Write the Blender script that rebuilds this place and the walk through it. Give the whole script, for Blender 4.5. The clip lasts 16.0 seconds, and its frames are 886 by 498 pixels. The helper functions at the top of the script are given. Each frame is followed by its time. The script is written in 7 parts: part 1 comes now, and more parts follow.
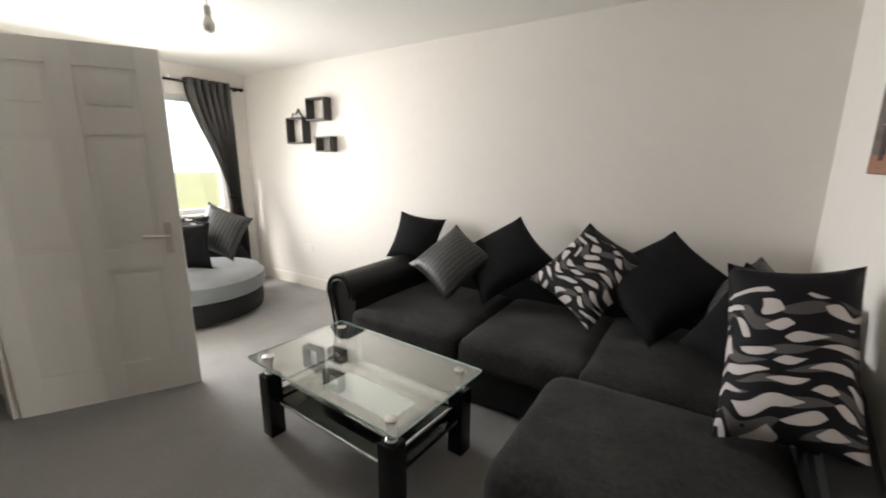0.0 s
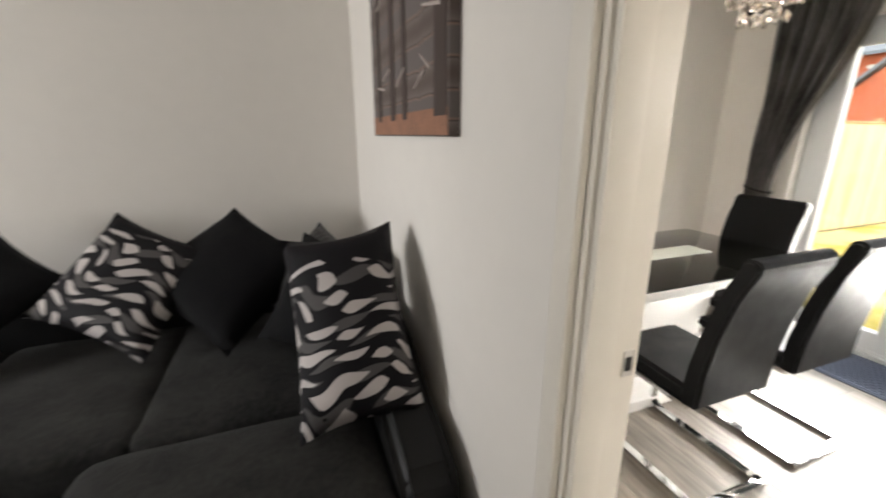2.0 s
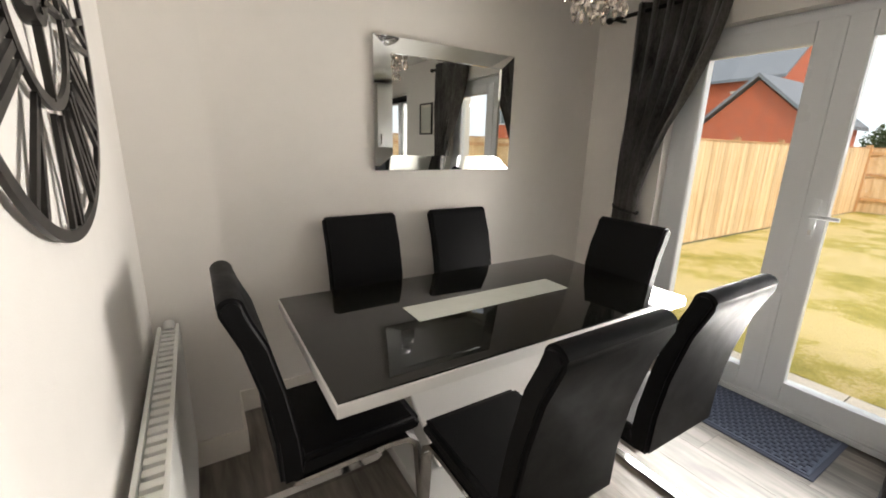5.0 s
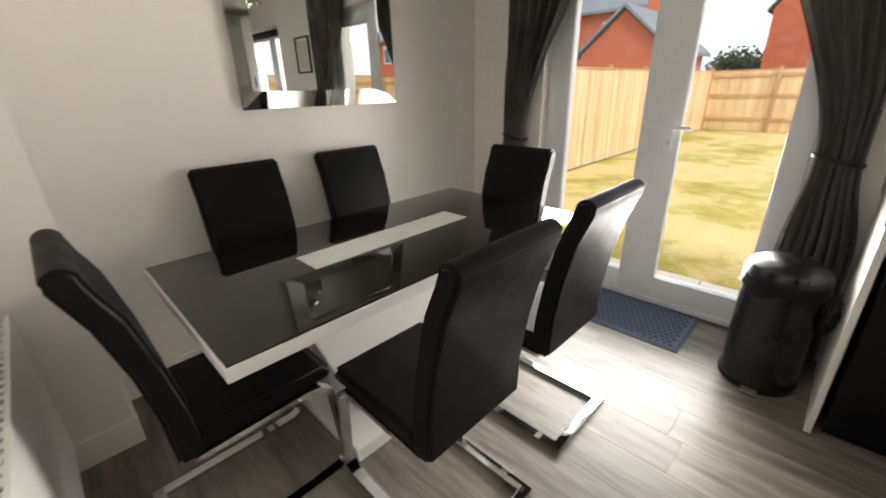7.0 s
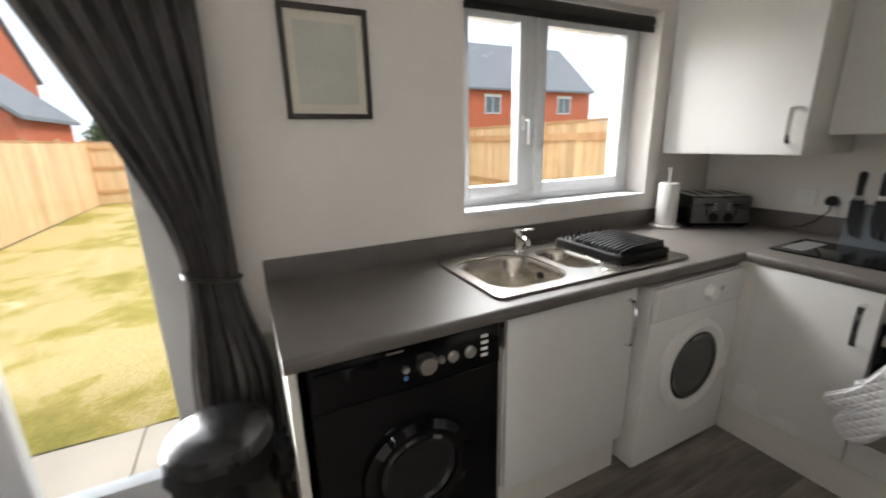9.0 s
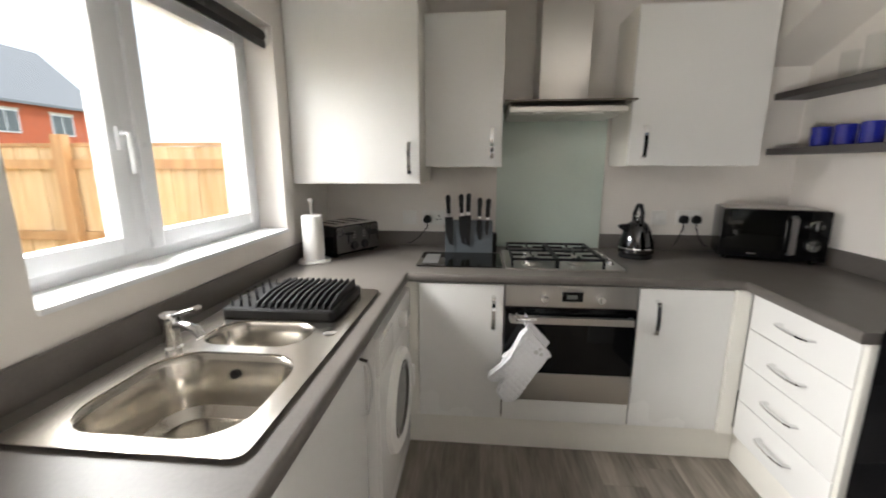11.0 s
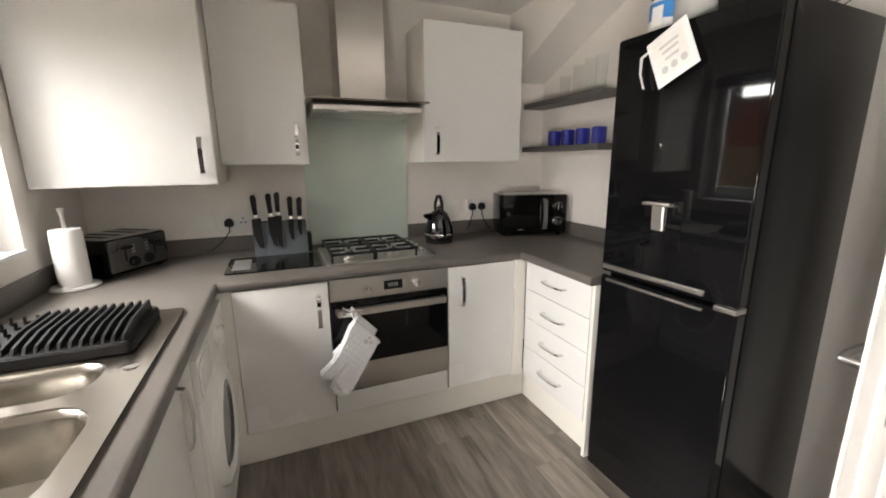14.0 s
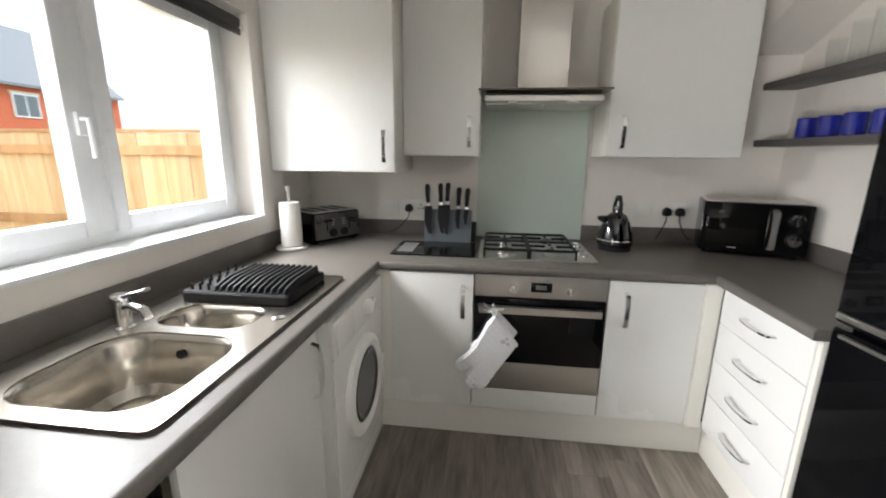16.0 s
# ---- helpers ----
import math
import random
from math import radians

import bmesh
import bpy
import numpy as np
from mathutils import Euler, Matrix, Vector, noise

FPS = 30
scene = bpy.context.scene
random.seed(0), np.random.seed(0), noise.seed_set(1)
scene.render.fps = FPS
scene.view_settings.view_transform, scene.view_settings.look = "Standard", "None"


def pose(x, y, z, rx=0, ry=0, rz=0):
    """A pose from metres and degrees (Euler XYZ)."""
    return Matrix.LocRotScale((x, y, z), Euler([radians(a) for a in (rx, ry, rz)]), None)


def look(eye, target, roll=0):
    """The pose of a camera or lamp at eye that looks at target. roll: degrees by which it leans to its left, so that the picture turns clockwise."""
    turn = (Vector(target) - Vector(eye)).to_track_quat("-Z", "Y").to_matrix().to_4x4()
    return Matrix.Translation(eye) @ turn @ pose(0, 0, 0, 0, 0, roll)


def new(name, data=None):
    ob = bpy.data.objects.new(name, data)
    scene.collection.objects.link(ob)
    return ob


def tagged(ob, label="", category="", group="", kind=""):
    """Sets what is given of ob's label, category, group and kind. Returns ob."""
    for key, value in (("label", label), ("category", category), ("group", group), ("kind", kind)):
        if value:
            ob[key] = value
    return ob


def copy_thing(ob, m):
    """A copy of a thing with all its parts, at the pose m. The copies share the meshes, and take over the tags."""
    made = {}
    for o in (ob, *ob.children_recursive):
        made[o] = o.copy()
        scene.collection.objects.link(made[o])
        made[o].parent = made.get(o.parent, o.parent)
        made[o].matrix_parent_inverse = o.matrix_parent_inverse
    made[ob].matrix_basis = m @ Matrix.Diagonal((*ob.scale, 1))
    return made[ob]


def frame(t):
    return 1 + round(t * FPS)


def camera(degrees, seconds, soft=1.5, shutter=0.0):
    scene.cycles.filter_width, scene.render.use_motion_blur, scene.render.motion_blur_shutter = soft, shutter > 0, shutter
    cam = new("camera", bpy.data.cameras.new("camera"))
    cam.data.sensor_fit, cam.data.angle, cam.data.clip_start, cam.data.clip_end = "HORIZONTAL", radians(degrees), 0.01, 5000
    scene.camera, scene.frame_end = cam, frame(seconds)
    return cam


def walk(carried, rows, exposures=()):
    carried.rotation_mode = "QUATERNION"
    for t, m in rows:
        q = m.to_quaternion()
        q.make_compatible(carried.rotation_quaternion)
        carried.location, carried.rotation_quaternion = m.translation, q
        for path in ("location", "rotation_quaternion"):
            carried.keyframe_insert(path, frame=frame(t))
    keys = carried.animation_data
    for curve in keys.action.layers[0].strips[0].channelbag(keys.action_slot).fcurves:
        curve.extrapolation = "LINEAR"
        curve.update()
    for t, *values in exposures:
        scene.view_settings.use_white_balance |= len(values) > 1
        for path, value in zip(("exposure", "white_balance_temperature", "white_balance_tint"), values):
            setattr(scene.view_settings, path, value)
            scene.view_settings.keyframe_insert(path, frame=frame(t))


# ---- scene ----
cam = camera(95.3, 16.0, soft=1.8, shutter=0.3)
PATH = [
    (0, (0.68, 0.63, 1.394), (-0.368, 2.28, 0.974), 0.3),
    (0.5, (0.652, 0.574, 1.379), (-0.563, 2.105, 0.955), 0.0),
    (1, (0.681, 0.639, 1.358), (-0.246, 2.348, 0.89), -0.6),
    (1.5, (0.749, 0.905, 1.358), (0.623, 2.834, 0.845), -0.3),
    (2, (0.841, 1.079, 1.363), (1.528, 2.877, 0.817), 0.1),
    (2.5, (1.044, 1.156, 1.356), (2.045, 2.801, 0.817), 0.2),
    (3, (1.274, 1.211, 1.373), (2.263, 2.865, 0.837), 0.9),
    (3.5, (1.401, 1.274, 1.37), (2.396, 2.926, 0.841), 1.7),
    (3.7, (1.444, 1.292, 1.37), (2.445, 2.951, 0.871), 1.8),
    (5.8, (1.6, 1.338, 1.379), (2.644, 2.962, 0.858), 0.2),
    (6, (1.612, 1.326, 1.36), (2.662, 2.922, 0.769), -0.1),
    (6.5, (1.615, 1.32, 1.316), (2.749, 2.804, 0.6), -0.9),
    (7, (1.632, 1.34, 1.314), (2.942, 2.655, 0.569), -1.5),
    (7.5, (1.787, 1.373, 1.337), (3.351, 2.416, 0.655), -1.8),
    (8, (2.061, 1.347, 1.386), (3.873, 1.939, 0.78), -1.8),
    (8.5, (2.274, 1.249, 1.397), (4.189, 1.11, 0.838), -1.3),
    (9, (2.522, 1.231, 1.412), (4.258, 0.385, 0.89), -1.3),
    (9.5, (2.736, 1.188, 1.379), (4.174, -0.118, 0.901), -0.3),
    (10, (2.935, 1.118, 1.387), (4.064, -0.465, 0.919), -0.5),
    (10.2, (2.985, 1.104, 1.381), (3.938, -0.591, 0.915), -0.4),
    (12.3, (3.234, 1.142, 1.45), (2.576, -0.723, 1.148), -0.4),
    (12.5, (3.225, 1.154, 1.437), (2.532, -0.704, 1.174), -0.5),
    (13, (3.209, 1.166, 1.432), (2.446, -0.664, 1.168), -0.6),
    (13.5, (3.192, 1.173, 1.414), (2.414, -0.638, 1.078), -0.6),
    (14, (3.197, 1.159, 1.409), (2.457, -0.649, 0.981), -0.5),
    (14.5, (3.188, 1.144, 1.405), (2.537, -0.682, 0.913), -0.4),
    (15, (3.173, 1.149, 1.392), (2.677, -0.72, 0.881), -0.4),
    (15.5, (3.073, 1.124, 1.403), (2.928, -0.807, 0.902), -0.5),
    (16, (2.939, 1.096, 1.402), (3.175, -0.838, 0.948), 0.6),
]
EXPOSURES = [(0, 1.05, 6350, 10), (1.5, 0.95, 6450, 10), (2.0, 0.95, 6350, 10), (2.5, 0.65, 6250, 10), (3.3, 0.2, 6000, 11), (3.7, 0.12, 6100, 11),
             (5.8, -0.05, 6350, 11), (7, 0.05, 6300, 11), (7.6, 0.12, 6300, 11), (8.5, 0.05, 6200, 12), (9.1, 0.16, 6000, 11), (9.5, 0.36, 5950, 10), (9.9, 0.48, 5950, 10),
             (12.5, 0.48, 6450, 12), (13.2, 0.5, 6450, 12), (14.5, 0.54, 6250, 13), (15.3, 0.6, 6050, 12), (16, 0.6, 5950, 10)]
walk(cam, [(t, look(eye, target, roll)) for t, eye, target, roll in PATH], EXPOSURES)

# ---- light ----
world = bpy.data.worlds.new("sky")
scene.world = world
world.use_nodes = True
wn = world.node_tree.nodes
sky = wn.new("ShaderNodeTexSky")
sky.sky_type = 'NISHITA'
sky.sun_disc = False
sky.sun_elevation = radians(43)
sky.sun_rotation = radians(207)
sky.air_density, sky.dust_density, sky.ozone_density = 1.0, 4.0, 1.0
# thin overcast: the blue of the clear sky is mixed with white cloud
cloud = wn.new("ShaderNodeMixRGB")
cloud.inputs[0].default_value = 0.8
cloud.inputs[2].default_value = (10.8, 11.05, 11.4, 1)
world.node_tree.links.new(sky.outputs[0], cloud.inputs[1])
world.node_tree.links.new(cloud.outputs[0], wn["Background"].inputs[0])
wn["Background"].inputs[1].default_value = 0.15

sun = new("sun", bpy.data.lights.new("sun", 'SUN'))
sun.data.energy, sun.data.angle, sun.data.color = 2.8, radians(12), (1, 0.95, 0.88)
sun.matrix_world = look((0, 0, 10), (0.5, 1.0, 8.95))


def sky_lamp(name, eye, target, sx, sy, watts, color=(1, 0.945, 0.865), spread=180):
    """Added area lamp boosting sky light at an opening; spread: its fan, in degrees."""
    ob = new(name, bpy.data.lights.new(name, 'AREA'))
    ob.data.shape, ob.data.size, ob.data.size_y = 'RECTANGLE', sx, sy
    ob.data.energy, ob.data.color, ob.data.spread = watts, color, radians(spread)
    ob.matrix_world = look(eye, target)
    return ob


sky_lamp("sky_light_french_doors", (4.085, 2.13, 0.68), (1.5, 1.75, 1.1), 1.15, 0.74, 60, spread=125)
sky_lamp("sky_light_above_french_doors", (4.80, 2.13, 2.50), (3.0, 2.0, 0.8), 1.4, 1.1, 14)
sky_lamp("sky_light_kitchen_window", (4.80, -0.22, 2.32), (2.4, 0.55, 0.85), 1.2, 0.9, 112, spread=130)
sky_lamp("sky_light_front_window", (-3.93, 2.00, 1.43), (0.8, 1.75, 0.95), 1.25, 1.1, 39, (1, 0.97, 0.93), spread=135)

# ---- materials ----


def principled(name):
    m = bpy.data.materials.new(name)
    m.use_nodes = True
    return m, m.node_tree.nodes, m.node_tree.links, m.node_tree.nodes["Principled BSDF"]


def surface(name, color, rough=0.6, metal=0.0, vary=0.08, scale=6.0, bump=0.0, bscale=200.0, stretch=(1, 1, 1), coat=0.0,
            rvary=0.1, sheen=0.0, rand=0.0, spec=0.5):
    """A paint, cloth, metal or wood: colour that varies at two scales, uneven gloss and fine relief."""
    m, n, l, b = principled(name)
    tc = n.new("ShaderNodeTexCoord")
    mp = n.new("ShaderNodeMapping")
    mp.inputs["Scale"].default_value = stretch
    l.new(tc.outputs["Object"], mp.inputs[0])
    vec = mp.outputs[0]
    if rand:
        info = n.new("ShaderNodeObjectInfo")
        add = n.new("ShaderNodeVectorMath")
        add.operation = 'ADD'
        mul = n.new("ShaderNodeVectorMath")
        mul.operation = 'SCALE'
        mul.inputs[0].default_value = (37, 53, 71)
        l.new(info.outputs["Random"], mul.inputs["Scale"])
        l.new(vec, add.inputs[0])
        l.new(mul.outputs[0], add.inputs[1])
        vec = add.outputs[0]
    n1 = n.new("ShaderNodeTexNoise")
    n1.inputs["Scale"].default_value, n1.inputs["Detail"].default_value = scale, 4
    n2 = n.new("ShaderNodeTexNoise")
    n2.inputs["Scale"].default_value, n2.inputs["Detail"].default_value = scale * 11, 3
    l.new(vec, n1.inputs["Vector"])
    l.new(vec, n2.inputs["Vector"])
    mixn = n.new("ShaderNodeMath")
    mixn.operation = 'ADD'
    half = n.new("ShaderNodeMath")
    half.operation = 'MULTIPLY'
    half.inputs[1].default_value = 0.5
    l.new(n2.outputs[0], half.inputs[0])
    l.new(n1.outputs[0], mixn.inputs[0])
    l.new(half.outputs[0], mixn.inputs[1])
    ramp = n.new("ShaderNodeMapRange")
    ramp.inputs[1].default_value, ramp.inputs[2].default_value = 0.45, 1.05
    ramp.inputs[3].default_value, ramp.inputs[4].default_value = max(0.02, 1 - vary), 1 + vary
    l.new(mixn.outputs[0], ramp.inputs[0])
    scalec = n.new("ShaderNodeVectorMath")
    scalec.operation = 'SCALE'
    scalec.inputs[0].default_value = color
    factor = ramp.outputs[0]
    if rand:
        rr = n.new("ShaderNodeMapRange")
        rr.inputs[3].default_value, rr.inputs[4].default_value = 1 - rand, 1 + rand
        l.new(info.outputs["Random"], rr.inputs[0])
        mm = n.new("ShaderNodeMath")
        mm.operation = 'MULTIPLY'
        l.new(rr.outputs[0], mm.inputs[0])
        l.new(factor, mm.inputs[1])
        factor = mm.outputs[0]
    l.new(factor, scalec.inputs["Scale"])
    l.new(scalec.outputs[0], b.inputs["Base Color"])
    rg = n.new("ShaderNodeMapRange")
    rg.inputs[1].default_value, rg.inputs[2].default_value = 0.3, 0.7
    rg.inputs[3].default_value, rg.inputs[4].default_value = max(0.02, rough * (1 - rvary)), min(1, rough * (1 + rvary))
    l.new(n1.outputs[0], rg.inputs[0])
    l.new(rg.outputs[0], b.inputs["Roughness"])
    b.inputs["Metallic"].default_value = metal
    b.inputs["Coat Weight"].default_value = coat
    b.inputs["Coat Roughness"].default_value = 0.08
    b.inputs["Sheen Weight"].default_value = sheen
    b.inputs["Specular IOR Level"].default_value = spec
    if bump:
        n3 = n.new("ShaderNodeTexNoise")
        n3.inputs["Scale"].default_value, n3.inputs["Detail"].default_value = bscale, 2
        l.new(vec, n3.inputs["Vector"])
        bp = n.new("ShaderNodeBump")
        bp.inputs["Strength"].default_value, bp.inputs["Distance"].default_value = bump, 0.004
        l.new(n3.outputs[0], bp.inputs["Height"])
        l.new(bp.outputs[0], b.inputs["Normal"])
    return m


def glass(name, tint=(1, 1, 1), gloss=1.0):
    """A pane: clear, with a mirror gloss that grows towards grazing angles."""
    m = bpy.data.materials.new(name)
    m.use_nodes = True
    n, l = m.node_tree.nodes, m.node_tree.links
    n.clear()
    out, mix = n.new("ShaderNodeOutputMaterial"), n.new("ShaderNodeMixShader")
    tr, gl, fr = n.new("ShaderNodeBsdfTransparent"), n.new("ShaderNodeBsdfGlossy"), n.new("ShaderNodeLayerWeight")
    tr.inputs[0].default_value = (*tint, 1)
    gl.inputs["Roughness"].default_value = 0.01
    fr.inputs[0].default_value = 0.5
    pw, sc = n.new("ShaderNodeMath"), n.new("ShaderNodeMath")
    pw.operation, sc.operation = 'POWER', 'MULTIPLY_ADD'
    pw.inputs[1].default_value = 5
    sc.inputs[1].default_value, sc.inputs[2].default_value = 0.8 * gloss, 0.04 * gloss
    sc.use_clamp = True
    l.new(fr.outputs["Facing"], pw.inputs[0])
    l.new(pw.outputs[0], sc.inputs[0])
    l.new(sc.outputs[0], mix.inputs[0])
    l.new(tr.outputs[0], mix.inputs[1])
    l.new(gl.outputs[0], mix.inputs[2])
    l.new(mix.outputs[0], out.inputs[0])
    return m


def wood_planks(name, dark, light, rough, along='Y', scale=1.0, rand=0.16):
    """Long grain along one axis, each piece with its own shift and tone."""
    m, n, l, b = principled(name)
    tc, mp, info = n.new("ShaderNodeTexCoord"), n.new("ShaderNodeMapping"), n.new("ShaderNodeObjectInfo")
    s = {'X': (0.9, 14, 14), 'Y': (13, 1.7, 13), 'Z': (14, 14, 0.9)}[along]
    mp.inputs["Scale"].default_value = [q * scale for q in s]
    l.new(tc.outputs["Object"], mp.inputs[0])
    mul, add = n.new("ShaderNodeVectorMath"), n.new("ShaderNodeVectorMath")
    mul.operation, add.operation = 'SCALE', 'ADD'
    mul.inputs[0].default_value = (61, 47, 83)
    l.new(info.outputs["Random"], mul.inputs["Scale"])
    l.new(mp.outputs[0], add.inputs[0])
    l.new(mul.outputs[0], add.inputs[1])
    n1, n2 = n.new("ShaderNodeTexNoise"), n.new("ShaderNodeTexNoise")
    n1.inputs["Scale"].default_value, n1.inputs["Detail"].default_value, n1.inputs["Distortion"].default_value = 1.1, 6, 0.6
    n2.inputs["Scale"].default_value, n2.inputs["Detail"].default_value = 4.0, 5
    l.new(add.outputs[0], n1.inputs["Vector"])
    l.new(add.outputs[0], n2.inputs["Vector"])
    mx = n.new("ShaderNodeMath")
    mx.operation = 'MULTIPLY_ADD'
    mx.inputs[1].default_value = 0.45
    l.new(n2.outputs[0], mx.inputs[0])
    l.new(n1.outputs[0], mx.inputs[2])
    ramp = n.new("ShaderNodeValToRGB")
    ramp.color_ramp.elements[0].position, ramp.color_ramp.elements[1].position = 0.5, 0.95
    ramp.color_ramp.elements[0].color, ramp.color_ramp.elements[1].color = (*dark, 1), (*light, 1)
    l.new(mx.outputs[0], ramp.inputs[0])
    rr = n.new("ShaderNodeMapRange")
    rr.inputs[3].default_value, rr.inputs[4].default_value = 1 - rand, 1 + rand
    l.new(info.outputs["Random"], rr.inputs[0])
    sc = n.new("ShaderNodeVectorMath")
    sc.operation = 'SCALE'
    l.new(ramp.outputs[0], sc.inputs[0])
    l.new(rr.outputs[0], sc.inputs["Scale"])
    l.new(sc.outputs[0], b.inputs["Base Color"])
    b.inputs["Roughness"].default_value = rough
    bp = n.new("ShaderNodeBump")
    bp.inputs["Strength"].default_value, bp.inputs["Distance"].default_value = 0.15, 0.002
    l.new(n2.outputs[0], bp.inputs["Height"])
    l.new(bp.outputs[0], b.inputs["Normal"])
    return m


def banded(name, stops, scale, stretch, distort, rough=0.8, detail=1.0, kind='noise', bump=0.0):
    """Cloth with a woven pattern: noise or waves cut into bands of colour."""
    m, n, l, b = principled(name)
    tc, mp = n.new("ShaderNodeTexCoord"), n.new("ShaderNodeMapping")
    mp.inputs["Scale"].default_value = stretch
    l.new(tc.outputs["Object"], mp.inputs[0])
    if kind == 'noise':
        t = n.new("ShaderNodeTexNoise")
        t.inputs["Scale"].default_value, t.inputs["Detail"].default_value, t.inputs["Distortion"].default_value = scale, detail, distort
    else:
        t = n.new("ShaderNodeTexWave")
        t.bands_direction = 'X' if kind == 'wavex' else 'Z'
        t.inputs["Scale"].default_value, t.inputs["Distortion"].default_value = scale, distort
        t.inputs["Detail"].default_value, t.inputs["Detail Scale"].default_value = detail, 0.9
    l.new(mp.outputs[0], t.inputs["Vector"])
    ramp = n.new("ShaderNodeValToRGB")
    ramp.color_ramp.interpolation = 'CONSTANT' if kind != 'soft' else 'LINEAR'
    els = ramp.color_ramp.elements
    els[0].position, els[0].color = stops[0][0], (*stops[0][1], 1)
    els[1].position, els[1].color = stops[1][0], (*stops[1][1], 1)
    for p, c in stops[2:]:
        e = els.new(p)
        e.color = (*c, 1)
    l.new(t.outputs["Fac" if "Fac" in t.outputs else 0], ramp.inputs[0])
    l.new(ramp.outputs[0], b.inputs["Base Color"])
    b.inputs["Roughness"].default_value = rough
    if bump:
        n3, bp = n.new("ShaderNodeTexNoise"), n.new("ShaderNodeBump")
        n3.inputs["Scale"].default_value = 300
        l.new(tc.outputs["Object"], n3.inputs["Vector"])
        bp.inputs["Strength"].default_value, bp.inputs["Distance"].default_value = bump, 0.003
        l.new(n3.outputs[0], bp.inputs["Height"])
        l.new(bp.outputs[0], b.inputs["Normal"])
    return m


def leaf_waves(name, top):
    """Black cloth printed with rows of white and grey leaf shapes that ride on waves; plain above the height top."""
    m, n, l, b = principled(name)
    tc, sep = n.new("ShaderNodeTexCoord"), n.new("ShaderNodeSeparateXYZ")
    l.new(tc.outputs["Object"], sep.inputs[0])
    x, y, z = sep.outputs[0], sep.outputs[1], sep.outputs[2]

    def math_(op, a, c, add=None):
        q = n.new("ShaderNodeMath")
        q.operation = op
        for i, v in enumerate((a, c) if add is None else (a, c, add)):
            if isinstance(v, (int, float)):
                q.inputs[i].default_value = v
            else:
                l.new(v, q.inputs[i])
        return q.outputs[0]
    ns = n.new("ShaderNodeTexNoise")
    ns.inputs["Scale"].default_value, ns.inputs["Detail"].default_value = 5.0, 0.5
    l.new(tc.outputs["Object"], ns.inputs["Vector"])
    wob = ns.outputs[0]
    swing = math_('SINE', math_('MULTIPLY_ADD', x, 17.0, math_('MULTIPLY', wob, 5.0)), 0)
    s = math_('MULTIPLY_ADD', z, 25.0, math_('MULTIPLY_ADD', swing, 0.6, math_('MULTIPLY', wob, 5.0)))
    band = math_('FLOOR', s, 0)
    off = math_('ABSOLUTE', math_('SUBTRACT', math_('FRACT', s, 0), 0.5), 0)
    leaf = math_('MULTIPLY', math_('SINE', math_('MULTIPLY_ADD', x, 29.0, math_('MULTIPLY_ADD', band, 2.3, math_('MULTIPLY', wob, 9.0))), 0), 0.44)
    grey = math_('MULTIPLY', math_('SINE', math_('MULTIPLY_ADD', x, 19.0, math_('MULTIPLY', band, 3.9)), 0), 0.42)
    front = math_('MULTIPLY', math_('LESS_THAN', y, 0.01), math_('LESS_THAN', math_('MULTIPLY_ADD', wob, 0.12, z), top))
    white = math_('MULTIPLY', math_('LESS_THAN', off, leaf), front)
    mid = math_('MULTIPLY', math_('LESS_THAN', off, grey), front)
    m1, m2 = n.new("ShaderNodeMixRGB"), n.new("ShaderNodeMixRGB")
    m1.inputs[1].default_value, m1.inputs[2].default_value = (0.007, 0.006, 0.008, 1), (0.085, 0.08, 0.08, 1)
    m2.inputs[2].default_value = (0.52, 0.48, 0.47, 1)
    l.new(mid, m1.inputs[0])
    l.new(m1.outputs[0], m2.inputs[1])
    l.new(white, m2.inputs[0])
    l.new(m2.outputs[0], b.inputs["Base Color"])
    b.inputs["Roughness"].default_value, b.inputs["Specular IOR Level"].default_value = 0.7, 0.2
    weave, bp = n.new("ShaderNodeTexNoise"), n.new("ShaderNodeBump")
    weave.inputs["Scale"].default_value = 300
    l.new(tc.outputs["Object"], weave.inputs["Vector"])
    bp.inputs["Strength"].default_value, bp.inputs["Distance"].default_value = 0.2, 0.003
    l.new(weave.outputs[0], bp.inputs["Height"])
    l.new(bp.outputs[0], b.inputs["Normal"])
    return m


WALL = surface("wall_paint", (0.78, 0.745, 0.70), 0.75, vary=0.03, scale=1.2, bump=0.12, bscale=260)
CEIL = surface("ceiling_paint", (0.82, 0.805, 0.775), 0.85, vary=0.025, scale=1.0, bump=0.15, bscale=160)
TRIM = surface("white_gloss_trim", (0.80, 0.755, 0.685), 0.35, vary=0.03, scale=3)
DOORW = surface("white_door_paint", (0.72, 0.70, 0.665), 0.45, vary=0.03, scale=2.5, bump=0.08, bscale=90, stretch=(4, 4, 0.5))
UPVC = surface("white_upvc", (0.77, 0.785, 0.80), 0.3, vary=0.02, scale=3)
CARPET = surface("grey_carpet", (0.30, 0.29, 0.28), 0.95, vary=0.14, scale=3.5, bump=0.8, bscale=420, sheen=0.2)
PLANK = wood_planks("grey_vinyl_plank", (0.095, 0.080, 0.064), (0.265, 0.234, 0.198), 0.42, rand=0.13)
GROUT = surface("plank_gap", (0.13, 0.115, 0.10), 0.8)
UNIT = surface("white_gloss_unit", (0.76, 0.755, 0.735), 0.27, vary=0.012, scale=2, rvary=0.02)
CARCASS = surface("white_carcass", (0.78, 0.76, 0.70), 0.45, vary=0.02)
WORKTOP = surface("grey_brown_worktop", (0.125, 0.113, 0.102), 0.42, vary=0.16, scale=9, bump=0.05, bscale=500)
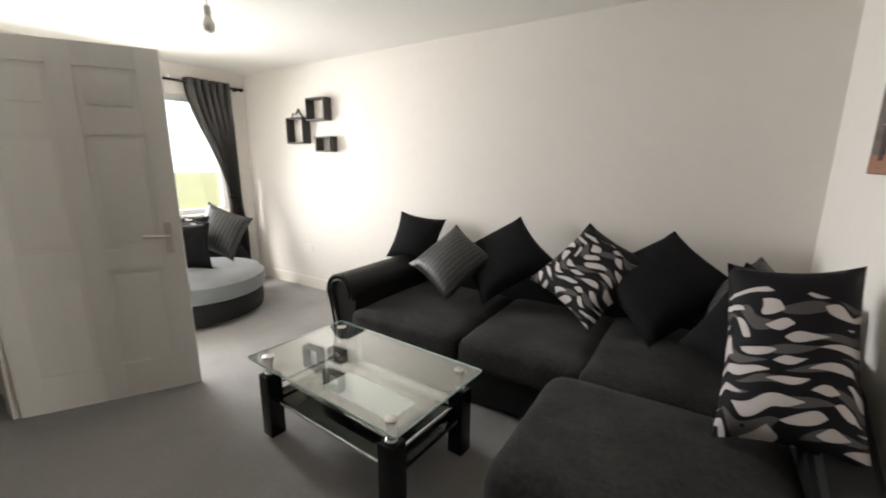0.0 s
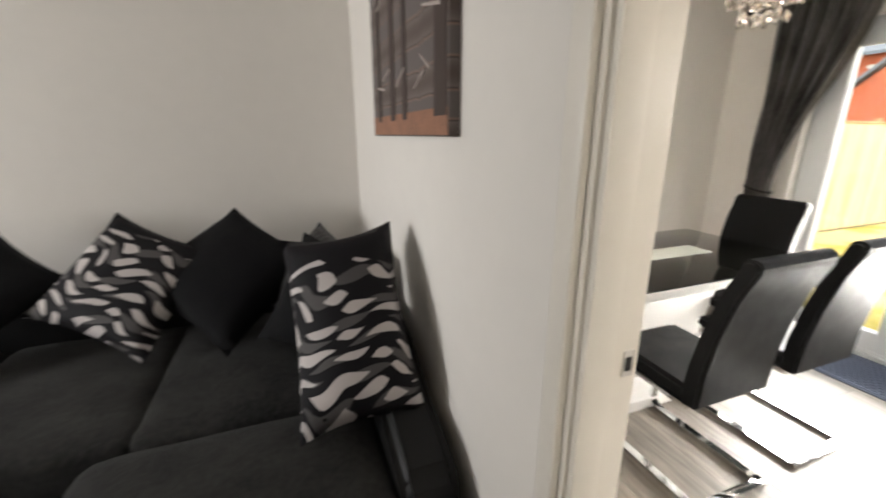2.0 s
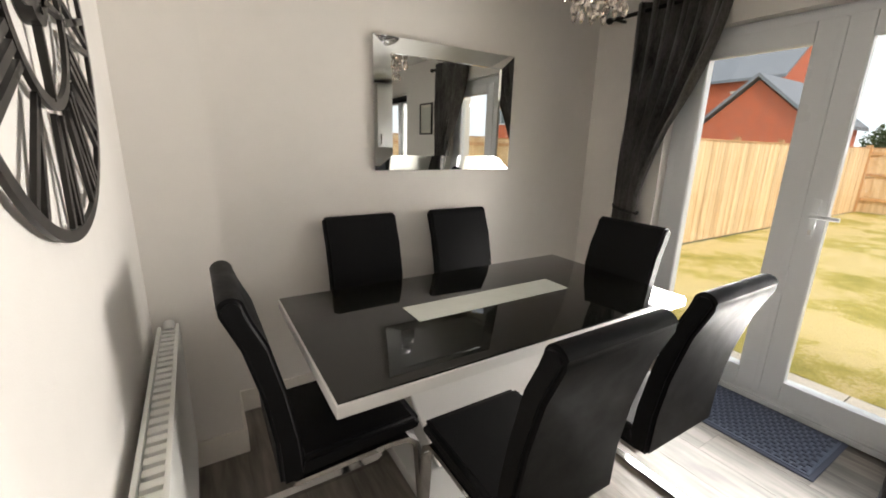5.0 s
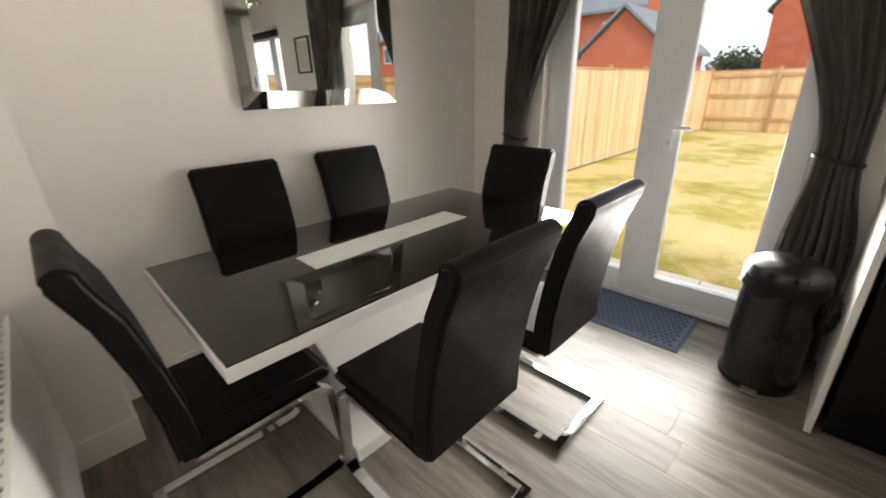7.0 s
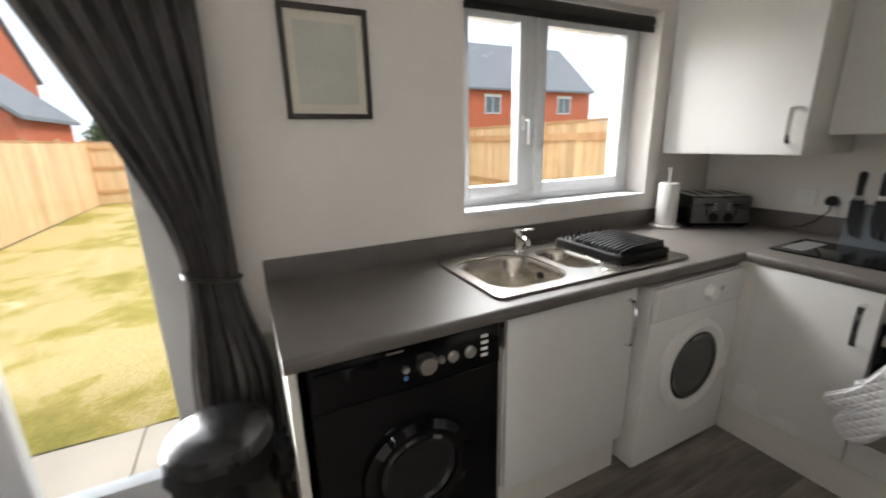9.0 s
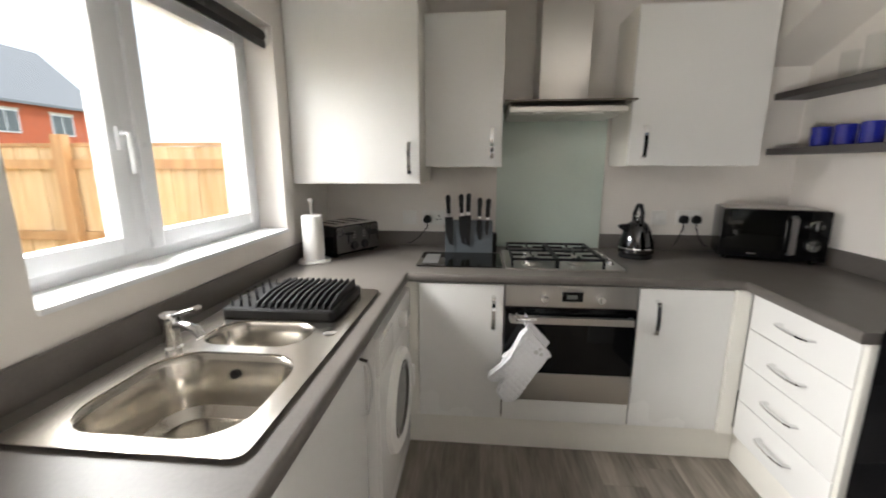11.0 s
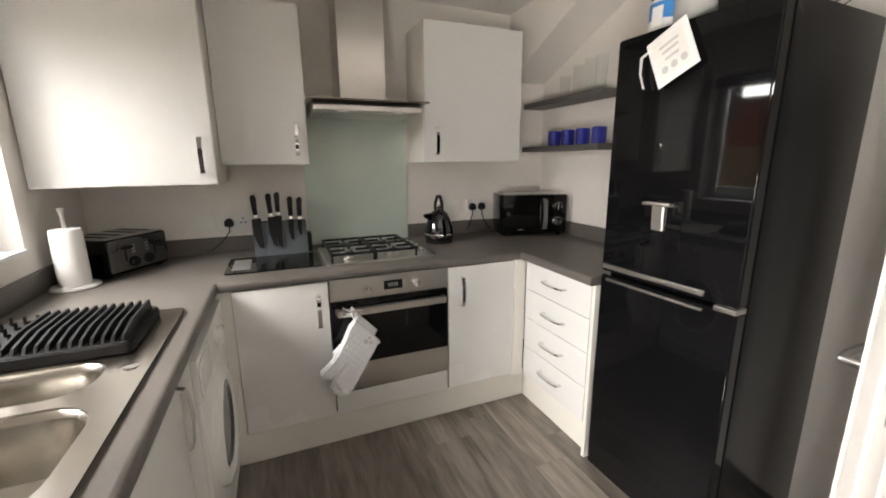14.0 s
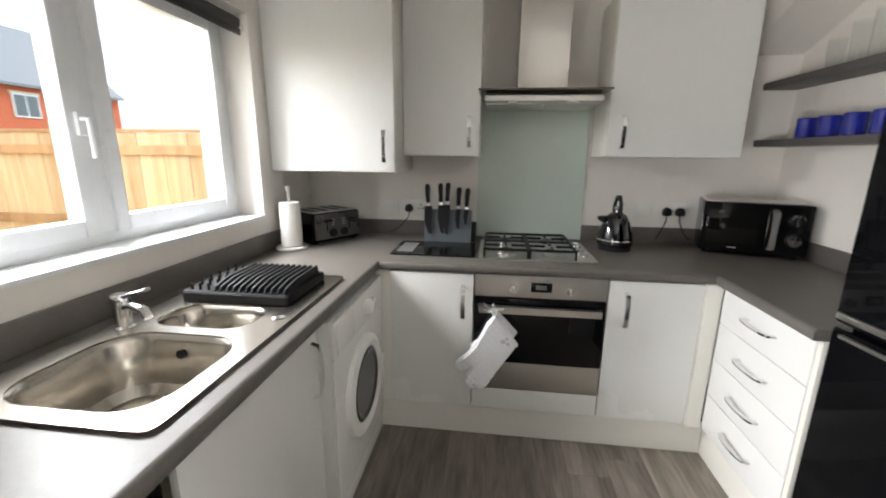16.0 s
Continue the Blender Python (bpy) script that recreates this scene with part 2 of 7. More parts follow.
STEEL = surface("brushed_steel", (0.62, 0.60, 0.57), 0.30, metal=1.0, vary=0.012, scale=3, stretch=(1, 1, 30), rvary=0.06)
SINKSTEEL = surface("sink_steel", (0.56, 0.53, 0.48), 0.22, metal=1.0, vary=0.012, scale=3, rvary=0.04)
CHROME = surface("chrome", (0.78, 0.78, 0.78), 0.07, metal=1.0, vary=0.02, rvary=0.3)
BLACKGLOSS = surface("black_gloss", (0.004, 0.004, 0.0045), 0.04, vary=0.2, rvary=0.3, spec=0.26)
BLACKMATT = surface("black_matt", (0.009, 0.009, 0.010), 0.5, vary=0.2, scale=14, bump=0.08, spec=0.3)
BLACKWASH = surface("black_enamel", (0.004, 0.004, 0.0045), 0.14, vary=0.15, spec=0.22)
BLACKSIDE = surface("black_fridge_side", (0.004, 0.0045, 0.005), 0.14, vary=0.1, scale=20, bump=0.02, bscale=350, spec=0.22)
LEATHER = surface("black_faux_leather", (0.006, 0.006, 0.0065), 0.5, vary=0.15, scale=10, bump=0.2, bscale=420, rvary=0.15, spec=0.11)
BLACKGLASS = surface("black_table_glass", (0.006, 0.006, 0.005), 0.03, vary=0.05)
WHITELAC = surface("white_lacquer", (0.80, 0.79, 0.77), 0.25, vary=0.012, coat=0.2, rvary=0.02)
PALEGLASS = surface("pale_inlay_glass", (0.62, 0.64, 0.58), 0.08, vary=0.04, scale=20)
SPLASH = surface("pale_green_splashback", (0.62, 0.71, 0.64), 0.12, vary=0.02, coat=0.5)
PANE = glass("window_glass", (0.97, 0.985, 0.98), 0.8)
TABLEGLASS = glass("table_glass", (0.955, 0.98, 0.965), 3.6)
GLASSEDGE = surface("glass_edge", (0.42, 0.56, 0.52), 0.1, vary=0.05)
CLEARGLASS = glass("drinking_glass", (0.97, 0.975, 0.97), 0.7)
m_mirror, n_, l_, b_ = principled("mirror_silver")
b_.inputs["Base Color"].default_value, b_.inputs["Metallic"].default_value, b_.inputs["Roughness"].default_value = (0.86, 0.88, 0.87, 1), 1, 0.008
MIRROR = m_mirror
SOFA = surface("charcoal_chenille", (0.024, 0.0235, 0.0225), 0.9, vary=0.9, scale=5, bump=0.6, bscale=330, sheen=0.06, spec=0.2)
SOFABASE = surface("black_sofa_leather", (0.008, 0.008, 0.008), 0.45, vary=0.15, scale=8, bump=0.3, bscale=260, spec=0.25)
CUSHBLACK = surface("black_cushion", (0.005, 0.005, 0.006), 0.9, vary=0.3, scale=10, bump=0.3, spec=0.2)
CUSHWAVE = leaf_waves("wave_cushion", 0.24)
CUSHWAVE_HALF = leaf_waves("wave_cushion_plain_top", 0.23)
CUSHSTRIPE = banded("striped_cushion", [(0.0, (0.012, 0.012, 0.012)), (0.55, (0.025, 0.025, 0.025)), (0.74, (0.15, 0.15, 0.147)), (0.80, (0.02, 0.02, 0.02)), (0.93, (0.04, 0.04, 0.04))],
                    9.0, (1, 1, 1), 0.8, 0.5, 1.5, kind='wavex', bump=0.2)
# the wide colour variation paints in the velvet's lighter sheen highlights
CURTAIN = surface("charcoal_crushed_velvet", (0.085, 0.079, 0.075), 0.55, vary=2.6, scale=11, stretch=(1, 1, 0.3), bump=0.5, bscale=90, sheen=0.45, rvary=0.3, spec=0.35)
LCURTAIN = surface("grey_taffeta", (0.125, 0.12, 0.115), 0.4, vary=0.4, scale=6, stretch=(1, 1, 0.3), bump=0.4, bscale=50)
RADW = surface("radiator_enamel", (0.74, 0.735, 0.70), 0.35, vary=0.02)
PLASTICW = surface("white_plastic", (0.78, 0.77, 0.74), 0.35, vary=0.02)
IRON = surface("dark_iron", (0.02, 0.018, 0.016), 0.4, metal=0.5, vary=0.2)
MATBLUE = surface("blue_grey_doormat", (0.14, 0.165, 0.235), 0.9, vary=0.15, scale=20, bump=0.6, bscale=500)
MATEDGE = surface("doormat_rubber", (0.075, 0.09, 0.135), 0.8)
BRICK = surface("red_brick", (0.46, 0.115, 0.05), 0.85, vary=0.18, scale=3, bump=0.5, bscale=14)
ROOFM = surface("grey_roof_tile", (0.17, 0.18, 0.195), 0.7, vary=0.15, scale=2, stretch=(1, 1, 6), bump=0.4, bscale=6)
FENCEM = wood_planks("new_fence_board", (0.56, 0.36, 0.18), (0.80, 0.61, 0.37), 0.8, along='Z', scale=0.6, rand=0.12)
# lawn: green where it took, straw where it dried, soil and blades at small scale
GRASS, n_, l_, b_ = principled("dry_lawn")
tc_ = n_.new("ShaderNodeTexCoord")
na, nb, nc = n_.new("ShaderNodeTexNoise"), n_.new("ShaderNodeTexNoise"), n_.new("ShaderNodeTexNoise")
for q, sc_, de_ in ((na, 0.55, 5), (nb, 3.5, 4), (nc, 45, 3)):
    q.inputs["Scale"].default_value, q.inputs["Detail"].default_value = sc_, de_
    l_.new(tc_.outputs["Object"], q.inputs["Vector"])
ad_, ad2 = n_.new("ShaderNodeMath"), n_.new("ShaderNodeMath")
ad_.operation = ad2.operation = 'MULTIPLY_ADD'
ad_.inputs[1].default_value, ad2.inputs[1].default_value = 0.55, 0.4
l_.new(nb.outputs[0], ad_.inputs[0])
l_.new(na.outputs[0], ad_.inputs[2])
l_.new(nc.outputs[0], ad2.inputs[0])
l_.new(ad_.outputs[0], ad2.inputs[2])
rp_ = n_.new("ShaderNodeValToRGB")
rp_.color_ramp.elements[0].position, rp_.color_ramp.elements[0].color = 0.70, (0.26, 0.24, 0.04, 1)
rp_.color_ramp.elements[1].position, rp_.color_ramp.elements[1].color = 1.0, (0.60, 0.47, 0.20, 1)
e_ = rp_.color_ramp.elements.new(0.92)
e_.color = (0.45, 0.36, 0.08, 1)
l_.new(ad2.outputs[0], rp_.inputs[0])
l_.new(rp_.outputs[0], b_.inputs["Base Color"])
b_.inputs["Roughness"].default_value = 0.95
bp_ = n_.new("ShaderNodeBump")
bp_.inputs["Strength"].default_value, bp_.inputs["Distance"].default_value = 0.8, 0.03
l_.new(nc.outputs[0], bp_.inputs["Height"])
l_.new(bp_.outputs[0], b_.inputs["Normal"])
PAVING = surface("pale_paving", (0.62, 0.55, 0.45), 0.9, vary=0.15, scale=3, bump=0.3, bscale=60)

# ---- mesh helpers ----


def box(bm, x0, x1, y0, y1, z0, z1, bevel=0.0, seg=2):
    g = bmesh.new()
    bmesh.ops.create_cube(g, size=1)
    for v in g.verts:
        v.co = ((x0 + x1) / 2 + v.co.x * (x1 - x0), (y0 + y1) / 2 + v.co.y * (y1 - y0), (z0 + z1) / 2 + v.co.z * (z1 - z0))
    if bevel:
        bmesh.ops.bevel(g, geom=g.edges[:], offset=bevel, segments=seg, profile=0.7, affect='EDGES', clamp_overlap=True)
    merge(bm, g)
    return bm


def merge(bm, g, m=None):
    if m is not None:
        g.transform(m)
    me = bpy.data.meshes.new("tmp")
    g.to_mesh(me)
    g.free()
    bm.from_mesh(me)
    bpy.data.meshes.remove(me)


def cyl(bm, p, q, r, r2=None, n=20, cap=True):
    p, q = Vector(p), Vector(q)
    g = bmesh.new()
    bmesh.ops.create_cone(g, cap_ends=cap, segments=n, radius1=r, radius2=r if r2 is None else r2, depth=(q - p).length)
    m = Matrix.Translation((p + q) / 2) @ (q - p).to_track_quat('Z', 'Y').to_matrix().to_4x4()
    merge(bm, g, m)
    return bm


def lathe(bm, profile, n=28, m=None):
    """A turned shape: rows of (radius, height) round the z axis."""
    g = bmesh.new()
    rings = []
    for r, z in profile:
        rings.append([g.verts.new((max(r, 0.0004) * math.cos(a), max(r, 0.0004) * math.sin(a), z)) for a in (2 * math.pi * i / n for i in range(n))])
    for a, b in zip(rings, rings[1:]):
        for i in range(n):
            g.faces.new((a[i], a[(i + 1) % n], b[(i + 1) % n], b[i]))
    g.faces.new(rings[0][::-1])
    g.faces.new(rings[-1])
    merge(bm, g, m)
    return bm


def tube(bm, pts, r, n=10, flat=None, closed=False):
    """A rod along a line of points; flat=(w, h): a flat bar instead of a round one."""
    g = bmesh.new()
    pts = [Vector(p) for p in pts]
    rings, k = [], len(pts)
    up = None
    for i, p in enumerate(pts):
        a = pts[(i - 1) % k] if (i or closed) else p
        b = pts[(i + 1) % k] if (i < k - 1 or closed) else p
        d = (b - a).normalized()
        if up is None:
            up = Vector((0, 0, 1)) if abs(d.z) < 0.95 else Vector((1, 0, 0))
        s = d.cross(up)
        if s.length < 1e-4:
            s = d.cross(Vector((0, 1, 0)))
        s.normalize()
        u = s.cross(d).normalized()
        up = u
        grow = 1.0
        if (0 < i < k - 1) or closed:
            c = max(0.5, math.sqrt(max(0.0, (1 + (p - a).normalized().dot((b - p).normalized())) / 2)))
            grow = 1 / c
        ring = []
        if flat:
            for x, z in ((-1, -1), (1, -1), (1, 1), (-1, 1)):
                ring.append(g.verts.new(p + s * x * flat[0] / 2 * grow + u * z * flat[1] / 2 * grow))
        else:
            for j in range(n):
                t = 2 * math.pi * j / n
                ring.append(g.verts.new(p + (s * math.cos(t) + u * math.sin(t)) * r))
        rings.append(ring)
    q = len(rings[0])
    pairs = list(zip(rings, rings[1:])) + ([(rings[-1], rings[0])] if closed else [])
    for a, b in pairs:
        for j in range(q):
            g.faces.new((a[j], a[(j + 1) % q], b[(j + 1) % q], b[j]))
    if not closed:
        g.faces.new(rings[0][::-1])
        g.faces.new(rings[-1])
    merge(bm, g)
    return bm


def prism(bm, outline, d0, d1, axis='z', bevel=0.0):
    """An outline of (a, b) pairs drawn out along an axis."""
    g = bmesh.new()

    def at(a, b, d):
        return {'z': (a, b, d), 'y': (a, d, b), 'x': (d, a, b)}[axis]
    lo = [g.verts.new(at(a, b, d0)) for a, b in outline]
    hi = [g.verts.new(at(a, b, d1)) for a, b in outline]
    k = len(lo)
    g.faces.new(lo)
    g.faces.new(hi)
    for i in range(k):
        g.faces.new((lo[i], lo[(i + 1) % k], hi[(i + 1) % k], hi[i]))
    bmesh.ops.recalc_face_normals(g, faces=g.faces[:])
    if bevel:
        sharp = [e for e in g.edges if e.calc_face_angle(0) > radians(32)]
        bmesh.ops.bevel(g, geom=sharp, offset=bevel, segments=3, affect='EDGES', clamp_overlap=True)
    merge(bm, g)
    return bm


def part(name, bm, material, parent=None, label="", smooth=35):
    """Links a bmesh as one mesh object under a thing or a part."""
    bmesh.ops.recalc_face_normals(bm, faces=bm.faces[:])
    me = bpy.data.meshes.new(name)
    bm.to_mesh(me)
    bm.free()
    if smooth:
        me.polygons.foreach_set("use_smooth", [True] * len(me.polygons))
        me.set_sharp_from_angle(angle=radians(smooth))
    me.materials.append(material)
    ob = new(name, me)
    if parent is not None:
        ob.parent = parent
    if label:
        ob["label"] = label
    return ob


def thing(name, m, label, category, group=""):
    ob = new(name)
    ob.empty_display_size = 0.1
    ob.matrix_world = m
    return tagged(ob, label, category, group)


def B(*a, **k):
    return box(bmesh.new(), *a, **k)


def structure(name, bm, material, label="", smooth=35):
    return tagged(part(name, bm, material, None, label, smooth), kind="structure")


def arc(cx, cy, r, a0, a1, n=8):
    return [(cx + r * math.cos(radians(a0 + (a1 - a0) * i / n)), cy + r * math.sin(radians(a0 + (a1 - a0) * i / n))) for i in range(n + 1)]


def rounded_rect(x0, x1, y0, y1, r, n=6):
    return arc(x1 - r, y0 + r, r, -90, 0, n) + arc(x1 - r, y1 - r, r, 0, 90, n) + arc(x0 + r, y1 - r, r, 90, 180, n) + arc(x0 + r, y0 + r, r, 180, 270, n)


# ---- structure ----
E, N, S, W = 4.10, 3.44, -1.40, 1.36      # kitchen-diner: inner faces
LE, LN, LW, LS = 1.24, 3.55, -3.90, -0.6  # living room: inner faces
CZ = 2.35                                  # ceiling
WZ = 2.6
DY0, DY1, DZ = 0.79, 1.56, 2.0             # doorway in the partition
FY0, FY1, FZ = 1.41, 2.86, 2.04            # french door opening
KY0, KY1, KZ0, KZ1 = -0.835, 0.35, 1.08, 2.03  # kitchen window opening
VY0, VY1, VZ0, VZ1 = 1.35, 3.33, 0.80, 2.07  # front window opening

bm = bmesh.new()
box(bm, E, E + 0.3, S - 0.3, KY0, -0.2, WZ)
box(bm, E, E + 0.3, KY0, KY1, -0.2, KZ0)
box(bm, E, E + 0.3, KY0, KY1, KZ1, WZ)
box(bm, E, E + 0.3, KY1, FY0, -0.2, WZ)
box(bm, E, E + 0.3, FY0, FY1, FZ, WZ)
box(bm, E, E + 0.3, FY1, N + 0.3, -0.2, WZ)
bmesh.ops.remove_doubles(bm, verts=bm.verts, dist=0.0005)
structure("wall_east", bm, WALL, "cream painted outer wall with window and french doors")
structure("wall_north", box(bmesh.new(), LE + 0.06, E, N, N + 0.3, -0.2, WZ), WALL, "cream painted plaster wall")
structure("wall_south", box(bmesh.new(), LE + 0.06, E, S - 0.3, S, -0.2, WZ), WALL, "cream painted kitchen wall")
bm = bmesh.new()
box(bm, LE, W, DY1, 3.86, -0.2, WZ)
box(bm, LE, W, S - 0.3, DY0, -0.2, WZ)
box(bm, LE, W, DY0, DY1, DZ, WZ)
bmesh.ops.remove_doubles(bm, verts=bm.verts, dist=0.0005)
structure("wall_partition", bm, WALL, "painted partition wall with a doorway")
structure("wall_pipe_boxing", B(W, 1.63, 3.12, N, 0, CZ), WALL, "painted boxed-in corner column")
# living room shell
structure("wall_living_north", B(LW - 0.3, LE, LN, LN + 0.3, -0.2, WZ), WALL, "off-white painted plaster wall")
bm = bmesh.new()
box(bm, LW - 0.3, LW, LS - 0.3, VY0, -0.2, WZ)
box(bm, LW - 0.3, LW, VY0, VY1, -0.2, VZ0)
box(bm, LW - 0.3, LW, VY0, VY1, VZ1, WZ)
box(bm, LW - 0.3, LW, VY1, LN, -0.2, WZ)
structure("wall_living_west", bm, WALL, "off-white painted outer wall with a window")
structure("wall_living_south", B(LW, LE, LS - 0.3, LS, -0.2, WZ), WALL, "off-white painted wall")
structure("ceiling", B(LE, E, S, N, CZ, CZ + 0.15), CEIL, "matt white plaster ceiling", 0)
structure("ceiling_living", B(LW, LE, LS, LN, CZ, CZ + 0.15), CEIL, "matt white plaster ceiling", 0)
structure("floor_living", B(LW, LE + 0.02, LS, LN, -0.2, 0.0), CARPET, "grey fitted carpet", 0)
FLOOR = structure("floor", B(LE + 0.02, E + 0.3, S, N, -0.2, -0.006), GROUT, "grey wood-effect plank floor", 0)
# stair bulkhead over the kitchen corner
SZ0, SY1 = 1.93, -0.45
structure("wall_stair_bulkhead", prism(bmesh.new(), [(S, SZ0), (SY1, CZ), (S, CZ)], W, 1.65, 'x'), WALL, "sloping painted underside of the stairs", 0)

# hall partition with the open door
HX = -2.36
structure("wall_hall", B(HX - 0.1, HX, LS, 0.24, 0, CZ), WALL, "off-white painted hall partition")
structure("wall_hall_head", B(HX - 0.1, HX, 0.24, 1.06, 2.0, CZ), WALL, "off-white wall above the hall doorway")
structure("wall_hall_side", B(LW, HX, 1.06, 1.16, 0, CZ), WALL, "off-white painted hall side wall")

# ---- joinery ----


def skirting(name, x0, x1, y0, y1):
    structure(name, B(x0, x1, y0, y1, 0, 0.12, bevel=0.004), TRIM, "white painted skirting board")


skirting("baseboard_north", 1.63, E, N - 0.015, N)
skirting("baseboard_boxing", W, 1.645, 3.105, 3.12)
skirting("baseboard_boxing_side", 1.63, 1.645, 3.12, N - 0.015)
skirting("baseboard_partition", W, W + 0.015, DY1 + 0.07, 3.105)
skirting("baseboard_east_pier", E - 0.015, E, FY1, N - 0.015)
skirting("baseboard_east", E - 0.015, E, 1.21, FY0)
skirting("baseboard_living_north", LW, LE, LN - 0.015, LN)
skirting("baseboard_living_east", LE - 0.015, LE, DY1 + 0.07, LN - 0.015)
skirting("baseboard_living_west", LW, LW + 0.015, 1.16, LN - 0.015)

# doorway lining and architraves
LINING = structure("door_lining", B(LE - 0.004, W + 0.004, DY1 - 0.03, DY1, 0, DZ, bevel=0.003), TRIM, "cream painted doorway lining with stop")
part("jamb", B(LE - 0.004, W + 0.004, DY0, DY0 + 0.03, 0, DZ, bevel=0.003), TRIM, LINING)
part("head", B(LE - 0.004, W + 0.004, DY0 + 0.03, DY1 - 0.03, DZ - 0.03, DZ, bevel=0.003), TRIM, LINING)
part("stop", B(LE + 0.004, 1.302, DY1 - 0.043, DY1 - 0.03, 0, DZ - 0.03, bevel=0.004), TRIM, LINING)
part("stop", B(LE + 0.004, 1.302, DY0 + 0.03, DY0 + 0.043, 0, DZ - 0.03, bevel=0.004), TRIM, LINING)


def architrave(name, x0, x1, y0, y1, side):
    """Plain frame round a doorway with a rounded outer edge; side: which way it stands off the wall."""
    back, front = (x0, x1) if side > 0 else (x1, x0)
    d = front - back
    bm = bmesh.new()
    for y, k in ((y1, 1), (y0, -1)):
        prof = [(back, y - 0.018 * k), (front - d * 0.12, y - 0.018 * k), (front, y - 0.014 * k), (front, y + 0.018 * k), (front - d * 0.12, y + 0.027 * k),
                (front - d * 0.42, y + 0.034 * k), (front - d * 0.75, y + 0.038 * k), (back, y + 0.039 * k)]
        prism(bm, prof, 0, DZ + 0.04, 'z')
    lo, hi = sorted((back, front - d * 0.03))
    box(bm, lo, hi, y0 + 0.018, y1 - 0.018, DZ - 0.018, DZ + 0.039, 0.005)
    structure(name, bm, TRIM, "cream painted rounded architrave")


architrave("trim_doorway_living", LE - 0.022, LE - 0.001, DY0, DY1, -1)
architrave("trim_doorway_kitchen", W + 0.001, W + 0.022, DY0, DY1, 1)
kp = part("strike_plate", B(1.335, 1.357, DY1 - 0.033, DY1 - 0.029, 0.970, 1.018, bevel=0.001), STEEL, LINING, "brass-toned strike plate")
# no opening is cut: a black piece gives the shade of the latch hole
part("latch_hole_shade", B(1.338, 1.350, DY1 - 0.0345, DY1 - 0.032, 0.981, 1.007), BLACKMATT, kp)


def panel_door(name, m, width, label, lever=True):
    """Six-panel moulded door leaf, hinge at the origin, leaf along +x, 40 mm thick."""
    d = thing(name, m, label, "door")
    d["kind"] = "structure"
    bm = bmesh.new()
    H, t = 1.975, 0.02
    box(bm, 0, width, -t + 0.007, t - 0.007, 0.008, H)
    xs = [(0.0, 0.11), (width / 2 - 0.05, width / 2 + 0.05), (width - 0.11, width)]
    cols = [(0.11, width / 2 - 0.05), (width / 2 + 0.05, width - 0.11)]
    rows = [(0.22, 0.78), (0.90, 1.52), (1.64, 1.86)]
    part("leaf", bm, DOORW, d)
    for x0, x1 in xs:
        part("stile", B(x0, x1, -t, t, 0.008, H, bevel=0.003), DOORW, d)
    zs = [(0.008, 0.22), (0.78, 0.90), (1.52, 1.64), (1.86, H)]
    for z0, z1 in zs:
        for x0, x1 in cols:
            part("cross_rail", B(x0, x1, -t, t, z0, z1), DOORW, d)
    for x0, x1 in cols:
        for z0, z1 in rows:
            part("panel", B(x0 + 0.03, x1 - 0.03, -t + 0.001, t - 0.001, z0 + 0.03, z1 - 0.03, bevel=0.012), DOORW, d)
    for s in (1, -1):
        bm = bmesh.new()
        box(bm, width - 0.085, width - 0.045, *sorted((s * t, s * (t + 0.008))), 0.86, 1.04, 0.003)
        h = part("door_handle", bm, STEEL, d, "brushed steel lever handle")
        bm = bmesh.new()
        tube(bm, [(width - 0.065, s * t, 0.965), (width - 0.065, s * (t + 0.05), 0.965), (width - 0.09, s * (t + 0.055), 0.965), (width - 0.18, s * (t + 0.05), 0.97)], 0.009)
        part("lever", bm, STEEL, h)
    bm = bmesh.new()
    for z in (0.2, 1.0, 1.75):
        cyl(bm, (-0.004, t, z), (-0.004, t, z + 0.09), 0.007, n=10)
    part("hinge", bm, STEEL, d)
    return d


panel_door("door_hall", pose(-2.325, 1.06, 0.005, rz=60), 0.85, "open off-white six-panel door with lever handle")
panel_door("door_kitchen", pose(W + 0.014, DY0 - 0.025, 0.005, rz=3), 0.755, "open off-white six-panel door beside the fridge")
bm = bmesh.new()
box(bm, HX - 0.104, HX + 0.004, 1.06 - 0.03, 1.06, 0, 2.0, 0.003)
box(bm, HX - 0.104, HX + 0.004, 0.24, 0.27, 0, 2.0, 0.003)
box(bm, HX - 0.104, HX + 0.004, 0.27, 1.03, 1.97, 2.0, 0.003)
box(bm, HX + 0.001, HX + 0.02, 1.06, 1.125, 0, 2.065, 0.004)
box(bm, HX + 0.001, HX + 0.02, 0.175, 0.24, 0, 2.065, 0.004)
box(bm, HX + 0.001, HX + 0.02, 0.24, 1.06, 2.0, 2.065, 0.004)
structure("trim_hall_doorway", bm, TRIM, "cream painted door frame")


def frame_bars(bm, x0, x1, y0, y1, z0, z1, w, bottom=None, bevel=0.006):
    """Four bars of a frame in a plane of constant x."""
    b = bottom or w
    box(bm, x0, x1, y0, y0 + w, z0, z1, bevel)
    box(bm, x0, x1, y1 - w, y1, z0, z1, bevel)
    box(bm, x0, x1, y0 + w, y1 - w, z0, z0 + b, bevel)
    box(bm, x0, x1, y0 + w, y1 - w, z1 - w, z1, bevel)


def pane(x, y0, y1, z0, z1, parent):
    g = part("pane", B(x - 0.003, x + 0.003, y0, y1, z0, z1), PANE, parent, "clear glass pane", 0)
    g.visible_shadow = False
    return g


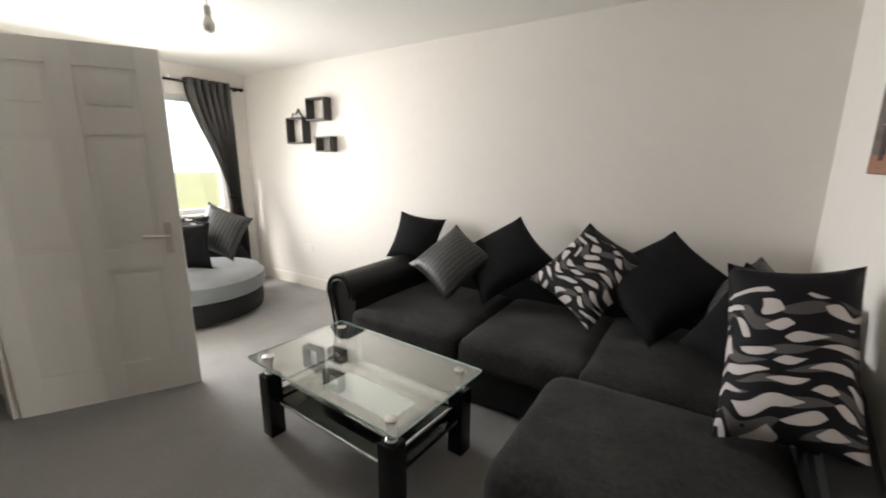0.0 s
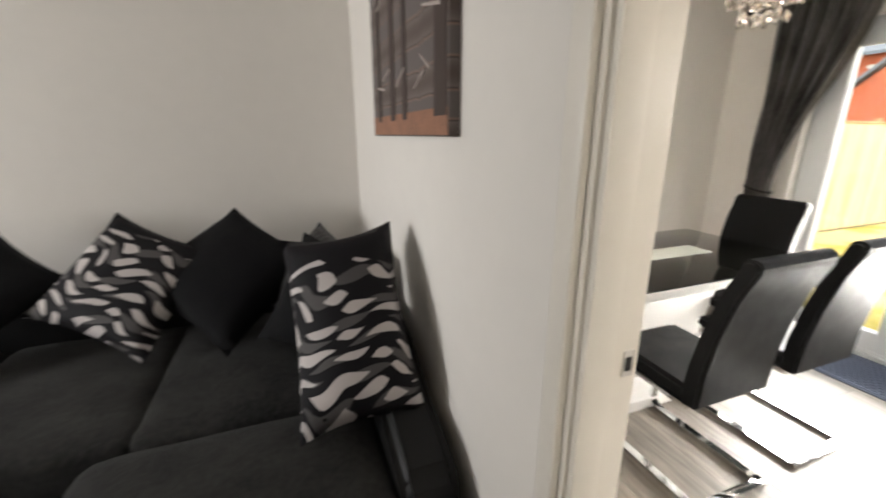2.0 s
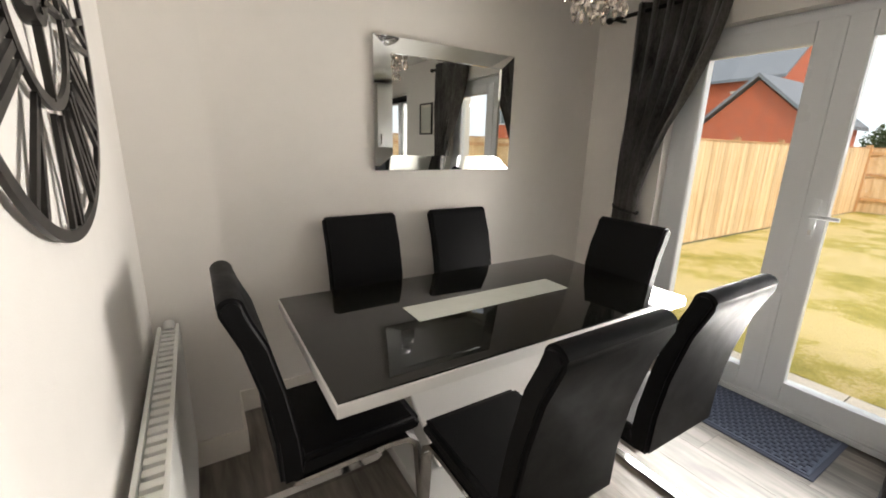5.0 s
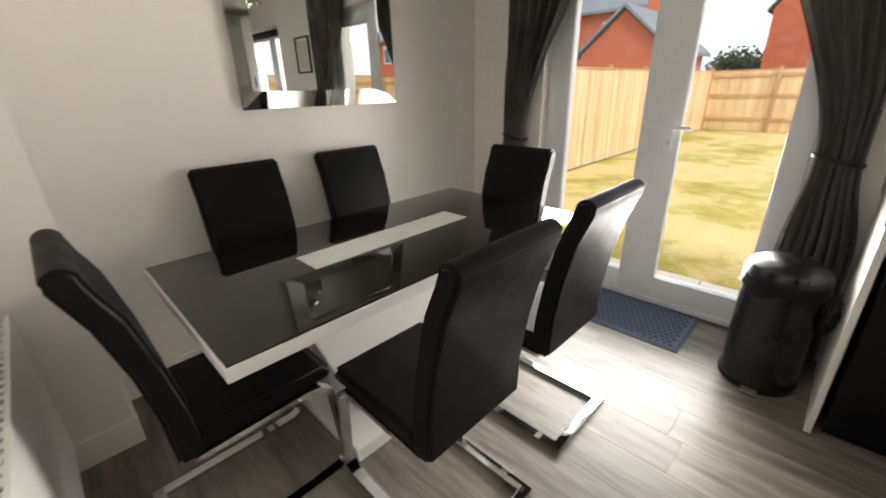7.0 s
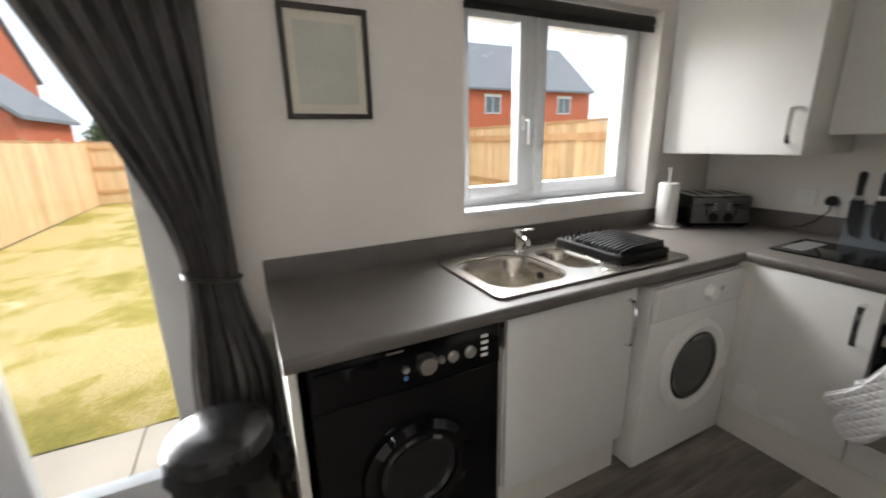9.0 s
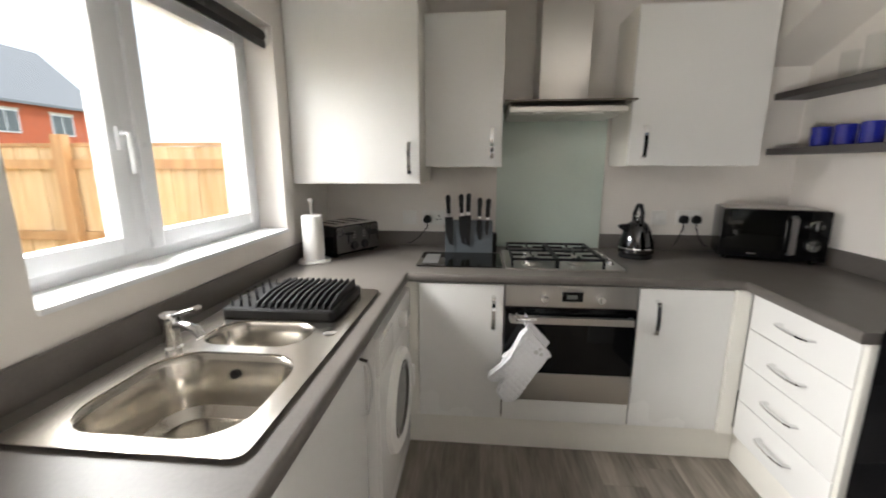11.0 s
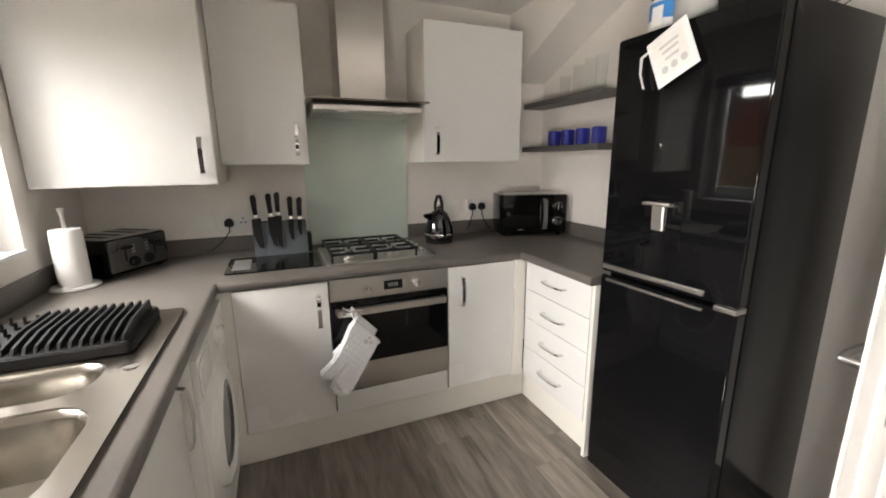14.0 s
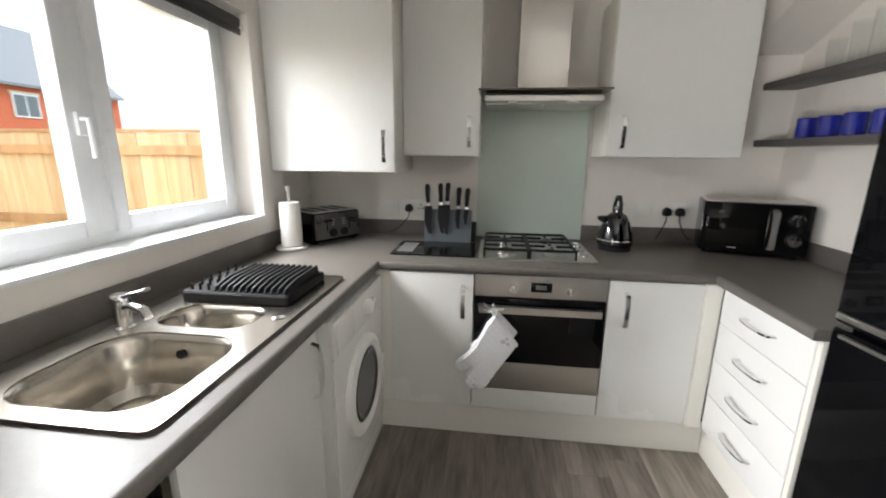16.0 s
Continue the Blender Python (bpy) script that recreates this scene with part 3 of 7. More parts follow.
# french doors
fd = thing("door_french", pose(0, 0, 0), "white upvc glazed french doors to the garden", "door")
fd["kind"] = "structure"
bm = bmesh.new()
FX = E + 0.075
frame_bars(bm, FX, FX + 0.07, FY0, FY1, 0.0, FZ, 0.055, 0.05)
part("door_frame", bm, UPVC, fd)
part("threshold", B(FX - 0.02, FX + 0.09, FY0, FY1, 0.0, 0.03, bevel=0.004), UPVC, fd)
MY = 2.13
for y0, y1, s in ((FY0 + 0.05, MY, 1), (MY, FY1 - 0.05, -1)):
    bm = bmesh.new()
    frame_bars(bm, FX - 0.012, FX + 0.06, y0 + 0.003, y1 - 0.003, 0.053, FZ - 0.053, 0.10, 0.12, 0.01)
    leaf = part("door_leaf", bm, UPVC, fd)
    pane(FX + 0.02, y0 + 0.09, y1 - 0.09, 0.155, FZ - 0.14, leaf)
    bm = bmesh.new()
    frame_bars(bm, FX - 0.006, FX + 0.012, y0 + 0.095, y1 - 0.095, 0.158, FZ - 0.146, 0.012, None, 0.004)
    part("glazing_bead", bm, UPVC, leaf)
    if s > 0:
        h = part("door_handle", B(FX - 0.026, FX - 0.012, y1 - 0.075, y1 - 0.045, 0.96, 1.16, bevel=0.005), UPVC, leaf, "white lever handle with long plate")
        bm = bmesh.new()
        tube(bm, [(FX - 0.02, y1 - 0.06, 1.08), (FX - 0.065, y1 - 0.06, 1.08), (FX - 0.07, y1 - 0.085, 1.08), (FX - 0.068, y1 - 0.17, 1.077)], 0.010)
        part("lever", bm, UPVC, h)
        part("keyhole", B(FX - 0.028, FX - 0.026, y1 - 0.066, y1 - 0.054, 0.985, 1.01), STEEL, h)
part("meeting_strip", B(FX - 0.02, FX - 0.012, MY - 0.012, MY + 0.02, 0.06, FZ - 0.06, bevel=0.003), UPVC, fd)

# kitchen window
kw = thing("window_kitchen", pose(0, 0, 0), "white upvc two-light window above the sink", "window")
kw["kind"] = "structure"
KX = E + 0.14
bm = bmesh.new()
frame_bars(bm, KX, KX + 0.07, KY0, KY1, KZ0 + 0.01, KZ1, 0.05)
box(bm, KX, KX + 0.07, -0.145, -0.08, KZ0 + 0.05, KZ1 - 0.05, 0.006)
part("window_frame", bm, UPVC, kw)
for y0, y1 in ((KY0 + 0.045, -0.14), (-0.085, KY1 - 0.045)):
    bm = bmesh.new()
    frame_bars(bm, KX - 0.012, KX + 0.05, y0, y1, KZ0 + 0.05, KZ1 - 0.045, 0.055, None, 0.008)
    sash = part("sash", bm, UPVC, kw)
    pane(KX + 0.02, y0 + 0.05, y1 - 0.05, KZ0 + 0.10, KZ1 - 0.095, sash)
bm = bmesh.new()
box(bm, KX - 0.024, KX - 0.012, -0.08, -0.055, 1.45, 1.52, 0.003)
tube(bm, [(KX - 0.02, -0.068, 1.50), (KX - 0.05, -0.068, 1.50), (KX - 0.052, -0.068, 1.38)], 0.009)
part("window_handle", bm, UPVC, kw)
part("window_sill", B(E - 0.012, KX + 0.002, KY0 + 0.001, KY1 - 0.001, KZ0 - 0.002, KZ0 + 0.014, bevel=0.004), UPVC, kw)
bl = thing("roller_blind", pose(0, 0, 0), "dark roller blind rolled up at the window head", "blind")
bm = cyl(bmesh.new(), (E + 0.05, KY0 + 0.02, KZ1 - 0.045), (E + 0.05, KY1 - 0.02, KZ1 - 0.045), 0.028)
part("roll", bm, surface("dark_blind", (0.03, 0.026, 0.024), 0.7), bl)
part("bottom_bar", B(E + 0.025, E + 0.035, KY0 + 0.02, KY1 - 0.02, KZ1 - 0.10, KZ1 - 0.07, bevel=0.003), BLACKMATT, bl)
part("bracket", B(E + 0.02, E + 0.08, KY0 + 0.004, KY0 + 0.018, KZ1 - 0.08, KZ1 - 0.01, bevel=0.003), PLASTICW, bl)
part("bracket", B(E + 0.02, E + 0.08, KY1 - 0.018, KY1 - 0.004, KZ1 - 0.08, KZ1 - 0.01, bevel=0.003), PLASTICW, bl)

# front window
vw = thing("window_front", pose(0, 0, 0), "white upvc front window with curtains", "window")
vw["kind"] = "structure"
VX = LW - 0.16
bm = bmesh.new()
frame_bars(bm, VX - 0.07, VX, VY0, VY1, VZ0 + 0.01, VZ1, 0.06)
box(bm, VX - 0.07, VX, 1.98, 2.05, VZ0 + 0.05, VZ1 - 0.05, 0.006)
box(bm, VX - 0.07, VX, 2.66, 2.73, VZ0 + 0.05, VZ1 - 0.05, 0.006)
part("window_frame", bm, UPVC, vw)
for y0, y1 in ((VY0 + 0.06, 1.98), (2.05, 2.66), (2.73, VY1 - 0.06)):
    pane(VX - 0.03, y0, y1, VZ0 + 0.07, VZ1 - 0.06, vw)
part("window_sill", B(VX - 0.002, LW + 0.02, VY0 + 0.001, VY1 - 0.001, VZ0 - 0.002, VZ0 + 0.02, bevel=0.004), TRIM, vw)

# ---- kitchen units ----


def handle(bm, p, q, out, w=0.018):
    """A flat bowed bar handle from p to q standing off along out."""
    p, q, o = Vector(p), Vector(q), Vector(out)
    pts = [p, p + o * 0.8 + (q - p) * 0.04] + [p + (q - p) * t + o * (0.9 + 0.25 * math.sin(math.pi * t)) for t in (0.15, 0.35, 0.5, 0.65, 0.85)] + [q + o * 0.8 - (q - p) * 0.04, q]
    return tube(bm, pts, 0, flat=(w, 0.007))


def unit(name, x0, x1, y0, y1, z0, z1, face, label, doors, handles, group="kitchen units", gap=0.003, cat="cabinet", body_top=None):
    """A cabinet: carcass, fronts 20 mm thick on one face ('n' or 'e' or 'w'), and bar handles. doors: (a0, a1, z0, z1) along the face."""
    t = thing(name, pose((x0 + x1) / 2, (y0 + y1) / 2, 0), label, cat, group)
    ox, oy = (x0 + x1) / 2, (y0 + y1) / 2
    part("body", B(x0 - ox, x1 - ox, y0 - oy, y1 - oy, z0, body_top or z1, bevel=0.002), CARCASS, t)
    for (a0, a1, b0, b1), hd in zip(doors, handles):
        if face == 'n':
            bm = B(a0 - ox + gap / 2, a1 - ox - gap / 2, y1 - oy + 0.002, y1 - oy + 0.021, b0 + gap / 2, b1 - gap / 2, bevel=0.003)
        elif face == 'e':
            bm = B(x1 - ox + 0.002, x1 - ox + 0.021, a0 - oy + gap / 2, a1 - oy - gap / 2, b0 + gap / 2, b1 - gap / 2, bevel=0.003)
        else:
            bm = B(x0 - ox - 0.021, x0 - ox - 0.002, a0 - oy + gap / 2, a1 - oy - gap / 2, b0 + gap / 2, b1 - gap / 2, bevel=0.003)
        d = part("drawer_front" if "drawer" in name else "door", bm, UNIT, t)
        if hd:
            (pa, pz), (qa, qz) = hd
            out = {'n': (0, 0.03, 0), 'e': (0.03, 0, 0), 'w': (-0.03, 0, 0)}[face]
            k = {'n': lambda a, z: (a - ox, y1 - oy + 0.02, z), 'e': lambda a, z: (x1 - ox + 0.02, a - oy, z), 'w': lambda a, z: (x0 - ox - 0.02, a - oy, z)}[face]
            part("handle", handle(bmesh.new(), k(pa, pz), k(qa, qz), out), CHROME, d, "chrome bow handle")
    return t


FY = -0.725   # carcass front of the hob run
G = S + 0.004
unit("base_cabinet", 3.012, 3.415, G, FY, 0.17, 0.868, 'n', "white gloss base cabinet beside the oven", [(3.012, 3.415, 0.175, 0.865)], [((3.06, 0.81), (3.06, 0.65))])
unit("base_cabinet", 2.005, 2.408, G, FY, 0.17, 0.868, 'n', "white gloss base cabinet beside the oven", [(2.005, 2.408, 0.175, 0.865)], [((2.33, 0.81), (2.33, 0.65))])
unit("corner_post", 3.417, 3.50, G, -0.715, 0.168, 0.868, 'n', "white corner filler post between units", [], [], cat="filler post")
unit("corner_post", 1.938, 2.003, G, -0.693, 0.168, 0.868, 'n', "cream corner filler post between units", [], [], cat="filler post")
unit("drawer_cabinet", W + 0.01, 1.915, -0.712, -0.175, 0.17, 0.868, 'e', "white gloss four-drawer cabinet beside the fridge",
     [(-0.69, -0.178, 0.70, 0.865), (-0.69, -0.178, 0.53, 0.70), (-0.69, -0.178, 0.355, 0.53), (-0.69, -0.178, 0.175, 0.355)],
     [((-0.51, z), (-0.35, z)) for z in (0.79, 0.615, 0.445, 0.275)])
unit("end_panel", W + 0.01, 1.937, -0.173, -0.153, 0.0, 0.868, 'n', "white end panel of the drawer unit", [], [], cat="end panel")
unit("sink_cabinet", 3.52, E - 0.004, -0.075, 0.53, 0.17, 0.868, 'w', "white gloss base cabinet under the sink", [(-0.075, 0.53, 0.175, 0.865)], [((-0.03, 0.81), (-0.03, 0.62))], body_top=0.735)
unit("end_panel", 3.50, E - 0.004, 1.175, 1.198, 0.0, 0.868, 'n', "white end panel of the worktop run", [], [], cat="end panel")
for nm, bb in (("plinth", (1.902, 3.48, FY - 0.03, FY - 0.012, 0.0, 0.165)), ("plinth", (3.535, 3.55, -0.07, 0.53, 0.0, 0.165)), ("plinth", (1.88, 1.90, -0.755, -0.175, 0.0, 0.165))):
    pl = thing(nm, pose(0, 0, 0), "white plinth board under the kitchen units", "plinth", "plinths")
    part("board", B(*bb, bevel=0.003), CARCASS, pl)

# wall cabinets
unit("boiler_cabinet", 3.435, E - 0.004, G, -0.955, 1.311, 2.26, 'n', "deep white gloss wall cabinet in the corner", [(3.435, E - 0.006, 1.313, 2.258)], [((3.485, 1.52), (3.485, 1.36))], "wall cabinets")
unit("wall_cabinet", 3.02, 3.432, G, -1.135, 1.395, 2.16, 'n', "white gloss wall cabinet beside the cooker hood", [(3.02, 3.432, 1.397, 2.158)], [((3.075, 1.60), (3.075, 1.44))], "wall cabinets")
unit("wall_cabinet", 1.75, 2.385, G, -1.105, 1.400, 2.16, 'n', "white gloss wall cabinet beside the cooker hood", [(1.75, 2.385, 1.402, 2.158)], [((2.315, 1.60), (2.315, 1.44))], "wall cabinets")

# worktop: U shape with a cut-out for the sink, and upstands
WT0, WT1 = 0.870, 0.908
wx = 3.478
wt = thing("worktop", pose(0, 0, 0), "grey-brown laminate kitchen worktop with upstand", "worktop")
for bb in ((wx, E - 0.003, 0.53, 1.205), (wx, 3.545, -0.40, 0.53), (4.0, E - 0.003, -0.40, 0.53), (wx, E - 0.003, S + 0.003, -0.40), (1.957, wx, S + 0.003, -0.714), (W + 0.003, 1.957, S + 0.003, -0.149)):
    part("slab", B(*bb, WT0, WT1), WORKTOP, wt)
NOSE = [(0, WT0), (-0.012, WT0), (-0.016, WT0 + 0.006), (-0.016, WT1 - 0.013), (-0.013, WT1 - 0.005), (-0.008, WT1 - 0.001), (0, WT1)]
part("front_edging", prism(bmesh.new(), [(wx + a, z) for a, z in NOSE], -0.73, 1.205, 'y'), WORKTOP, wt)
part("front_edging", prism(bmesh.new(), [(-0.714 - a, z) for a, z in NOSE], 1.957, wx - 0.016, 'x'), WORKTOP, wt)
part("front_edging", prism(bmesh.new(), [(1.957 - a, z) for a, z in NOSE], -0.698, -0.149, 'y'), WORKTOP, wt)
for bb in ((E - 0.02, E - 0.003, -1.30, 1.205), ):
    part("upstand", B(*bb, WT1, WT1 + 0.09, bevel=0.003), WORKTOP, wt)
part("upstand", B(3.035, E - 0.02, S + 0.003, S + 0.02, WT1, WT1 + 0.09, bevel=0.003), WORKTOP, wt)
part("upstand", B(W + 0.02, 2.405, S + 0.003, S + 0.02, WT1, WT1 + 0.09, bevel=0.003), WORKTOP, wt)
part("upstand", B(W + 0.003, W + 0.02, S + 0.003, -0.149, WT1, WT1 + 0.09, bevel=0.003), WORKTOP, wt)

sp = thing("splashback", pose(0, 0, 0), "pale green glass splashback behind the hob", "splashback")
part("glass_panel", B(2.407, 3.033, S + 0.002, S + 0.010, WT1 + 0.002, 1.72, bevel=0.002), SPLASH, sp)

# oven
ov = thing("oven", pose(2.71, FY, 0), "built-in stainless steel oven with black glass door", "oven")
part("body", B(-0.296, 0.296, -0.5, 0.0, 0.285, 0.866), STEEL, ov)
fas = part("control_panel", B(-0.297, 0.297, 0.001, 0.022, 0.765, 0.867, bevel=0.003), STEEL, ov)
for x in (0.12, -0.13):
    bm = cyl(bmesh.new(), (x, 0.022, 0.81), (x, 0.05, 0.81), 0.019, 0.017)
    box(bm, x - 0.004, x + 0.004, 0.05, 0.056, 0.793, 0.827, 0.001)
    part("knob", bm, CHROME, fas)
part("display", B(-0.055, 0.04, 0.022, 0.024, 0.792, 0.838, bevel=0.001), BLACKGLOSS, fas)
part("digits", B(-0.03, 0.018, 0.024, 0.0245, 0.805, 0.825), surface("dim_digits", (0.12, 0.13, 0.12), 0.4), fas)
dr = part("oven_door", B(-0.297, 0.297, 0.001, 0.024, 0.29, 0.757, bevel=0.003), BLACKGLOSS, ov, "black glass oven door")
part("lower_trim", B(-0.297, 0.297, 0.024, 0.027, 0.29, 0.432, bevel=0.001), STEEL, dr)
bm = bmesh.new()
tube(bm, [(-0.27, 0.024, 0.715), (-0.27, 0.062, 0.715), (0.27, 0.062, 0.715), (0.27, 0.024, 0.715)], 0, flat=(0.018, 0.022))
part("handle", bm, STEEL, dr)
part("oven_infill", B(-0.297, 0.297, 0.001, 0.02, 0.175, 0.285, bevel=0.002), UNIT, ov, "white panel under the oven")

# hob
hb = thing("gas_hob", pose(2.715, -1.04, WT1), "stainless steel four-burner gas hob", "hob")
part("plate", prism(bmesh.new(), rounded_rect(-0.285, 0.285, -0.22, 0.22, 0.02), 0.0, 0.008, 'z', 0.002), STEEL, hb)
for bx, by, r in ((0.15, 0.11, 0.042), (0.15, -0.10, 0.034), (-0.07, 0.11, 0.030), (-0.07, -0.10, 0.045)):
    b = part("burner", lathe(bmesh.new(), [(r + 0.012, 0.008), (r + 0.012, 0.014), (r, 0.018), (r, 0.024), (r * 0.8, 0.028), (0, 0.028)], 24, Matrix.Translation((bx, by, 0))), STEEL, hb)
    part("burner_cap", lathe(bmesh.new(), [(r * 0.85, 0.028), (r * 0.85, 0.033), (r * 0.6, 0.036), (0, 0.036)], 24, Matrix.Translation((bx, by, 0))), BLACKMATT, b)
for x0, x1 in ((0.045, 0.255), (-0.18, 0.035)):
    bm = bmesh.new()
    y0, y1, z = -0.205, 0.205, 0.05
    tube(bm, [(x0, y0, z), (x1, y0, z), (x1, y1, z), (x0, y1, z)], 0, flat=(0.009, 0.009), closed=True)
    cx = (x0 + x1) / 2
    box(bm, x0, x1, -0.004, 0.004, z - 0.005, z + 0.005)
    for y in (0.105, -0.10):
        box(bm, x0, cx - 0.028, y - 0.004, y + 0.004, z - 0.005, z + 0.006)
        box(bm, cx + 0.028, x1, y - 0.004, y + 0.004, z - 0.005, z + 0.006)
        box(bm, cx - 0.004, cx + 0.004, y + 0.03, y + 0.1, z - 0.005, z + 0.006)
        box(bm, cx - 0.004, cx + 0.004, y - 0.1, y - 0.03, z - 0.005, z + 0.006)
    for x in (x0, x1):
        for y in (y0, y1):
            box(bm, x - 0.005, x + 0.005, y - 0.005, y + 0.005, 0.008, z)
    part("pan_support", bm, BLACKMATT, hb, "black iron pan support")
for y in (-0.12, -0.04, 0.04, 0.12):
    part("knob", lathe(bmesh.new(), [(0.019, 0.008), (0.019, 0.016), (0.014, 0.03), (0, 0.031)], 18, Matrix.Translation((-0.235, y, 0))), CHROME, hb)

# hood
hd = thing("cooker_hood", pose(2.715, S + 0.004, 0), "stainless chimney cooker hood with flat glass edge", "cooker hood")
part("chimney", B(-0.13, 0.12, 0.0, 0.24, 1.74, CZ - 0.001, bevel=0.003), STEEL, hd)
part("chimney_sleeve", B(-0.126, 0.116, 0.0, 0.236, 1.9, CZ - 0.003), STEEL, hd)
bm = prism(bmesh.new(), [(0, 1.655), (0.44, 1.655), (0.44, 1.68), (0.26, 1.74), (0, 1.74)], -0.27, 0.28, 'x', 0.004)
part("canopy", bm, STEEL, hd)
part("glass_visor", B(-0.30, 0.31, 0.02, 0.48, 1.70, 1.708, bevel=0.002), surface("smoked_visor", (0.16, 0.14, 0.11), 0.1, metal=0.5), hd, "thin smoked glass visor")
for x in (-0.14, 0.14):
    part("grease_filter", B(x - 0.13, x + 0.13, 0.05, 0.36, 1.651, 1.656, bevel=0.001), STEEL, hd)
    part("hood_lamp", lathe(bmesh.new(), [(0.03, 1.649), (0.03, 1.656), (0, 1.656)], 18, Matrix.Translation((x, 0.40, 0))), PLASTICW, hd)

# sink
sk = thing("kitchen_sink", pose(0, 0, WT1), "stainless steel one and a half bowl sink with drainer", "sink")


def bowl(x0, x1, y0, y1, depth, r):
    """An open dish: rim ring, sloping sides and floor."""
    g = bmesh.new()
    rows = []
    for inset, z, rr in ((-0.004, 0.006, r), (0.0, 0.003, r), (0.008, -0.012, r), (0.018, -depth * 0.85, r * 0.9), (0.04, -depth, r * 0.7)):
        rows.append([g.verts.new((x, y, z)) for x, y in rounded_rect(x0 + inset, x1 - inset, y0 + inset, y1 - inset, rr, 6)])
    k = len(rows[0])
    for a, b in zip(rows, rows[1:]):
        for i in range(k):
            g.faces.new((a[i], a[(i + 1) % k], b[(i + 1) % k], b[i]))
    g.faces.new(rows[-1])
    return g


def plate_with_holes(x0, x1, y0, y1, holes, z, r):
    g = bmesh.new()
    loops = []
    for a in [rounded_rect(x0, x1, y0, y1, r)] + [rounded_rect(*h[:4], h[4]) for h in holes]:
        vs = [g.verts.new((x, y, z)) for x, y in a]
        loops.append([g.edges.new((vs[i], vs[(i + 1) % len(vs)])) for i in range(len(vs))])
    bmesh.ops.triangle_fill(g, edges=[e for l in loops for e in l], use_beauty=True)
    return g


HOLES = [(3.575, 3.945, 0.165, 0.505, 0.10), (3.62, 3.925, -0.055, 0.125, 0.075)]
top = plate_with_holes(3.525, 4.01, -0.42, 0.545, HOLES, 0.006, 0.03)
bmesh.ops.solidify(top, geom=top.faces[:], thickness=0.004)
part("deck", top, SINKSTEEL, sk, smooth=30)
part("main_bowl", bowl(*HOLES[0][:4], 0.16, 0.10), SINKSTEEL, sk)
part("half_bowl", bowl(*HOLES[1][:4], 0.11, 0.075), SINKSTEEL, sk)
for i in range(9):
    part("drainer_ridge", B(3.60 + i * 0.04, 3.612 + i * 0.04, -0.39, -0.08, 0.006, 0.010, bevel=0.002), SINKSTEEL, sk)
for x, y, z in ((3.77, 0.335, -0.159), (3.785, 0.04, -0.109)):
    part("waste", lathe(bmesh.new(), [(0.04, 0.0), (0.04, 0.003), (0.03, 0.001), (0.012, 0.004), (0, 0.004)], 20, Matrix.Translation((x, y, z))), CHROME, sk)
part("overflow", cyl(bmesh.new(), (3.77, 0.180, -0.045), (3.77, 0.184, -0.045), 0.013, n=14), BLACKMATT, sk)
part("plug_knob", lathe(bmesh.new(), [(0.02, 0.006), (0.02, 0.012), (0.012, 0.015), (0, 0.015)], 18, Matrix.Translation((3.57, 0.02, 0))), CHROME, sk)
tp = thing("mixer_tap", pose(3.962, 0.148, WT1 + 0.006), "chrome single-lever mixer tap on the sink", "tap")
part("tap_body", lathe(bmesh.new(), [(0.026, 0), (0.026, 0.005), (0.020, 0.010), (0.022, 0.06), (0.026, 0.085), (0.022, 0.10), (0, 0.104)], 22), CHROME, tp)
bm = tube(bmesh.new(), [(0, 0, 0.06), (-0.045, 0.012, 0.075), (-0.095, 0.025, 0.068), (-0.11, 0.03, 0.05)], 0.0125, n=14)
part("spout", bm, CHROME, tp)
part("lever", prism(bmesh.new(), [(0.02, 0.102), (-0.02, 0.104), (-0.085, 0.125), (-0.092, 0.115), (-0.02, 0.092)], -0.014, 0.014, 'y', 0.003), CHROME, tp)

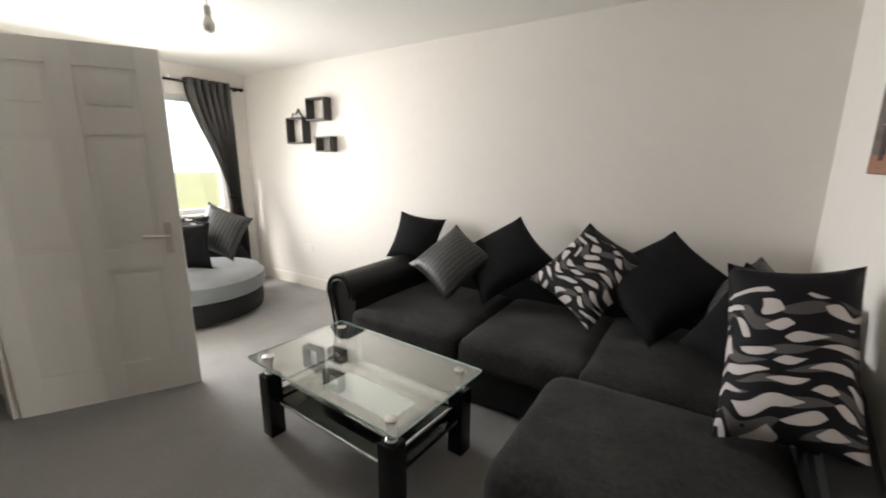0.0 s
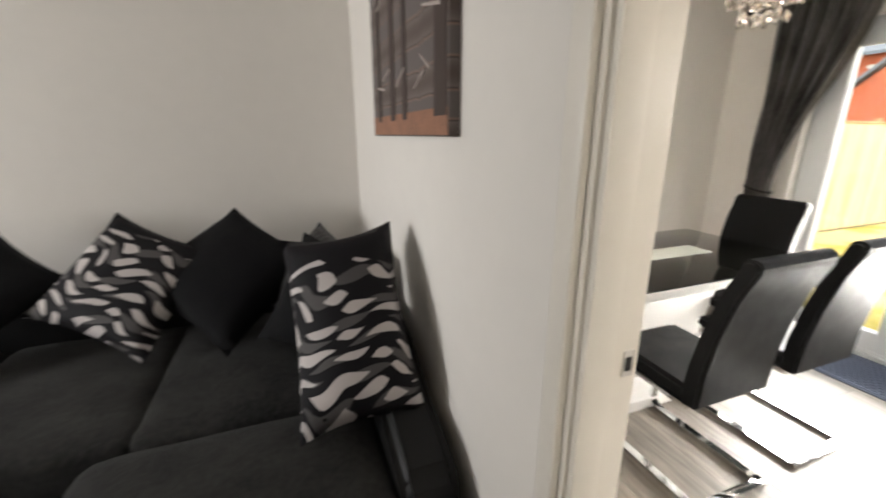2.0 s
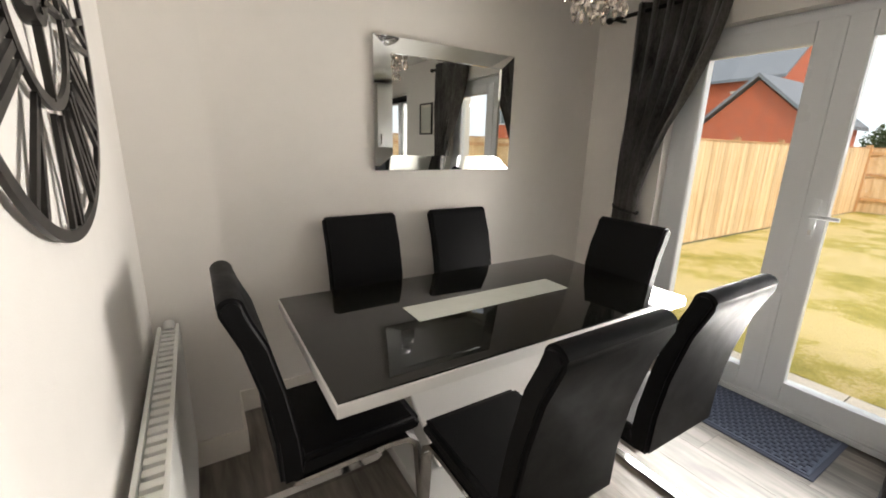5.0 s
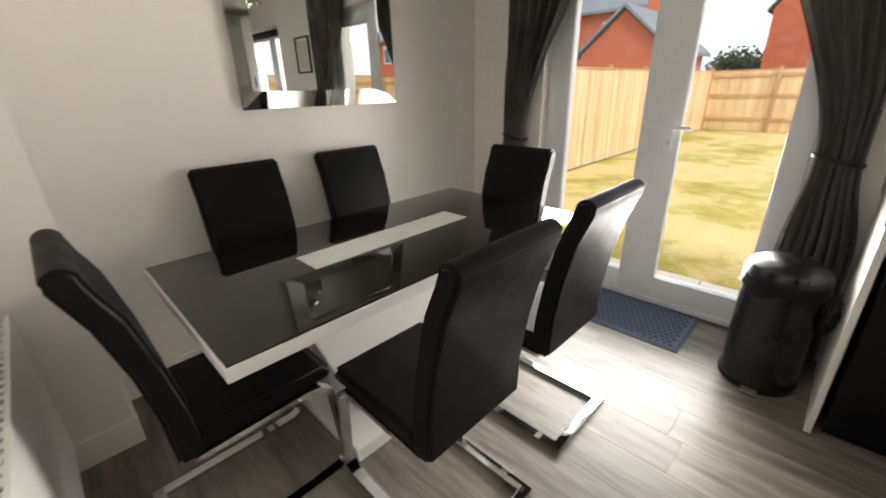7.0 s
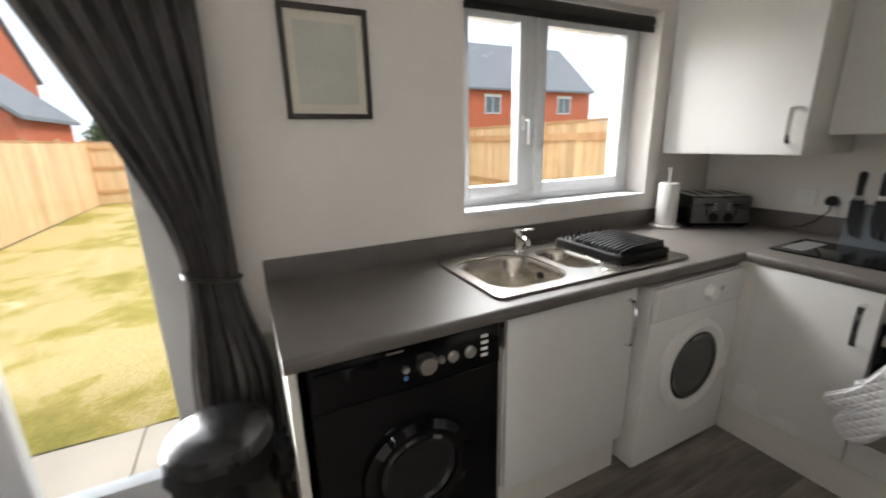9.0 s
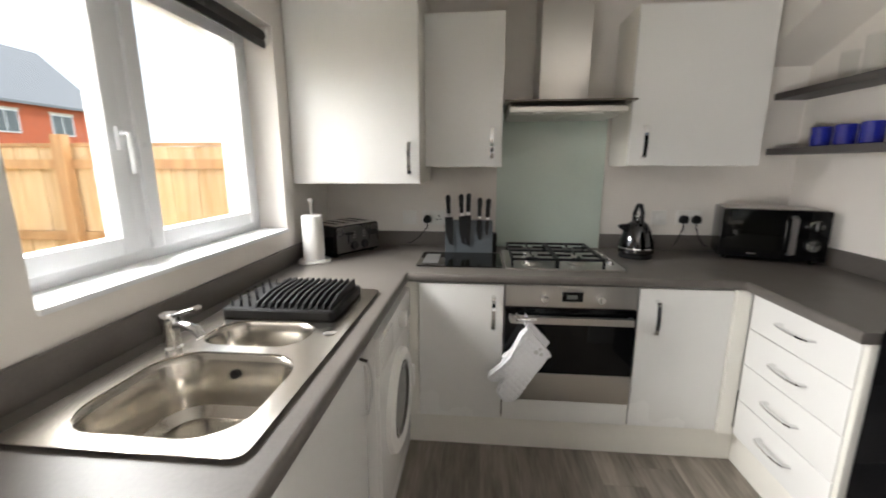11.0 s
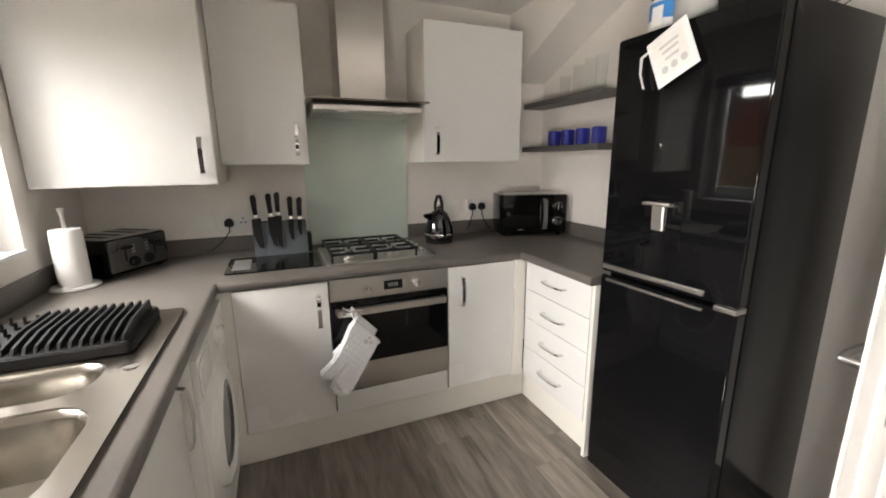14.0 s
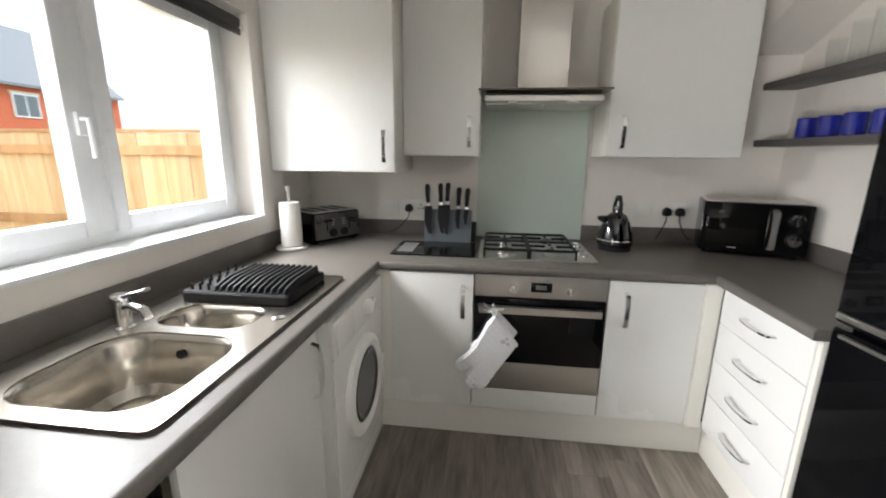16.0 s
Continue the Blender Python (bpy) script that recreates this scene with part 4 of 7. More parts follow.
# washing machines
def washer(name, y0, y1, xf, body, door_mat, label, dark, R, cz):
    c = (y0 + y1) / 2
    t = thing(name, pose(xf, c, 0.0), label, "washing machine")
    h = (y1 - y0) / 2
    part("casing", B(0.012, 0.56, -h, h, 0.012, 0.845, bevel=0.006), body, t)
    part("front_panel", B(0.0, 0.0125, -h + 0.003, h - 0.003, 0.10, 0.70, bevel=0.004), body, t)
    part("kick_panel", B(0.004, 0.0125, -h + 0.003, h - 0.003, 0.02, 0.097, bevel=0.003), body, t)
    cp = part("control_panel", B(-0.006, 0.0125, -h + 0.003, h - 0.003, 0.705, 0.842, bevel=0.006), body, t)
    part("soap_drawer", B(-0.012, -0.005, h - 0.19, h - 0.02, 0.72, 0.825, bevel=0.004), body, cp)
    m = Matrix.Translation((0, 0, cz)) @ Matrix.Rotation(radians(-90), 4, 'Y')
    ring = part("door_ring", lathe(bmesh.new(), [(R + 0.01, 0.0), (R + 0.006, 0.018), (R - 0.02, 0.03), (R - 0.045, 0.022), (R - 0.05, 0.0)], 40, m), door_mat, t, "round porthole door")
    part("door_glass", lathe(bmesh.new(), [(R - 0.04, 0.015), (R - 0.06, 0.022), (R * 0.45, 0.004), (0, -0.006)], 36, m), surface(name + "_porthole", (0.01, 0.011, 0.012), 0.06, vary=0.1, coat=0.5), ring)
    part("door_catch", B(-0.04, -0.02, -R - 0.0, -R + 0.03, cz - 0.05, cz + 0.05, bevel=0.006), door_mat, ring)
    part("knob", lathe(bmesh.new(), [(0.034, 0.006), (0.034, 0.02), (0.026, 0.034), (0, 0.035)], 24, Matrix.Translation((0, -0.035 if dark else -0.05, 0.775)) @ Matrix.Rotation(radians(-90), 4, 'Y')), STEEL if dark else PLASTICW, cp)
    for y, r in ((-0.125, 0.018), (-0.185, 0.02), (0.03, 0.012), (-0.085, 0.012)) if dark else ((-0.14, 0.012),):
        part("button", lathe(bmesh.new(), [(r, 0.006), (r, 0.014), (r * 0.8, 0.018), (0, 0.018)], 18, Matrix.Translation((0, y, 0.772)) @ Matrix.Rotation(radians(-90), 4, 'Y')), STEEL if dark else PLASTICW, cp)
    if dark:
        for i in range(4):
            part("indicator", B(-0.0085, -0.006, -0.25, -0.225, 0.742 + i * 0.022, 0.752 + i * 0.022), PLASTICW, cp)
        part("badge", B(-0.0085, -0.0055, 0.035, 0.085, 0.83, 0.836), STEEL, cp)
        part("indicator_blue", cyl(bmesh.new(), (-0.0055, 0.03, 0.742), (-0.009, 0.03, 0.742), 0.008, n=12), surface("blue_button", (0.05, 0.13, 0.3), 0.4), cp)
    for y in (-h + 0.05, h - 0.05):
        part("foot", cyl(bmesh.new(), (0.06, y, 0.0), (0.06, y, 0.013), 0.02, n=12), BLACKMATT, t)
        part("foot", cyl(bmesh.new(), (0.5, y, 0.0), (0.5, y, 0.013), 0.02, n=12), BLACKMATT, t)
    return t


washer("washing_machine", -0.712, -0.115, 3.462, WHITELAC, PLASTICW, "white front-loading washing machine under the worktop", False, 0.205, 0.445)
washer("tumble_washer", 0.55, 1.15, 3.515, BLACKWASH, BLACKGLOSS, "black front-loading washer dryer under the worktop", True, 0.175, 0.41)

# fridge freezer
FF = pose(1.965, 0.444, 0, rz=3) @ Matrix.Translation((-0.565, -0.262, 0))


def bowed_door(z0, z1):
    """A door whose front swells slightly."""
    front = [(0.565 - 0.005 * (1 - k / 8) ** 2, 0.262 * (1 - k / 8)) for k in range(17)]
    return prism(bmesh.new(), [(0.512, -0.262), (0.512, 0.262)] + front, z0, z1, 'z', 0.006)


ff = thing("fridge_freezer", FF, "tall black gloss fridge freezer with water dispenser", "fridge freezer")
part("cabinet", B(0.0, 0.505, -0.262, 0.262, 0.03, 1.83, bevel=0.006), BLACKSIDE, ff)
ud = part("upper_door", bowed_door(0.966, 1.828), BLACKGLOSS, ff, "black gloss fridge door")
ld = part("lower_door", bowed_door(0.06, 0.951), BLACKGLOSS, ff, "black gloss freezer door")
part("handle_strip", B(0.552, 0.572, -0.245, 0.16, 0.980, 0.998, bevel=0.003), STEEL, ud, "steel grip strip")
part("handle_strip", B(0.552, 0.572, -0.225, 0.16, 0.930, 0.940, bevel=0.003), STEEL, ld, "steel grip strip")
part("hinge_cover", B(0.52, 0.575, 0.2, 0.265, 0.950, 0.967, bevel=0.003), STEEL, ff)
di = part("dispenser_recess", B(0.5645, 0.5665, -0.09, 0.06, 1.10, 1.27, bevel=0.001), BLACKGLOSS, ud, "recessed water dispenser")
part("dispenser_lip", B(0.567, 0.592, -0.075, 0.03, 1.252, 1.262, bevel=0.003), STEEL, di)
part("dispenser_paddle", prism(bmesh.new(), [(0.567, 1.25), (0.580, 1.25), (0.574, 1.165), (0.567, 1.165)], -0.045, 0.0, 'y', 0.003), STEEL, di)
for y in (-0.2, 0.2):
    for x in (0.06, 0.45):
        part("foot", cyl(bmesh.new(), (x, y, 0), (x, y, 0.031), 0.022, n=12), BLACKMATT, ff)

# ---- dining area ----
TX0, TX1, TY0, TY1, TZ = 1.805, 3.408, 2.222, 3.042, 0.737
dt = thing("dining_table", pose((TX0 + TX1) / 2, (TY0 + TY1) / 2, 0), "white lacquer dining table with black glass top", "table")
hx, hy = (TX1 - TX0) / 2, (TY1 - TY0) / 2
tt = part("tabletop", B(-hx, hx, -hy, hy, TZ - 0.045, TZ - 0.006, bevel=0.005), WHITELAC, dt)
part("glass_top", B(-hx + 0.006, hx - 0.006, -hy + 0.006, hy - 0.006, TZ - 0.006, TZ, bevel=0.0015), BLACKGLASS, tt, "black glass table surface")
part("glass_inlay", B(-0.385, 0.405, -0.075, 0.075, TZ - 0.0005, TZ + 0.0012), PALEGLASS, tt, "pale glass strip along the middle")
part("pedestal", prism(bmesh.new(), [(-0.30, 0.06), (0.30, 0.06), (0.52, TZ - 0.046), (-0.52, TZ - 0.046)], -0.10, 0.10, 'y', 0.004), WHITELAC, dt)
part("pedestal_base", B(-0.42, 0.42, -0.26, 0.26, 0.0, 0.06, bevel=0.006), WHITELAC, dt)


def dining_chair():
    """Cantilever chair, front towards +y, seat centre over the origin."""
    t = thing("dining_chair", pose(0, 0, 0), "black faux leather dining chair on chrome cantilever frame", "chair", "chairs round the dining table")
    w = 0.20
    part("seat", prism(bmesh.new(), [(-0.20, 0.405), (0.215, 0.425), (0.225, 0.455), (0.20, 0.485), (-0.18, 0.475)], -w, w, 'x', 0.018), LEATHER, t)
    prof_f = [(-0.165, 0.42), (-0.175, 0.55), (-0.20, 0.70), (-0.235, 0.85), (-0.27, 0.93)]
    prof_f += [(-0.316 + 0.034 * math.cos(radians(a)), 0.965 + 0.034 * math.sin(radians(a))) for a in range(0, 181, 20)]
    prof_b = [(-0.303, 0.85), (-0.266, 0.70), (-0.244, 0.55), (-0.238, 0.40), (-0.17, 0.40)]
    part("backrest", prism(bmesh.new(), prof_f + prof_b, -w, w, 'x', 0.016), LEATHER, t)
    for s in (-1, 1):
        x = s * 0.18
        part("leg", tube(bmesh.new(), [(x, -0.20, 0.395), (x, 0.10, 0.405), (x, 0.17, 0.40), (x, 0.205, 0.37), (x, 0.215, 0.33), (x, 0.235, 0.08), (x, 0.23, 0.035), (x, 0.20, 0.014), (x, 0.10, 0.011), (x, -0.30, 0.011)], 0, flat=(0.036, 0.018)), CHROME, t, "chrome cantilever leg")
    part("foot_bar", B(-0.198, 0.198, -0.318, -0.282, 0.002, 0.02, bevel=0.002), CHROME, t)
    part("cross_bar", tube(bmesh.new(), [(-0.19, -0.05, 0.40), (0.19, -0.05, 0.40)], 0, flat=(0.03, 0.012)), CHROME, t)
    return t


ch = dining_chair()
CH = [(2.33, 2.15, 0), (2.925, 2.165, 0), (2.305, 3.09, 180), (2.93, 3.09, 180), (1.92, 2.585, -90), (3.24, 2.634, 90)]
ch.matrix_world = pose(CH[0][0], CH[0][1], 0, rz=CH[0][2])
for x, y, r in CH[1:]:
    copy_thing(ch, pose(x, y, 0, rz=r))

# mirror
mi = thing("wall_mirror", pose(2.860, N, 1.570), "rectangular silver mirror hung above the dining table", "mirror")
mw_, mh_ = 0.46, 0.336
part("backing", B(-mw_ + 0.01, mw_ - 0.01, -0.02, -0.001, -mh_ + 0.01, mh_ - 0.01), BLACKMATT, mi)
part("mirror_glass", B(-mw_ + 0.095, mw_ - 0.095, -0.024, -0.0205, -mh_ + 0.075, mh_ - 0.075), MIRROR, mi, "clear mirror glass")


def mirror_strip(pts):
    g = bmesh.new()
    vs = [g.verts.new(p) for p in pts]
    g.faces.new(vs)
    r = bmesh.ops.extrude_face_region(g, geom=g.faces[:])
    for v in r["geom"]:
        if isinstance(v, bmesh.types.BMVert):
            v.co.y += 0.012
    return g


a, b = 0.10, 0.08
f0, f1 = -0.034, -0.026
for q in ([(-mw_, f1, -mh_), (mw_, f1, -mh_), (mw_ - a, f0, -mh_ + b), (-mw_ + a, f0, -mh_ + b)],
          [(-mw_, f1, mh_), (mw_, f1, mh_), (mw_ - a, f0, mh_ - b), (-mw_ + a, f0, mh_ - b)],
          [(-mw_, f1, -mh_), (-mw_, f1, mh_), (-mw_ + a, f0, mh_ - b), (-mw_ + a, f0, -mh_ + b)],
          [(mw_, f1, -mh_), (mw_, f1, mh_), (mw_ - a, f0, mh_ - b), (mw_ - a, f0, -mh_ + b)]):
    part("bevelled_frame", mirror_strip(q), MIRROR, mi, smooth=0)

# radiator
rd = thing("radiator", pose(W + 0.024, 2.555, 0.0), "white panel radiator on the dining wall", "radiator")
part("front_panel", B(0.058, 0.070, -0.5, 0.5, 0.14, 0.70, bevel=0.004), RADW, rd)
part("back_panel", B(0.0, 0.012, -0.5, 0.5, 0.14, 0.695, bevel=0.004), RADW, rd)
for i in range(26):
    y = -0.48 + i * 0.0384
    part("fin", B(0.013, 0.057, y - 0.012, y + 0.012, 0.16, 0.683, bevel=0.004), RADW, rd)
part("valve", cyl(bmesh.new(), (0.035, 0.53, 0.695), (0.035, 0.5, 0.675), 0.018, n=14), RADW, rd)
part("bracket", B(-0.023, 0.0, -0.4, -0.36, 0.2, 0.6), RADW, rd)
part("bracket", B(-0.023, 0.0, 0.36, 0.4, 0.2, 0.6), RADW, rd)
part("pipe", cyl(bmesh.new(), (0.035, 0.52, 0.0), (0.035, 0.52, 0.17), 0.0075, n=10), RADW, rd)
part("pipe", cyl(bmesh.new(), (0.035, -0.52, 0.0), (0.035, -0.52, 0.17), 0.0075, n=10), RADW, rd)

# doormat
dm = thing("doormat", pose(3.925, 2.15, 0.0), "blue-grey dimpled doormat at the french doors", "doormat")
part("rubber_edge", prism(bmesh.new(), rounded_rect(-0.225, 0.225, -0.43, 0.43, 0.01), 0.0, 0.006, 'z', 0.002), MATEDGE, dm)
part("mat_top", B(-0.205, 0.205, -0.41, 0.41, 0.006, 0.010, bevel=0.002), MATBLUE, dm)
bm = bmesh.new()
for i in range(13):
    for j in range(24):
        x, y = -0.18 + i * 0.03, -0.385 + j * 0.033 + (0.016 if i % 2 else 0)
        box(bm, x - 0.009, x + 0.009, y - 0.011, y + 0.011, 0.010, 0.0145)
part("dimple_relief", bm, MATEDGE, dm, smooth=0)["kind"] = "stuff"

# pedal bin
pb = thing("pedal_bin", pose(3.77, 1.40, 0), "dark metal pedal bin with domed lid", "bin")
BINM = surface("dark_bin_metal", (0.05, 0.05, 0.052), 0.25, metal=0.85, vary=0.1, rvary=0.2)
part("bin_body", lathe(bmesh.new(), [(0.13, 0.025), (0.145, 0.03), (0.145, 0.50), (0.148, 0.505), (0.148, 0.53), (0.13, 0.53)], 40), BINM, pb)
part("bin_base", lathe(bmesh.new(), [(0.15, 0.0), (0.152, 0.01), (0.15, 0.03), (0.12, 0.032)], 40), BLACKMATT, pb)
part("bin_lid", lathe(bmesh.new(), [(0.15, 0.53), (0.152, 0.545), (0.14, 0.575), (0.10, 0.60), (0.05, 0.61), (0, 0.612)], 40), BINM, pb, "domed brushed lid")
bm = bmesh.new()
g = bmesh.new()
ring = []
for k in range(3):
    ring.append([g.verts.new(((0.150 + 0.005 * k * (0.6 + 0.4 * math.sin(7 * a_)) + 0.002 * math.sin(13 * a_ + k)) * math.cos(a_), (0.150 + 0.005 * k * (0.6 + 0.4 * math.sin(7 * a_)) + 0.002 * math.sin(13 * a_ + k)) * math.sin(a_), 0.528 - 0.03 * k - 0.008 * k * math.sin(5 * a_ + 1))) for a_ in (2 * math.pi * i / 48 for i in range(48))])
for r0, r1 in zip(ring, ring[1:]):
    for i in range(48):
        g.faces.new((r0[i], r0[(i + 1) % 48], r1[(i + 1) % 48], r1[i]))
bmesh.ops.solidify(g, geom=g.faces[:], thickness=0.002)
part("bin_liner", g, surface("black_bin_bag", (0.01, 0.01, 0.011), 0.3), pb, "black bin bag folded over the rim")
g = bmesh.new()
bmesh.ops.create_icosphere(g, subdivisions=3, radius=1.0)
for v in g.verts:
    k = 1 + 0.35 * noise.noise(v.co * 2.3) + 0.2 * noise.noise(v.co * 5.1)
    v.co = Vector((0.02 + v.co.x * 0.05 * k, -0.165 + v.co.y * 0.035 * k, 0.40 + v.co.z * 0.10 * k))
part("bag_knot", g, bpy.data.materials["black_bin_bag"], pb, "knotted tail of the black bin bag")
part("pedal", B(-0.185, -0.13, -0.03, 0.03, 0.008, 0.018, bevel=0.004), STEEL, pb)


# curtains
def curtain(name, m, top_w, tie_w, bot_w, top_shift, bot_shift, z_top, z_tie, z_bot, folds, material, label, rings=True, depth=0.05):
    """A heading of folds gathered at a tie-back and falling again. Local x runs along the pole, y is away from the wall."""
    t = thing(name, m, label, "curtain", "curtains")
    g = bmesh.new()
    nu, nv = folds * 14, 40
    rows = []
    for j in range(nv + 1):
        z = z_top + (z_bot - z_top) * j / nv
        if z >= z_tie:
            k = (z_top - z) / (z_top - z_tie)
            s = k * k * (3 - 2 * k)
            wd, sh = top_w + (tie_w - top_w) * s, top_shift * (1 - s)
        else:
            k = (z_tie - z) / (z_tie - z_bot)
            s = min(1, k * 2.2)
            s = s * s * (3 - 2 * s)
            wd, sh = tie_w + (bot_w - tie_w) * s, bot_shift * s
        row = []
        for i in range(nu + 1):
            u = i / nu
            ph = 2 * math.pi * folds * u
            amp = depth * (0.55 + 0.45 * wd / top_w)
            nz = noise.noise((u * 9, z * 1.3, 3.1))
            x = sh + (u - 0.5) * wd + 0.012 * nz + 0.18 * wd / folds * math.sin(2 * ph + 1.3 * nz)
            y = 0.07 + amp * math.sin(ph + 1.1 * nz + 0.8 * math.sin(z * 2.2)) + 0.02 * nz
            row.append(g.verts.new((x, y, z)))
        rows.append(row)
    for a_, b_ in zip(rows, rows[1:]):
        for i in range(nu):
            g.faces.new((a_[i], a_[i + 1], b_[i + 1], b_[i]))
    bmesh.ops.solidify(g, geom=g.faces[:], thickness=0.003)
    part("cloth", g, material, t, smooth=80)
    bm = bmesh.new()
    pts = [((tie_w / 2 + 0.006) * math.cos(a_), 0.07 + (depth + 0.004) * math.sin(a_), z_tie + 0.018 * math.cos(a_)) for a_ in (2 * math.pi * i / 24 for i in range(24))]
    tube(bm, pts, 0, flat=(0.008, 0.016), closed=True)
    part("tie_back", bm, IRON, t, "dark cloth tie-back")
    for i in range(folds if rings else 0):
        x = top_shift + ((i + 0.5) / folds - 0.5) * top_w
        bm = bmesh.new()
        tube(bm, [(x, 0.07 + 0.022 * math.cos(a_), z_top - 0.045 + 0.022 * math.sin(a_)) for a_ in (2 * math.pi * k / 14 for k in range(14))], 0.005, n=6, closed=True)
        part("eyelet", bm, CHROME, t)
    return t


curtain("curtain", pose(E, 3.015, 0, rz=90), 0.56, 0.17, 0.26, -0.17, 0.0, 2.24, 0.985, 0.03, 6, CURTAIN, "charcoal crushed velvet curtain tied back beside french doors")
curtain("curtain", pose(E, 1.365, 0, rz=90), 0.56, 0.16, 0.27, 0.20, -0.02, 2.24, 0.985, 0.03, 7, CURTAIN, "charcoal crushed velvet curtain tied back beside french doors")
pole = thing("curtain_pole", pose(0, 0, 0), "dark metal curtain pole above the french doors", "curtain pole")
part("rod", cyl(bmesh.new(), (E - 0.07, 1.16, 2.195), (E - 0.07, 3.30, 2.195), 0.0125, n=14), IRON, pole)
for y in (1.15, 3.31):
    part("finial", lathe(bmesh.new(), [(0.013, -0.02), (0.022, -0.01), (0.026, 0.0), (0.02, 0.014), (0, 0.02)], 16, Matrix.Translation((E - 0.07, y, 2.195))), IRON, pole)
for y in (1.22, 3.24):
    part("bracket", B(E - 0.08, E - 0.001, y - 0.008, y + 0.008, 2.175, 2.19, bevel=0.002), IRON, pole)
curtain("curtain", pose(LW, 3.28, 0, rz=-90), 0.46, 0.13, 0.17, 0.18, -0.02, 2.22, 0.98, 0.03, 6, LCURTAIN, "grey taffeta curtain tied back beside the front window")
pole = thing("curtain_pole", pose(0, 0, 0), "dark metal curtain pole above the front window", "curtain pole")
part("rod", cyl(bmesh.new(), (LW + 0.07, 1.2, 2.175), (LW + 0.07, 3.46, 2.175), 0.0125, n=14), IRON, pole)
part("finial", lathe(bmesh.new(), [(0.013, -0.02), (0.022, -0.01), (0.026, 0.0), (0.02, 0.014), (0, 0.02)], 16, Matrix.Translation((LW + 0.07, 3.47, 2.175))), IRON, pole)
for y in (1.25, 3.42):
    part("bracket", B(LW + 0.001, LW + 0.08, y - 0.008, y + 0.008, 2.155, 2.17, bevel=0.002), IRON, pole)

# ---- kitchen things ----
SLATE = surface("slate_grey_block", (0.075, 0.088, 0.10), 0.5, vary=0.08)
BLADE = surface("black_blade", (0.007, 0.007, 0.008), 0.45, vary=0.2, spec=0.25)
GUNMETAL = surface("black_chrome", (0.10, 0.10, 0.105), 0.09, metal=1.0, vary=0.05)
PAPER = surface("white_paper", (0.82, 0.81, 0.79), 0.85, vary=0.03, scale=12, bump=0.2)
QUILT = surface("white_quilted_cotton", (0.78, 0.78, 0.80), 0.9, vary=0.04, scale=20, bump=0.3)
COBALT = surface("cobalt_ceramic", (0.012, 0.018, 0.24), 0.12, vary=0.1, coat=0.5)
INK = surface("pale_grey_ink", (0.54, 0.54, 0.53), 0.8)

kn = thing("knife_block", pose(3.195, -1.175, WT1, rz=2), "slate grey magnetic block with five black knives", "knife block")
part("block", prism(bmesh.new(), [(0.0, 0.0), (-0.10, 0.0), (-0.082, 0.185), (-0.04, 0.185)], -0.14, 0.135, 'x', 0.003), SLATE, kn)
part("foot_wedge", B(-0.165, -0.142, -0.10, -0.03, 0.0, 0.11, bevel=0.003), BLACKMATT, kn)


def knife(x, top, blade, wid, lean):
    """A knife held point down on the sloping front of the block."""
    m = Matrix.Translation((x, -0.035, top)) @ Matrix.Rotation(radians(12.5), 4, 'X') @ Matrix.Rotation(radians(lean), 4, 'Y')
    bm = prism(bmesh.new(), [(-wid / 2, 0), (wid / 2, 0), (wid / 2, -blade * 0.55), (wid * 0.1, -blade * 0.93), (-wid / 2 * 0.8, -blade)], 0.0015, 0.005, 'y')
    bm.transform(m)
    k = part("knife", bm, BLADE, kn, "black coated knife")
    bm = B(-0.009, 0.009, -0.004, 0.012, 0.004, 0.018, bevel=0.002)
    bm.transform(m)
    part("bolster", bm, CHROME, k)
    bm = prism(bmesh.new(), [(-0.012, 0.018), (0.012, 0.018), (0.014, 0.07), (0.016, 0.118), (0.0, 0.13), (-0.014, 0.118), (-0.011, 0.06)], -0.006, 0.016, 'y', 0.004)
    bm.transform(m)
    part("grip", bm, BLACKMATT, k)


for x, top, blade, wid, lean in ((0.112, 0.205, 0.165, 0.046, 3), (0.038, 0.21, 0.165, 0.036, 2), (0.002, 0.215, 0.175, 0.038, -2), (-0.062, 0.19, 0.115, 0.028, -2), (-0.108, 0.185, 0.085, 0.024, -4)):
    knife(x, top, blade, wid, lean)

cb = thing("glass_chopping_board", pose(3.232, -0.985, WT1), "dark glass worktop saver with pale stripe", "chopping board")
part("board", prism(bmesh.new(), rounded_rect(-0.215, 0.215, -0.175, 0.15, 0.012), 0.003, 0.008, 'z', 0.001), BLACKGLASS, cb)
part("printed_square", B(0.11, 0.19, -0.12, 0.10, 0.0082, 0.009), surface("faded_print", (0.16, 0.16, 0.155), 0.3), cb)
for x in (-0.19, 0.19):
    for y in (-0.15, 0.13):
        part("foot", cyl(bmesh.new(), (x, y, 0), (x, y, 0.0032), 0.01, n=10), BLACKMATT, cb)

ke = thing("kettle", pose(2.27, -1.17, WT1), "black chrome dome kettle on its base", "kettle")
part("power_base", lathe(bmesh.new(), [(0.085, 0), (0.088, 0.012), (0.08, 0.022), (0, 0.022)], 30), BLACKMATT, ke)
part("kettle_body", lathe(bmesh.new(), [(0.080, 0.022), (0.092, 0.03), (0.092, 0.06), (0.085, 0.10), (0.068, 0.15), (0.05, 0.185), (0.03, 0.2), (0, 0.203)], 36), GUNMETAL, ke)
part("chrome_ring", lathe(bmesh.new(), [(0.0925, 0.05), (0.0945, 0.055), (0.0925, 0.06)], 36), CHROME, ke)
part("lid_knob", lathe(bmesh.new(), [(0.012, 0.2), (0.012, 0.215), (0.018, 0.222), (0.014, 0.235), (0, 0.237)], 18), CHROME, ke)
